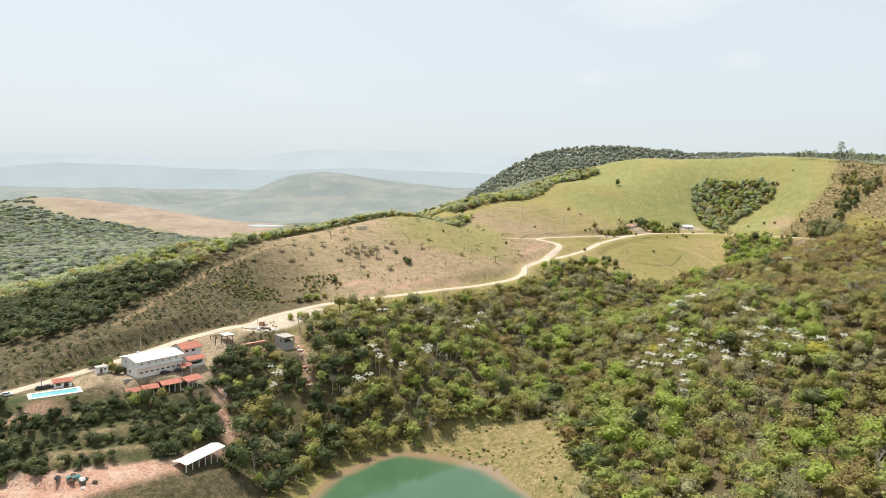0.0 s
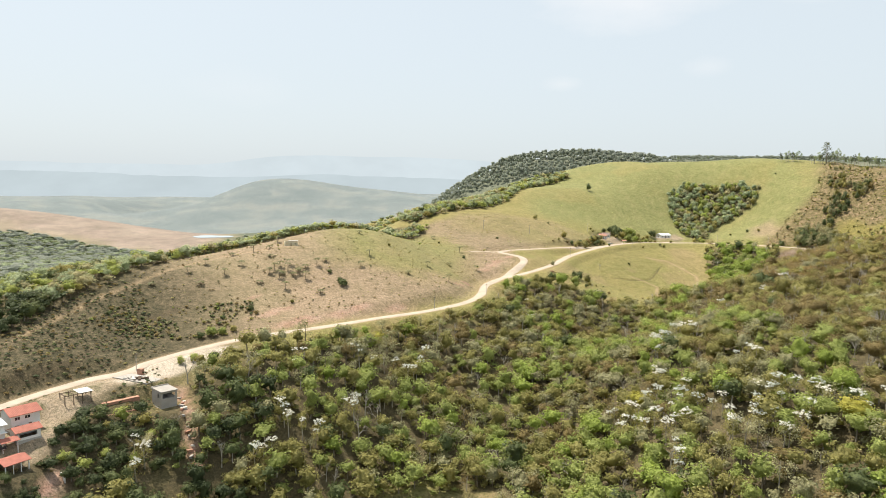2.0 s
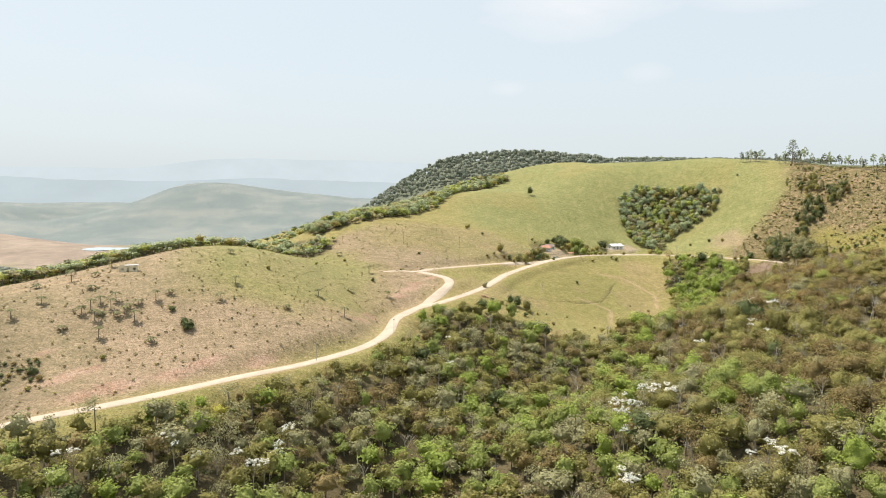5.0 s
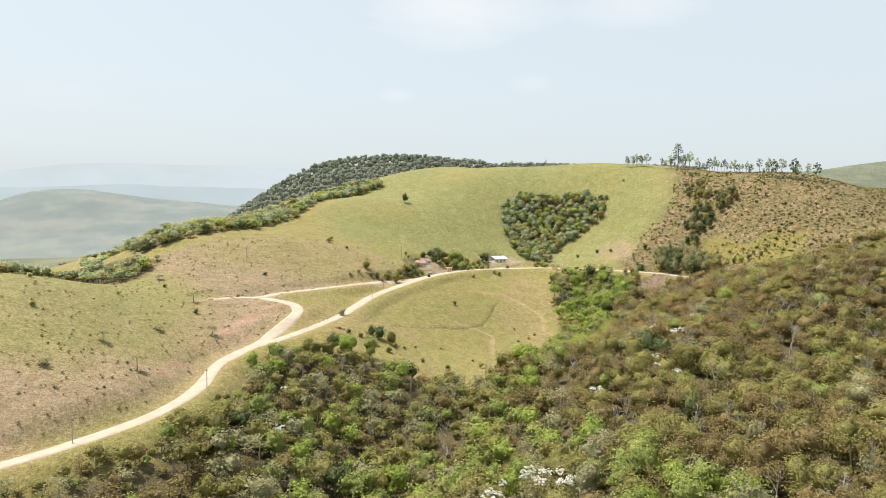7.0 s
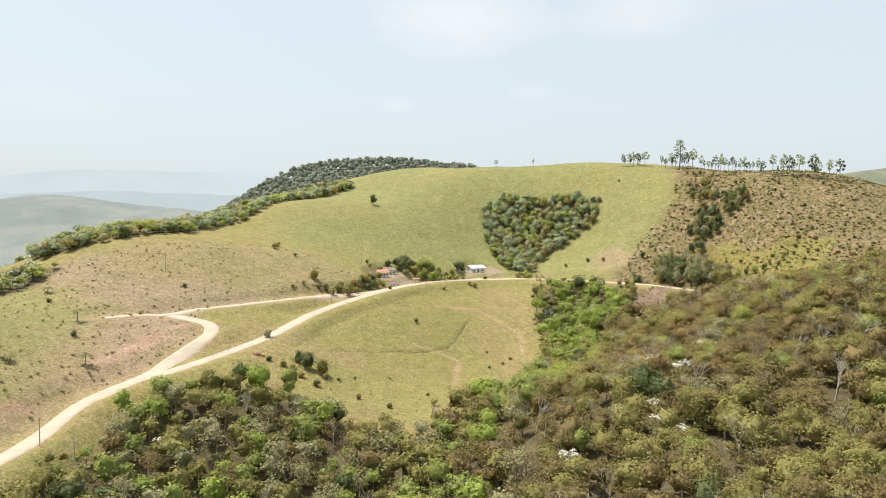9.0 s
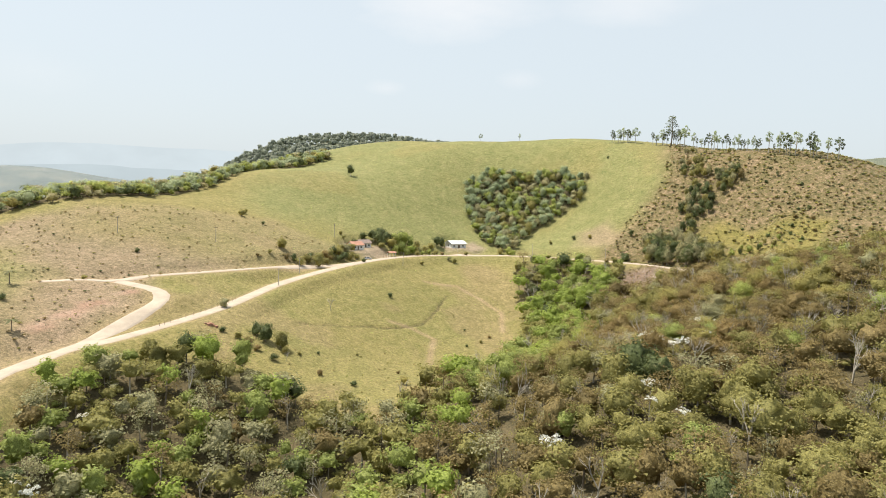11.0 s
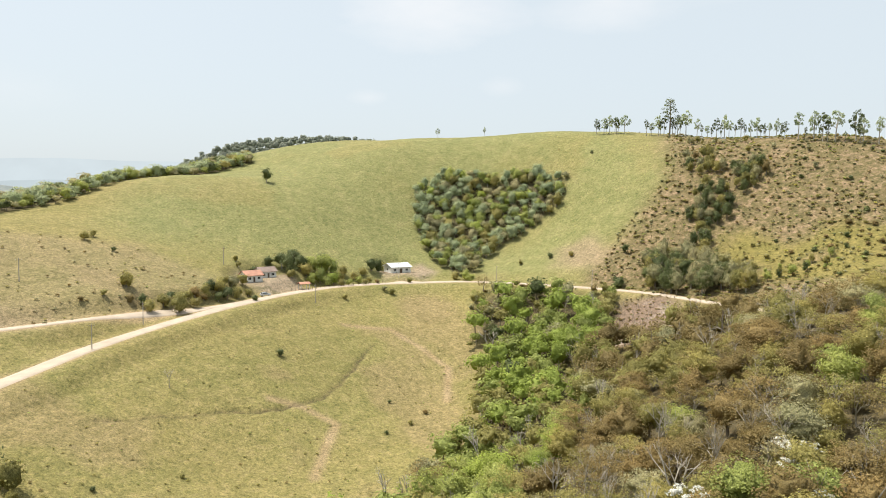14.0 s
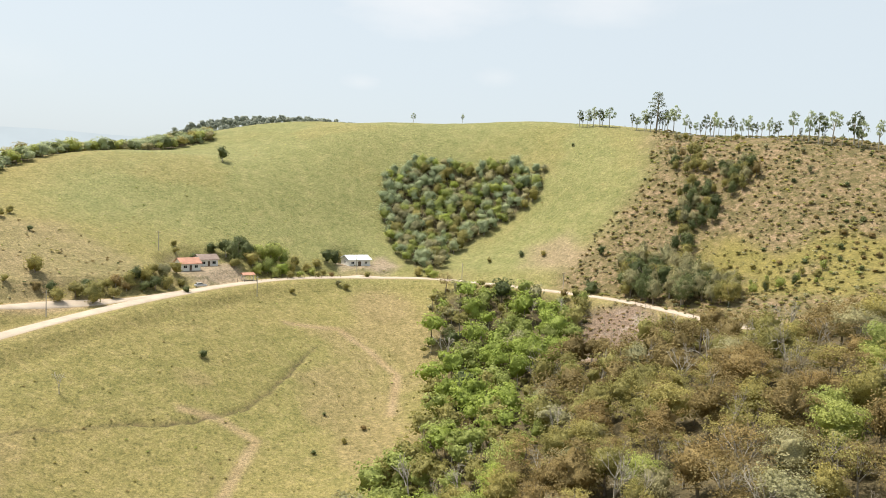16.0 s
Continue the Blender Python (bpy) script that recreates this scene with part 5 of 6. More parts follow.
# slimmer trees between them
for k, (x, y, tall) in enumerate([(402, 778, 8), (406, 776, 9), (410.5, 770, 11), (421, 751, 8), (426, 749, 10), (433, 747, 11), (434.5, 746, 10), (442, 732, 9), (443.5, 725, 8), (444, 718, 10), (444.5, 708, 9), (445, 701, 8), (445, 687, 8), (445, 676, 6), (446.4, 662, 8), (449, 652, 9), (456.5, 641, 10)]):
    gum_tree(x, y, tall, tall * 0.15, k * 40, k, True, "slim young gum tree on the ridge")

# the tallest tree on the crest: leaf pads held out in uneven layers
rng = np.random.default_rng(44)
lx, ly = 431.0, 746.8
tallest = thing("layered_tree", pose(lx, ly, ground_at(lx, ly) - 0.3), "tallest dark tree with layered crown on the ridge crest", "tree")
pads, limbs = [], []
for k in range(26):
    level = 9.0 + 12.5 * (k / 25) ** 0.9
    reach = (1.0 + 3.6 * math.sin(math.pi * min(1, (level - 6) / 17))) * rng.uniform(0.35, 1.0)
    a = k * 2.4 + rng.normal(0, 0.3)
    end = np.array([reach * math.cos(a), reach * math.sin(a), level])
    limbs.append(tube([(0.0, 0.0, level - 1.2), end], [0.13, 0.04], 4))
    count = 34
    q = rng.normal(0, 1, (count, 3)) * np.array([0.85, 0.85, 0.38]) * rng.uniform(0.8, 1.25)
    pads.append(leaf_sprays(rng, end + q, np.tile([0, 0, 1.0], (count, 1)), 0.3, 0.6))
part("trunk", mesh_from("trunk", *tube([(0, 0, 0), (0.2, 0, 11), (0, 0.1, 21.5)], [0.5, 0.34, 0.08], 8)), BARK, tallest)
part("limbs", mesh_from("limbs", *joined(limbs)), BARK, tallest)
part("crown", mesh_from("crown", *joined(pads)), F_DARK, tallest)

# trees along the bush line that climbs the right-hand slope, and by the bend
rng = np.random.default_rng(45)
MASS = [(343, 649), (345, 626), (355, 606), (360, 596), (368, 604), (367, 620), (367, 642), (361, 651), (351, 653)]
COLUMN = [(368, 640), (374, 640), (386, 648), (402, 654), (402, 670), (390, 674), (380, 662)]
UPPER_CLUMP = [(404, 654), (415, 652), (421, 662), (416, 671), (405, 669)]
CREST_CLUMP = [(396, 693), (401, 683), (409, 673), (413, 686), (416, 698), (406, 702)]
CREST_STRIP = [(416, 690), (424, 690), (430, 705), (427, 730), (420, 728), (420, 705)]
FOOT = [(366, 602), (384, 588), (394, 594), (384, 606), (370, 612)]
k = 0
for poly, spacing, low, high, seed, kinds in ((MASS, 4.1, 8.0, 13.5, 61, {OLIVE: 4, GREY: 3.5, DARK: 3.5}), (COLUMN, 4.0, 5.5, 10, 62, {OLIVE: 4, GREY: 2.5, DARK: 4}), (UPPER_CLUMP, 3.8, 6, 10, 63, {GREY: 4, DRY: 1, OLIVE: 4, DARK: 2}),
                                              (CREST_CLUMP, 4.2, 4.5, 8, 64, {GREY: 4, DRY: 1, OLIVE: 4, DARK: 1.5}), (CREST_STRIP, 6.5, 3, 5.5, 65, {OLIVE: 3, GREY: 3}), (FOOT, 5.5, 3, 5.5, 66, {OLIVE: 4, GREEN: 2, DARK: 1})):
    cx, cy, rng = jittered(poly, spacing, seed, 0.45)
    for x, y in zip(cx, cy):
        tall = rng.uniform(low, high)
        broadleaf_tree(x, y, ground_at(x, y) - 0.12 * tall, tall * 1.1, tall * rng.uniform(0.28, 0.42), rng.uniform(0, 6.28), choose(rng, kinds), k, "on the scrub slope", "slope_tree", "slope trees")
        k += 1
for x, y, tall, kind in ((352, 668.8, 5, DARK), (383, 660, 5, OLIVE), (430, 640, 4, GREY), (438, 652, 4, GREY), (425, 676, 4.5, OLIVE), (433, 668, 4, GREY), (436, 690, 4.5, OLIVE)):
    broadleaf_tree(x, y, ground_at(x, y) - 0.12 * tall, tall * 1.1, tall * 0.42, k, kind, k, "on the scrub slope", "slope_tree", "slope trees")
    k += 1

# garden trees round the roadside houses and lone trees in the pastures
GARDEN = [(203, 711, 10, DARK), (208, 716, 9, DARK), (213, 706, 8, OLIVE), (219, 706, 8, GREEN), (226, 714, 8, GREEN), (231, 715, 6, OLIVE), (222, 718, 8, DARK), (228, 702, 4, OLIVE), (240, 708, 3.5, OLIVE), (238, 712, 4, GREEN), (243, 713, 4, OLIVE), (253, 733, 6, OLIVE), (184, 703, 3, OLIVE),
          (178, 674, 5, OLIVE), (173, 668, 5, DARK), (166, 660, 4, OLIVE), (160, 656, 4.5, DARK), (148, 649, 3.5, DRY), (140, 648, 3, OLIVE), (154, 645, 5, OLIVE), (134, 643, 2.5, DRY), (187, 676, 4, OLIVE),
          (206, 706, 11, DARK), (211, 711, 9, DARK), (216, 711, 9.5, GREEN), (221, 712, 11, GREEN), (225, 706, 8, BRIGHT), (215, 703, 6, GREEN), (222, 702, 6, GREEN), (229, 711, 6, OLIVE), (236, 714, 5, OLIVE), (241, 718, 5, OLIVE), (246, 722, 8, DARK),
          (250, 726, 7.5, DARK), (191, 708, 5, DARK), (197, 713, 5.5, DARK), (232, 704, 4, GREEN), (206, 701, 5, OLIVE), (290, 711, 6.5, GREEN), (286, 714, 5, OLIVE), (179, 668, 7, DARK), (183, 671, 6, OLIVE), (176, 665, 5, DARK), (163, 648, 8, OLIVE),
          (158, 651, 6, OLIVE), (168, 655, 5, OLIVE), (152, 650, 5, DARK), (146, 656, 7, OLIVE), (171, 662, 4, DRY), (262, 712, 3, OLIVE), (246, 710, 3, DRY), (120, 573, 4.5, GREY), (134, 546, 8, DARK), (139, 543, 7.5, OLIVE), (131, 550, 5.5, DARK),
          (127, 694, 4.5, OLIVE), (138, 687, 2.5, DARK), (183, 709, 3, OLIVE), (195, 626, 3, DARK), (250, 697, 3.5, OLIVE), (247, 699, 3, GREY), (227, 687, 3, OLIVE), (189, 666, 3, DARK), (129, 700, 3.5, OLIVE), (386, 759, 2.4, DARK), (188, 520, 4.5, GREEN),
          (178, 527, 4, OLIVE), (330, 700, 3.5, DARK), (318, 708, 3, OLIVE), (336, 690, 3.5, OLIVE), (172, 664, 7, OLIVE), (176, 669, 7, OLIVE), (168, 661, 6, DRY), (181, 675, 6.5, GREY), (185, 681, 5.5, OLIVE), (164, 657, 5, OLIVE), (159, 653, 4.5, GREY), (-110.5, 247.5, 8, DARK), (-107.5, 248.5, 6.5, DARK), (-114, 246, 5, GREEN), (-74, 349, 5, GREEN), (-70, 345, 6, OLIVE), (-66, 350, 6, DARK), (-78, 345, 4, GREEN), (-139, 269, 6, DARK), (-131.5, 264.5, 5.5, OLIVE), (-135, 270, 6.5, DARK), (-129, 266, 4.5, DARK), (-143, 272, 5, DARK), (-117, 249, 4.5, DARK), (-113, 250.5, 4, GREEN), (-107, 254, 4.5, OLIVE), (-99, 261, 4, DARK)]
for k, (x, y, tall, kind) in enumerate(GARDEN):
    broadleaf_tree(x, y, ground_at(x, y) - 0.22 * tall, tall * 1.2, tall * (0.62 if tall < 6 else 0.54), k * 1.3, kind, k, "near the country road", "roadside_tree", "roadside trees")
lone = broadleaf_tree(202, 797, ground_at(202, 797), 9, 4.2, 0.5, DARK, 3, "alone on the grassy hillside", "lone_tree", "")
for k, (x, y, tall) in enumerate([(163, 599, 6), (-66, 306, 6), (-60, 318, 7), (140, 534, 4)]):
    bare_tree(x, y, ground_at(x, y), tall, k, k, "in the open pasture", "pasture bare trees")
FIELD_BUSHES = [(125, 545, 2.0), (128, 541, 2.4), (120, 548, 1.6), (140, 540, 1.8), (131, 538, 1.8), (136, 533, 2.0), (145, 541, 1.2), (150, 527, 1.6), (160, 520, 1.5), (116, 541, 1.8), (110, 538, 2.0), (152, 548, 0.9), (168, 560, 0.9), (181, 548, 1.0), (222, 590, 1.0), (231, 596, 1.2), (238, 604, 1.3), (228, 611, 0.9)]
SLOPE_BUSHES = [(423, 641, 1.6), (418, 627, 1.5), (412, 606, 2.0), (406, 601, 1.7), (409, 612, 1.4), (397, 600, 1.8), (393, 604, 1.6), (383, 617, 1.5), (389, 611, 1.5), (400, 596, 1.4), (379, 624, 1.4), (402, 607, 1.3), (392, 622, 1.3), (386, 628, 1.4), (416, 598, 1.6), (421, 606, 1.7), (427, 614, 1.5), (408, 588, 1.6), (398, 586, 1.5), (388, 594, 1.4), (414, 620, 1.3), (432, 624, 1.5), (404, 628, 1.2), (395, 632, 1.3)]
for k, (x, y, r, kind) in enumerate([(x, y, r, (DARK, OLIVE, DRY)[q % 3]) for q, (x, y, r) in enumerate(SLOPE_BUSHES)] + [(x, y, r, (OLIVE, DRY, DARK)[q % 3]) for q, (x, y, r) in enumerate(FIELD_BUSHES)] + [(337, 650.6, 4.2, DARK), (291, 706, 3.2, GREEN), (-23, 447, 3.4, DARK), (-25, 450, 2.4, DARK), (-32, 458, 2.0, DARK), (-76, 381, 3.8, GREEN), (-72, 384, 3, GREEN), (-80, 378, 3, DARK), (-68, 388, 2.4, OLIVE), (-66, 411, 2.4, DARK), (-62, 408, 1.8, DRY), (-47, 423, 1.6, OLIVE),
                                     (0, 511, 1.7, OLIVE), (35, 596, 1.6, OLIVE), (84, 624, 1.6, DARK), (52, 560, 1.7, DARK), (70, 590, 1.5, OLIVE), (20, 560, 1.5, GREEN), (-10, 545, 1.4, GREEN)]):
    t = thing("bush", pose(x, y, ground_at(x, y), 0, 0, k * 50), f"rounded {LEAF_NAMES[kind]} bush on the dry hillside", "bush", "hill bushes")
    part("foliage", shared_mesh("bush_foliage", CROWNS_FINE[k % 6], MATS[kind], ("b", k % 6)), None, t, at=Matrix.Translation((0, 0, r * 0.55)) @ Matrix.Diagonal((r, r, r * 0.85, 1)))
    part("stem", shared_mesh("bush_stem", TRUNKS[k % 4], BARK, ("b", k % 4)), None, t, at=Matrix.Diagonal((r, r, r, 1)))


def frond_mesh(seed):
    """Twelve drooping fronds of a palm, about 1 in reach."""
    rng = np.random.default_rng(seed)
    verts, faces = [], []
    for k in range(13):
        t, rise = k * 2.4 + rng.normal(0, 0.15), rng.uniform(0.1, 0.6)
        side = np.array([-math.sin(t), math.cos(t), 0])
        line = [np.array([math.cos(t) * s, math.sin(t) * s, rise * s - 0.75 * s * s]) for s in (0, 0.35, 0.7, 1.0)]
        for p, w in zip(line, (0.03, 0.13, 0.12, 0.02)):
            verts += [p - side * w + np.array([0, 0, -w * 0.5]), p, p + side * w + np.array([0, 0, -w * 0.5])]
        base = k * 12
        for i in range(3):
            for j in range(2):
                a = base + i * 3 + j
                faces.append((a, a + 1, a + 4, a + 3))
    return np.array(verts), np.array(faces)


FRONDS = [frond_mesh(300 + k) for k in range(3)]
PALM_TRUNK = tube([(0, 0, -0.1), (0.01, 0, 0.5), (0, 0.01, 1)], [0.045, 0.032, 0.028], 6)
PALMS = [(-81, 454), (-87, 442), (-96, 429), (-62, 453), (-57, 450), (-55, 455), (-51, 450), (-49, 453), (-55, 461), (-49, 457), (-40, 464), (-67, 438), (-53, 436), (-34, 436), (-15, 470), (-11, 485), (13, 473), (38, 487), (40, 530), (11, 600),
         (31, 610), (-60, 458), (-64, 449), (-46, 460), (-58, 446), (-90, 470), (-80, 480), (-72, 486), (-100, 452), (-106, 440), (-85, 492), (-70, 500), (-118, 420), (-44, 449), (-36, 470), (60, 540), (25, 500), (-20, 520), (50, 575), (-68, 470)]
for k, (x, y) in enumerate(PALMS):
    tall = 3.2 + 1.5 * math.sin(k * 2.7)
    t = thing("palm_tree", pose(x, y, ground_at(x, y), 0, 0, k * 61), "small drooping palm on the dry hillside", "palm", "hill palms")
    part("trunk", shared_mesh("palm_trunk", PALM_TRUNK, BARK, 0), None, t, at=Matrix.Diagonal((tall, tall, tall, 1)))
    part("frond_crown", shared_mesh("frond_crown", FRONDS[k % 3], F_PALM, k % 3), None, t, at=Matrix.Translation((0, 0, tall)) @ Matrix.Diagonal((2.5, 2.5, 2.3, 1)))


# ---------- houses ----------
WHITE_WALL = plain("white_plaster", (0.74, 0.73, 0.70), 0.85, 0.8, 0.16)
GREY_WALL = plain("bare_concrete", (0.42, 0.40, 0.37), 0.9, 0.8, 0.25)
BRICK_RED = plain("raw_brick", (0.40, 0.22, 0.15), 0.9, 1.2, 0.25)
ROOF_RED = plain("red_clay_tiles", (0.38, 0.145, 0.105), 0.8, 1.4, 0.3)
ROOF_PALE = plain("pale_metal_sheet", (0.70, 0.73, 0.74), 0.45, 0.6, 0.12)
ROOF_OLD = plain("weathered_tiles", (0.26, 0.20, 0.17), 0.9, 1.4, 0.3)
ROOF_FADED = plain("faded_clay_tiles", (0.45, 0.24, 0.17), 0.85, 1.4, 0.3)
WOOD_DARK = plain("dark_wood", (0.14, 0.10, 0.07), 0.8, 2.0, 0.3)
POOL_TILE = plain("pool_water", (0.15, 0.41, 0.45), 0.08, 0.4, 0.12)
DECK = plain("pool_deck", (0.66, 0.62, 0.55), 0.85, 0.8, 0.15)
PAINT_SCRAP = plain("dark_scrap", (0.07, 0.07, 0.075), 0.7, 1.5, 0.3)
CREAM = plain("cream_paint", (0.70, 0.62, 0.44), 0.85, 0.8, 0.15)
GLASS, n, l, b = material("dark_glass", 0.08)
b.inputs["Base Color"].default_value = (0.025, 0.03, 0.033, 1)
b.inputs["Specular IOR Level"].default_value = 0.5


def box(x0, y0, z0, x1, y1, z1):
    v = [(x, y, z) for z in (z0, z1) for y in (y0, y1) for x in (x0, x1)]
    return np.array(v, float), np.array([(0, 2, 3, 1), (4, 5, 7, 6), (0, 1, 5, 4), (2, 6, 7, 3), (0, 4, 6, 2), (1, 3, 7, 5)])


def boxes_mesh(name, *blocks):
    return mesh_from(name, *joined([box(*q) for q in blocks]))


def wall_mesh(name, width, tall, thick, holes):
    """A wall from 0 to width along x, with openings that go through it: (u, v, wide, high) from its lower left."""
    us = sorted({0, width, *[h[0] for h in holes], *[h[0] + h[2] for h in holes]})
    vs = sorted({0, tall, *[h[1] for h in holes], *[h[1] + h[3] for h in holes]})

    def solid(i, j):
        if not (0 <= i < len(us) - 1 and 0 <= j < len(vs) - 1):
            return False
        u, v = (us[i] + us[i + 1]) / 2, (vs[j] + vs[j + 1]) / 2
        return not any(h[0] < u < h[0] + h[2] and h[1] < v < h[1] + h[3] for h in holes)

    index, verts, faces = {}, [], []

    def at(i, j, back):
        if (i, j, back) not in index:
            index[i, j, back] = len(verts)
            verts.append((us[i], thick * back, vs[j]))
        return index[i, j, back]

    for i in range(len(us) - 1):
        for j in range(len(vs) - 1):
            if not solid(i, j):
                continue
            ring = [(i, j), (i + 1, j), (i + 1, j + 1), (i, j + 1)]
            faces.append([at(*q, 0) for q in ring])
            faces.append([at(*q, 1) for q in reversed(ring)])
            for (a, b), beside in zip(zip(ring, ring[1:] + ring[:1]), ((i, j - 1), (i + 1, j), (i, j + 1), (i - 1, j))):
                if not solid(*beside):
                    faces.append([at(*b, 0), at(*a, 0), at(*a, 1), at(*b, 1)])
    return mesh_from(name, verts, faces)


def sheet_mesh(name, length, slope_run, rise, thick=0.12, rib=0.45, proud=0.06):
    """One ribbed roof slope: length along x, running from the eave (y 0, z 0) up to the ridge."""
    n_rib = max(3, round(length / rib))
    xs = np.linspace(0, length, 2 * n_rib + 1)
    verts, faces = [], []
    for k, x in enumerate(xs):
        z = proud * (k % 2)
        verts += [(x, 0, z), (x, slope_run, rise + z), (x, 0, -thick), (x, slope_run, rise - thick)]
    for k in range(len(xs) - 1):
        a, c = 4 * k, 4 * k + 4
        faces += [(a, c, c + 1, a + 1), (a + 2, a + 3, c + 3, c + 2), (a, a + 2, c + 2, c), (a + 1, c + 1, c + 3, a + 3)]
    e = 4 * (len(xs) - 1)
    faces += [(0, 1, 3, 2), (e, e + 2, e + 3, e + 1)]
    return mesh_from(name, verts, faces)


def gable_roof(parent, width, depth, base, rise, mat, over=0.6, label=""):
    run = depth / 2 + over
    slope = rise * run / (depth / 2)
    for sign in (1, -1):
        turn = 0 if sign > 0 else 180
        part("roof_slope", sheet_mesh("roof_slope", width + 2 * over, run, slope), mat, parent, label,
             pose(-sign * (width / 2 + over), -sign * run, base - slope + rise, 0, 0, turn))
    for x in (-width / 2, width / 2 - 0.2):
        v = np.array([(x, -depth / 2, base), (x, depth / 2, base), (x, 0, base + rise), (x, 0, base + rise), (x + 0.2, -depth / 2, base), (x + 0.2, depth / 2, base), (x + 0.2, 0, base + rise), (x + 0.2, 0, base + rise)])
        part("gable", mesh_from("gable", v, [(0, 1, 2, 3), (4, 6, 7, 5), (0, 4, 5, 1), (1, 5, 6, 2), (2, 6, 4, 0)]), WHITE_WALL, parent)


def window(parent, at, wide, high):
    """Frame, pane and sill in an opening; x along the wall, y into it."""
    f = part("window", boxes_mesh("window_frame", (0, 0.06, 0, wide, 0.12, 0.07), (0, 0.06, high - 0.07, wide, 0.12, high), (0, 0.06, 0.07, 0.07, 0.12, high - 0.07), (wide - 0.07, 0.06, 0.07, wide, 0.12, high - 0.07),
                                  (wide / 2 - 0.03, 0.06, 0.07, wide / 2 + 0.03, 0.12, high - 0.07)), WHITE_WALL, parent, at=at)
    part("pane", boxes_mesh("pane", (0.07, 0.085, 0.07, wide - 0.07, 0.095, high - 0.07)), GLASS, f, "dark glass pane")
    part("sill", boxes_mesh("sill", (-0.06, -0.08, -0.08, wide + 0.06, 0.14, -0.004)), WHITE_WALL, f)


def house(name, x, y, turn, width, depth, tall, label, wall=None, sides=None, category="house", z=None, group=""):
    """Four walls with through openings, windows and doors. sides: front, right, back, left lists of (u, v, wide, high, kind)."""
    wall = wall or WHITE_WALL
    c, s = math.cos(radians(turn)), math.sin(radians(turn))
    corners = [(x + c * a - s * q, y + s * a + c * q) for a in (-width / 2, width / 2) for q in (-depth / 2, depth / 2)]
    if z is None:
        z = max(ground_at(*p) for p in corners) - 0.1
    low = min(ground_at(*p) for p in corners) - 0.6 - z
    h = thing(name, pose(x, y, z, 0, 0, turn), label, category, group)
    part("foundation", boxes_mesh("foundation", (-width / 2 - 0.1, -depth / 2 - 0.1, low, width / 2 + 0.1, depth / 2 + 0.1, 0)), GREY_WALL, h)
    sides = sides or {}
    for key, length, at in (("front", width, pose(-width / 2, -depth / 2, 0)), ("right", depth - 0.4, pose(width / 2, -depth / 2 + 0.2, 0, 0, 0, 90)),
                            ("back", width, pose(width / 2, depth / 2, 0, 0, 0, 180)), ("left", depth - 0.4, pose(-width / 2, depth / 2 - 0.2, 0, 0, 0, -90))):
        holes = sides.get(key, [])
        w = part("wall", wall_mesh("wall", length, tall, 0.2, holes), wall, h, at=at)
        for u, v, wide, high, *kind in holes:
            if kind and kind[0] == "open":
                continue
            if kind and kind[0] == "door":
                part("door", boxes_mesh("door", (u + 0.04, 0.05, v, u + wide - 0.04, 0.11, v + high - 0.04)), WOOD_DARK, w, "dark wooden door")
            else:
                window(w, pose(u, 0, v), wide, high)
    return h


def row(count, first, step, v, wide, high):
    return [(first + k * step, v, wide, high) for k in range(count)]


def open_shed(name, x, y, turn, width, depth, tall, roof_mat, label, rise=0.8, z=None, group="", posts=4):
    """A roof on posts."""
    c, s = math.cos(radians(turn)), math.sin(radians(turn))
    if z is None:
        z = ground_at(x, y)
    t = thing(name, pose(x, y, z, 0, 0, turn), label, "shelter", group)
    for k in range(posts):
        for q in (-depth / 2 + 0.2, depth / 2 - 0.2):
            a = -width / 2 + 0.2 + k * (width - 0.4) / (posts - 1)
            low = ground_at(x + c * a - s * q, y + s * a + c * q) - z - 0.4
            part("post", boxes_mesh("post", (a - 0.11, q - 0.11, min(low, -0.2), a + 0.11, q + 0.11, tall)), WHITE_WALL, t)
    part("beam", boxes_mesh("beam", (-width / 2, -depth / 2 + 0.1, tall, width / 2, -depth / 2 + 0.3, tall + 0.2), (-width / 2, depth / 2 - 0.3, tall, width / 2, depth / 2 - 0.1, tall + 0.2)), WOOD_DARK, t)
    run = depth / 2 + 0.5
    for sign in (1, -1):
        part("roof_slope", sheet_mesh("roof_slope", width + 0.8, run, rise), roof_mat, t, at=pose(-sign * (width / 2 + 0.4), -sign * run, tall + 0.2, 0, 0, 0 if sign > 0 else 180))
    return t


# the white two-storey building
hall = house("hall_building", -118.5, 272.5, 51, 19, 13, 6.6, "white two-storey hall with a pale metal roof", sides={
    "front": row(8, 0.9, 2.25, 1.5, 1.4, 0.75) + row(6, 1.6, 2.9, 4.9, 0.7, 0.8), "left": [(1.5, 0, 2.4, 2.6, "door"), (6, 1.2, 1.6, 1.0), (9, 4.6, 1.0, 0.9), (3, 4.6, 1.0, 0.9)], "right": row(3, 1.5, 3.6, 4.7, 1.0, 0.9)}, category="building")
gable_roof(hall, 19, 13, 6.6, 1.1, ROOF_PALE, 0.7, "pale corrugated metal roof")
part("ledge", boxes_mesh("ledge", (-10.0, -7.6, 4.0, 9.9, -6.504, 4.16)), ROOF_PALE, hall, "pale projecting ledge")
part("water_tank", mesh_from("water_tank", *tube([(-4, 3.5, 7.0), (-4, 3.5, 8.2)], [0.6, 0.55], 12)), ROOF_PALE, hall)

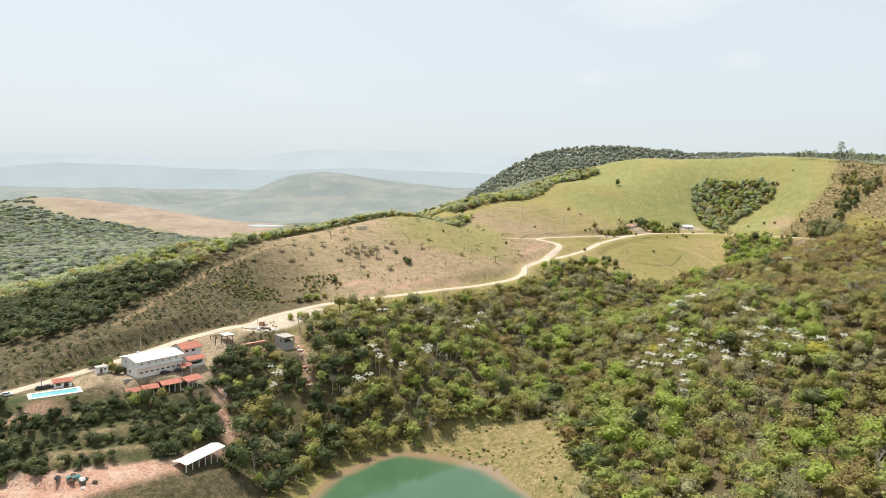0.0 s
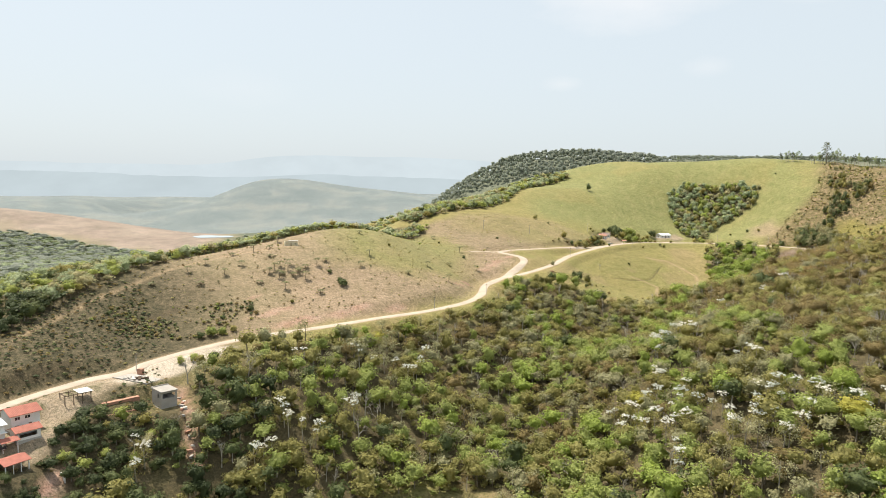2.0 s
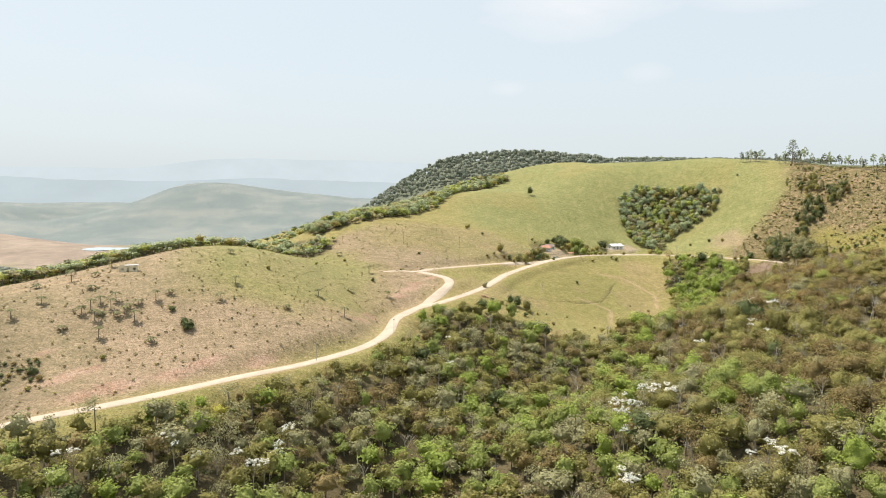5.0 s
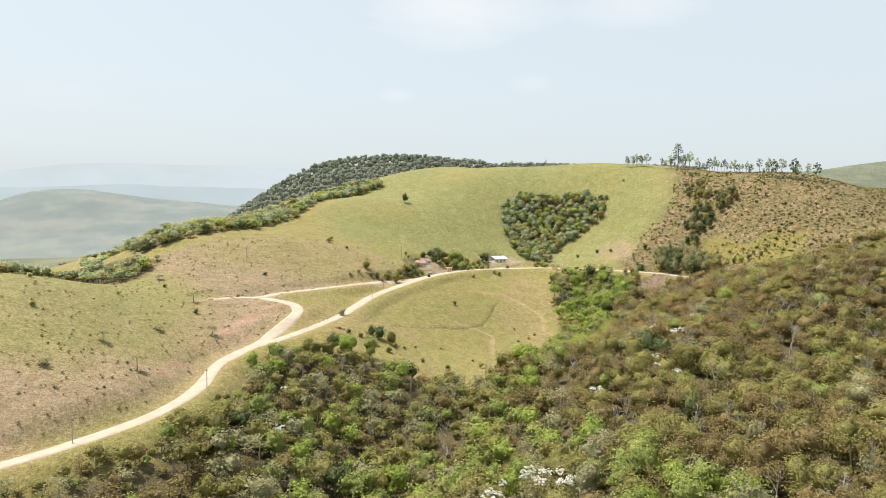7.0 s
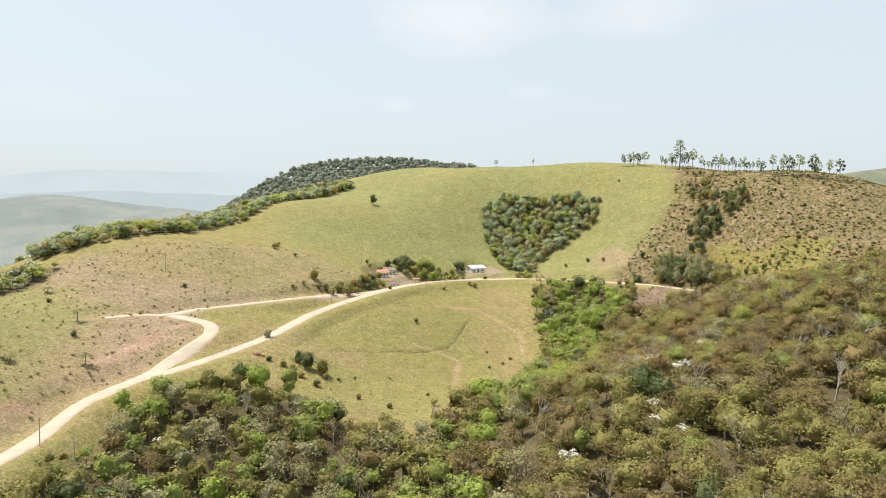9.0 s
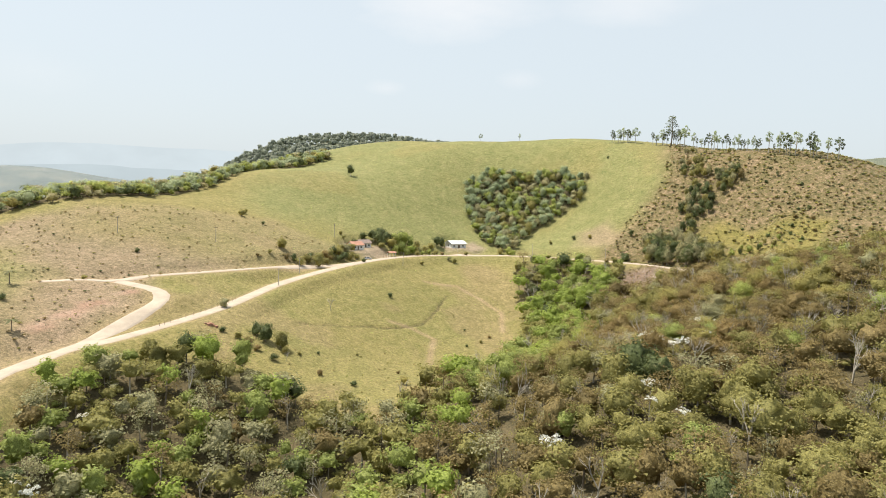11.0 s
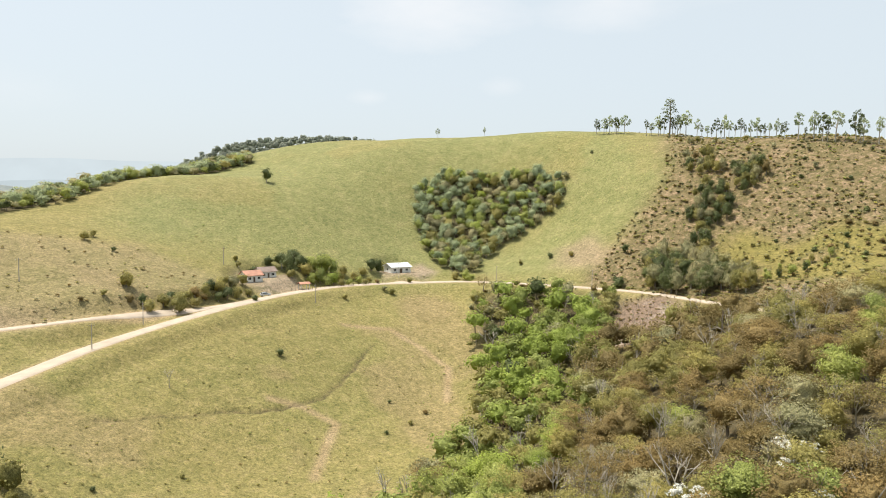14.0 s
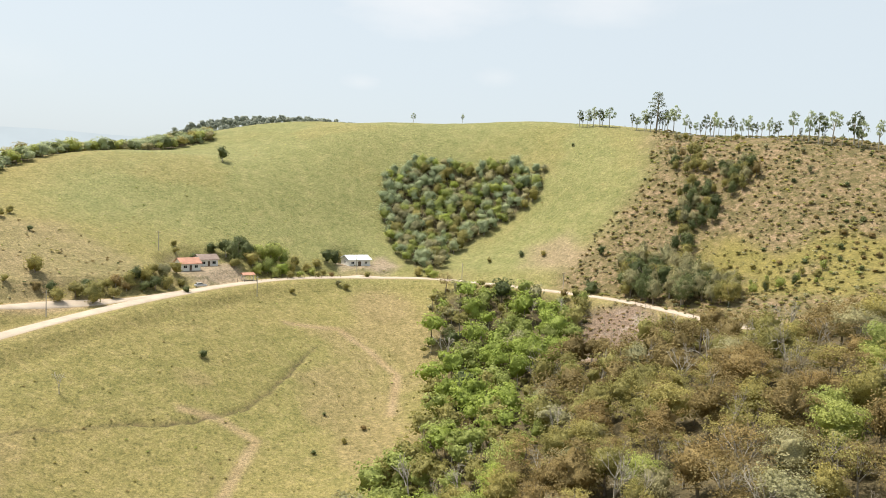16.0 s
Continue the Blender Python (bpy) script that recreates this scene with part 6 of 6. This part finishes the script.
red = house("red_roofed_house", -110.5, 289.5, 51, 8.5, 8, 5.6, "white two-storey house with a red tiled roof", sides={"front": [(1, 3.6, 1.6, 1.1), (4, 3.6, 1.6, 1.1), (1, 0.9, 1.2, 1.0), (5, 0, 1.0, 2.1, "door")], "right": [(1.5, 3.6, 1.4, 1.1), (5, 3.6, 1.4, 1.1)]})
gable_roof(red, 8.5, 8, 5.6, 1.5, ROOF_RED, 0.7, "red clay tile roof")
annex = house("tiled_annex", -105, 282.2, 51, 7, 5, 3.0, "white annex with a red tiled roof and dark veranda", sides={"front": [(0.8, 0.8, 5.2, 1.4, "open")], "right": [(1.4, 0.9, 1.4, 1.0)]})
gable_roof(annex, 7, 5, 3.0, 1.0, ROOF_RED, 0.6, "red clay tile roof")
for x, y, w, d, h, turn in ((-118, 253.5, 5, 4.5, 2.3, 40), (-113, 257, 5.5, 5, 2.4, 40), (-107.2, 261.8, 7.2, 5.5, 2.6, 44), (-101.5, 268.5, 7, 6.5, 3.0, 58)):
    open_shed("tiled_pavilion", x, y, turn, w, d, h, ROOF_RED, "open pavilion with a red tiled roof and white posts", 1.1, group="tiled pavilions")
open_shed("car_port", -106.5, 275.5, 51, 4.5, 4, 2.4, ROOF_RED, "small car port with a red tiled roof", 0.7, posts=2)
kiosk = house("pool_hut", -144.5, 253, 35, 6, 3.6, 2.4, "small white pool hut with a red tiled roof", sides={"front": [(0.6, 0.8, 1.8, 1.2, "open"), (3.2, 0, 1.8, 2.0, "open")]}, category="hut")
gable_roof(kiosk, 6, 3.6, 2.4, 0.9, ROOF_RED, 0.5, "red clay tile roof")
shed = house("white_shed", -134, 262, 40, 4.2, 3, 2.3, "small white walled shed beside the yard", sides={"front": [(1.2, 0, 0.9, 1.9, "door"), (2.6, 1.0, 0.8, 0.8)]}, category="shed")
part("flat_roof", boxes_mesh("flat_roof", (-2.3, -1.7, 2.3, 2.3, 1.7, 2.46)), GREY_WALL, shed)
open_shed("long_shed", -83.6, 228.5, 66, 18, 5.5, 2.6, ROOF_PALE, "long open shed with a pale metal roof", 0.7, posts=7)

# timber frame beside the road, half of it roofed
fz = ground_at(-100.5, 305)
frame_shelter = thing("timber_frame", pose(-100.5, 305, fz, 0, 0, 45), "open dark timber frame shelter, half roofed in pale sheet", "shelter")
for a in (-4.2, -1.4, 1.4, 4.2):
    for q in (-2.4, 2.4):
        part("post", boxes_mesh("post", (a - 0.12, q - 0.12, -1.2, a + 0.12, q + 0.12, 2.6)), WOOD_DARK, frame_shelter)
    part("rafter", boxes_mesh("rafter", (a - 0.1, -2.9, 2.804, a + 0.1, 2.9, 3.0)), WOOD_DARK, frame_shelter)
for q in (-2.4, 2.4):
    part("beam", boxes_mesh("beam", (-4.7, q - 0.1, 2.6, 4.7, q + 0.1, 2.8)), WOOD_DARK, frame_shelter)

part("roof_sheet", boxes_mesh("roof_sheet", (0.2, -3.0, 3.004, 4.9, 3.0, 3.1)), DECK, frame_shelter, "pale sheet over one half of the frame")

# heap of scrap and tarpaulins at the edge of the red yard
TARP = plain("teal_tarpaulin", (0.16, 0.34, 0.31), 0.6, 1.5, 0.3)
rng = np.random.default_rng(91)
for k in range(16):
    jx, jy = -114.5 + rng.normal(0, 3.0), 205.6 + rng.normal(0, 0.9)
    size = rng.uniform(0.5, 1.1)
    v, f = crown_body([(rng.normal(0, 0.35, 3), rng.uniform(0.6, 1.0)) for _ in range(5)], 9, 6)
    o = tagged(new("scrap_bundle", mesh_from("scrap_bundle", v * np.array([size * 1.3, size, size * 0.8]), f, [(TARP, PAINT_SCRAP, WHITE_WALL, WOOD_DARK)[k % 4]])), ("crumpled teal tarpaulin bundle on red earth", "dark scrap bundle lying on red earth", "white sack of rubble on red earth", "brown scrap timber bundle on red earth")[k % 4], "scrap", "yard scrap")
    o.matrix_basis = pose(jx, jy, ground_at(jx, jy) + 0.2 * size, 0, 0, k * 50)

# swimming pool
pz = max(ground_at(-148, 240), ground_at(-134, 250)) + 0.1
pool = thing("swimming_pool", pose(-142.6, 244.6, pz, 0, 0, 36) @ Matrix.Diagonal((0.83, 0.95, 1, 1)), "long turquoise swimming pool with a pale deck", "pool")
part("deck", boxes_mesh("deck", (-10.5, -4, -3, 10.5, -2.6, 0.12), (-10.5, 2.6, -3, 10.5, 4, 0.12), (-10.5, -2.6, -3, -9, 2.6, 0.12), (9, -2.6, -3, 10.5, 2.6, 0.12)), DECK, pool)
part("basin", boxes_mesh("basin", (-9, -2.6, -2, 9, 2.6, -0.35)), DECK, pool)
part("pool_water", boxes_mesh("pool_water", (-8.99, -2.59, -0.34, 8.99, 2.59, -0.06)), POOL_TILE, pool, "clear turquoise water")

# the unfinished concrete building by the road, its yard and walls
CONCRETE = plain("pale_concrete", (0.38, 0.35, 0.31), 0.9, 0.7, 0.25)
site = house("unfinished_building", -74.6, 317.4, 44, 6, 7.5, 6.0, "unfinished pale concrete building with an open loggia", wall=CONCRETE, sides={
    "front": [(0.7, 3.5, 4.6, 1.8, "open")], "right": [(0.8, 3.5, 3.0, 1.8, "open")], "left": [(4.6, 3.6, 1.4, 1.4, "open")]}, category="building", z=-34.1)
part("roof_slab", boxes_mesh("roof_slab", (-3.3, -4.2, 6.0, 3.3, 4.1, 6.25)), CONCRETE, site, "pale concrete roof slab")
part("mid_slab", boxes_mesh("mid_slab", (-2.79, -3.54, 3.1, 2.79, 3.54, 3.3)), CONCRETE, site)
part("parapet", boxes_mesh("parapet", (-3.3, 3.85, 6.254, 3.3, 4.1, 6.6), (-3.3, -4.2, 6.254, -3.1, 3.84, 6.5)), CONCRETE, site)


def low_wall(name, x0, y0, x1, y1, tall, thick, mat, label):
    turn = math.degrees(math.atan2(y1 - y0, x1 - x0))
    length = math.hypot(x1 - x0, y1 - y0)
    z = min(ground_at(x0, y0), ground_at(x1, y1))
    w = tagged(new(name, boxes_mesh(name, (0, -thick / 2, -1.0, length, thick / 2, tall), (-0.05, -thick / 2 - 0.05, tall + 0.004, length + 0.05, thick / 2 + 0.05, tall + 0.1))), label, "wall", "yard walls")
    w.data.materials.append(mat)
    w.matrix_basis = pose(x0, y0, z, 0, 0, turn)
    return w


low_wall("brick_footing", -92, 306, -83, 315, 1.6, 1.8, BRICK_RED, "raw red brick footing of an unbuilt house")
low_wall("brick_footing", -89, 303, -80, 311, 0.9, 2.4, BRICK_RED, "low red brick footing above the slope")
low_wall("yard_wall", -124, 259, -112, 270, 1.0, 0.3, GREY_WALL, "grey garden wall below the hall")
low_wall("yard_wall", -95, 279, -88, 272, 2.2, 0.25, WHITE_WALL, "white yard wall stepping down the slope")
low_wall("yard_wall", -112, 250, -118, 245, 0.8, 0.3, GREY_WALL, "grey garden wall on the terrace")
low_wall("stair_wall", -88, 266, -83, 252, 0.9, 0.8, GREY_WALL, "pale rubble stair wall down the slope")
slab = thing("concrete_yard", pose(-89, 329, -27.5, 0, 0, -27), "pale concrete yard beside the dirt road", "yard")
part("slab", boxes_mesh("slab", (-9, -3.6, -2.2, 9, 3.6, 0.05)), CONCRETE, slab)
part("kerb", boxes_mesh("kerb", (-9, -3.9, -2.2, 9, -3.604, 0.3)), CONCRETE, slab)
low_wall("brick_block", -91, 335, -89, 334.4, 2.2, 1.6, BRICK_RED, "raw red brick block beside the concrete yard")
rng = np.random.default_rng(71)
for k in range(22):
    rx, ry = -88.5 + rng.normal(0, 2.6), 328.6 + rng.normal(0, 1.3)
    s = rng.uniform(0.35, 0.9)
    v, f = box(-s, -s * 0.6, -0.2, s, s * 0.6, s * 0.8)
    v = v * (1 + rng.normal(0, 0.15, v.shape))
    o = tagged(new("rubble_block", mesh_from("rubble_block", v, f, [(GREY_WALL, DECK, CONCRETE, WOOD_DARK)[k % 4]])), "broken block of building rubble in the yard", "rubble", "yard rubble")
    o.matrix_basis = pose(rx, ry, max(ground_at(rx, ry), slab.location.z + 0.05) + 0.1, 0, 0, k * 37)

# houses by the junction
ha = house("junction_house", 188.7, 691, 24, 7, 6.5, 2.9, "white house with a faded red tiled roof", sides={"front": [(0.7, 0.9, 1.3, 1.1), (2.9, 0, 0.9, 2.1, "door"), (4.8, 0.9, 1.3, 1.1)], "right": [(2, 0.9, 1.4, 1.1)]})
gable_roof(ha, 7, 6.5, 2.9, 1.6, ROOF_FADED, 0.6, "faded red clay tile roof")
hb = house("junction_house", 195.2, 702.5, 20, 7, 6.5, 3.0, "white house with a weathered grey tiled roof", sides={"front": [(0.8, 0.9, 1.3, 1.1), (3.0, 0, 0.9, 2.1, "door"), (4.8, 0.9, 1.4, 1.1)], "left": [(2, 0.9, 1.4, 1.1)]})
gable_roof(hb, 7, 6.5, 3.0, 1.5, ROOF_OLD, 0.6, "weathered tile roof")
hc = house("white_house", 260, 727, 14, 10.5, 8.5, 3.2, "white house with a pale sheet roof", sides={"front": [(1.0, 1.0, 1.4, 1.1), (4.3, 0, 1.6, 2.2, "door"), (7.6, 1.0, 1.4, 1.1)], "right": [(1.5, 1.0, 1.3, 1.1), (5.5, 1.0, 1.3, 1.1)], "left": [(3, 1.0, 1.4, 1.1)]})
gable_roof(hc, 10.5, 8.5, 3.2, 1.5, ROOF_PALE, 0.7, "pale sheet roof")
open_shed("bus_shelter", 210.5, 694, 18, 4.2, 3, 2.3, ROOF_FADED, "small roadside shelter with a red tiled roof", 0.7, posts=2)
hut = house("hill_hut", -60, 492, 15, 8, 4.5, 2.9, "small unfinished cream hut on the hill top", wall=CREAM, sides={"front": [(1, 0.9, 1.1, 1.1, "open"), (3.4, 0, 1.0, 2.0, "open"), (6, 0.9, 1.1, 1.1, "open")], "right": [(1.4, 0.9, 1.2, 1.1, "open")]}, category="hut")
part("flat_roof", boxes_mesh("flat_roof", (-1.5, -2.5, 2.9, 4.3, 2.5, 3.05)), GREY_WALL, hut)

# ---------- vehicles ----------
RUBBER = plain("rubber", (0.03, 0.03, 0.03), 0.85, 4, 0.2)
STEEL = plain("dull_steel", (0.5, 0.5, 0.5), 0.4, 4, 0.15, 0.9)


def profile_mesh(name, line, half, inset=0.0):
    """A side outline (x, z) drawn out to both sides; inset narrows the top half."""
    top = max(p[1] for p in line)
    low = min(p[1] for p in line)
    verts = []
    for sign in (-1, 1):
        for x, z in line:
            verts.append((x, sign * (half - inset * (z - low) / (top - low)), z))
    bm = bmesh.new()
    vs = [bm.verts.new(v) for v in verts]
    k = len(line)
    bm.faces.new(vs[:k])
    bm.faces.new(vs[k:][::-1])
    for i in range(k):
        j = (i + 1) % k
        bm.faces.new((vs[j], vs[i], vs[k + i], vs[k + j]))
    bmesh.ops.recalc_face_normals(bm, faces=bm.faces)
    bmesh.ops.bevel(bm, geom=list(bm.edges), offset=0.05, segments=2, affect='EDGES')
    me = bpy.data.meshes.new(name)
    bm.to_mesh(me)
    bm.free()
    return me


def car(x, y, turn, paint, label, lift=0.0):
    c = thing("car", pose(x, y, ground_at(x, y) + lift, 0, 0, turn), label, "car", "parked cars")
    part("body", profile_mesh("body", [(-2.05, 0.35), (2.05, 0.35), (2.1, 0.7), (1.9, 0.88), (0.95, 0.95), (-1.95, 0.98), (-2.1, 0.75)], 0.85, 0.05), paint, c)
    cabin = part("cabin", profile_mesh("cabin", [(-1.75, 0.94), (1.05, 0.94), (0.35, 1.46), (-1.25, 1.48)], 0.78, 0.14), paint, c)
    part("windscreen", mesh_from("windscreen", [(1.06, -0.66, 0.98), (1.06, 0.66, 0.98), (0.42, 0.58, 1.42), (0.42, -0.58, 1.42)], [(0, 1, 2, 3)]), GLASS, cabin)
    part("rear_window", mesh_from("rear_window", [(-1.77, 0.66, 0.99), (-1.77, -0.66, 0.99), (-1.33, -0.58, 1.42), (-1.33, 0.58, 1.42)], [(0, 1, 2, 3)]), GLASS, cabin)
    for s in (-1, 1):
        part("side_window", mesh_from("side_window", [(-1.5, s * 0.785, 1.0), (0.8, s * 0.785, 1.0), (0.3, s * 0.675, 1.4), (-1.15, s * 0.675, 1.4)], [(0, 1, 2, 3)]), GLASS, cabin)
        part("headlight", boxes_mesh("headlight", (2.02, s * 0.6 - 0.14, 0.62, 2.11, s * 0.6 + 0.14, 0.76)), STEEL, c)
        for a in (-1.3, 1.3):
            w = part("wheel", mesh_from("wheel", *tube([(a, s * 0.68, 0.32), (a, s * 0.88, 0.32)], [0.32, 0.32], 12)), RUBBER, c)
            part("rim", mesh_from("rim", *tube([(a, s * 0.882, 0.32), (a, s * 0.9, 0.32)], [0.19, 0.02], 10)), STEEL, w)
    return c


PAINT_WHITE = plain("white_car_paint", (0.75, 0.75, 0.74), 0.3, 1, 0.05)
PAINT_DARK = plain("dark_car_paint", (0.03, 0.03, 0.035), 0.3, 1, 0.1)
PAINT_SILVER = plain("silver_car_paint", (0.45, 0.46, 0.47), 0.3, 1, 0.05)
car(193.5, 677.5, 20, PAINT_SILVER, "silver car parked at the junction", 0.12)
car(-111.5, 268.5, 60, PAINT_DARK, "dark car parked below the hall")
car(-107.5, 272.5, 30, PAINT_DARK, "dark car parked beside the car port")
car(-150, 248.5, 40, PAINT_DARK, "dark car parked behind the pool")
car(-148.2, 250.2, 40, PAINT_DARK, "dark car parked behind the pool")
car(-158.5, 241.5, 35, PAINT_WHITE, "white car parked at the roadside")

rng = np.random.default_rng(72)
for k in range(14):
    q = k / 13
    rx, ry = -70 + 12 * q + rng.normal(0, 0.9), 322 - 26 * q + rng.normal(0, 0.9)
    size = rng.uniform(0.4, 0.9)
    v, f = box(-size * 1.4, -size * 0.7, -0.3, size * 1.4, size * 0.7, size * 0.6)
    o = tagged(new("path_block", mesh_from("path_block", v * (1 + rng.normal(0, 0.12, v.shape)), f, [(CONCRETE, DECK, BRICK_RED)[k % 3]])), "broken masonry block beside the red path", "rubble", "path rubble")
    o.matrix_basis = pose(rx, ry, ground_at(rx, ry) + 0.1, 0, 0, k * 53)

# ---------- poles and fences ----------
POLE = plain("pole_concrete", (0.42, 0.39, 0.34), 0.9, 2, 0.2)
WIRE = plain("wire", (0.12, 0.12, 0.12), 0.6, 2, 0.1)


def power_pole(x, y, turn, tall=8.0):
    p = thing("power_pole", pose(x, y, ground_at(x, y), 0, 0, turn), "slim pale roadside power pole with crossarm", "pole", "power poles")
    part("post", mesh_from("post", *tube([(0, 0, -0.5), (0, 0, tall)], [0.16, 0.1], 8)), POLE, p)
    part("crossarm", boxes_mesh("crossarm", (-0.9, -0.06, tall - 0.7, 0.9, 0.06, tall - 0.55)), WOOD_DARK, p)
    for a in (-0.8, 0, 0.8):
        part("insulator", mesh_from("insulator", *tube([(a, 0, tall - 0.55), (a, 0, tall - 0.35)], [0.05, 0.03], 6)), WHITE_WALL, p)
    return p


for k, (x, y) in enumerate([(142, 612), (153, 636), (258, 716), (302, 700), (61, 484), (28, 441), (115, 651), (74, 640), (213, 676), (-93, 338), (-131, 290), (330, 660), (-152, 252), (178, 700)]):
    power_pole(x, y, k * 30, 7.5)


def fence(points, gap, label):
    line = curve_through([(a, c, 0) for a, c in points], gap)
    f = thing("fence", pose(line[0].x, line[0].y, ground_at(line[0].x, line[0].y)), label, "fence", "pasture fences")
    o = f.location
    tops = []
    for p in line:
        z = ground_at(p.x, p.y)
        part("post", shared_mesh("fence_post", tube([(0, 0, -0.3), (0, 0, 1.35)], [0.08, 0.07], 5), WOOD_DARK, 0), None, f, at=pose(p.x - o.x, p.y - o.y, z - o.z))
        tops.append((p.x - o.x, p.y - o.y, z - o.z))
    for h in (0.6, 1.1):
        part("wire", mesh_from("wire", *tube([(a, c, q + h) for a, c, q in tops], [0.012] * len(tops), 3)), WIRE, f)


rng = np.random.default_rng(73)
for k in range(9):
    hx0, hy0 = 115.6 + rng.normal(0, 1.0), 551.6 + rng.normal(0, 0.7)
    size = rng.uniform(0.35, 0.7)
    v, f = box(-size, -size * 0.6, -0.2, size, size * 0.6, size * 0.7)
    o = tagged(new("clay_block", mesh_from("clay_block", v * (1 + rng.normal(0, 0.1, v.shape)), f, [BRICK_RED])), "orange clay block in a heap by the road", "rubble", "clay heap")
    o.matrix_basis = pose(hx0, hy0, ground_at(hx0, hy0) + 0.1, 0, 0, k * 41)
fence([(205, 690), (212, 690), (222, 697), (236, 704), (250, 710)], 2.6, "weathered post fence in front of the gardens")
fence([(100, 551), (112, 566), (124, 584)], 3.0, "low dark post fence beside the road")
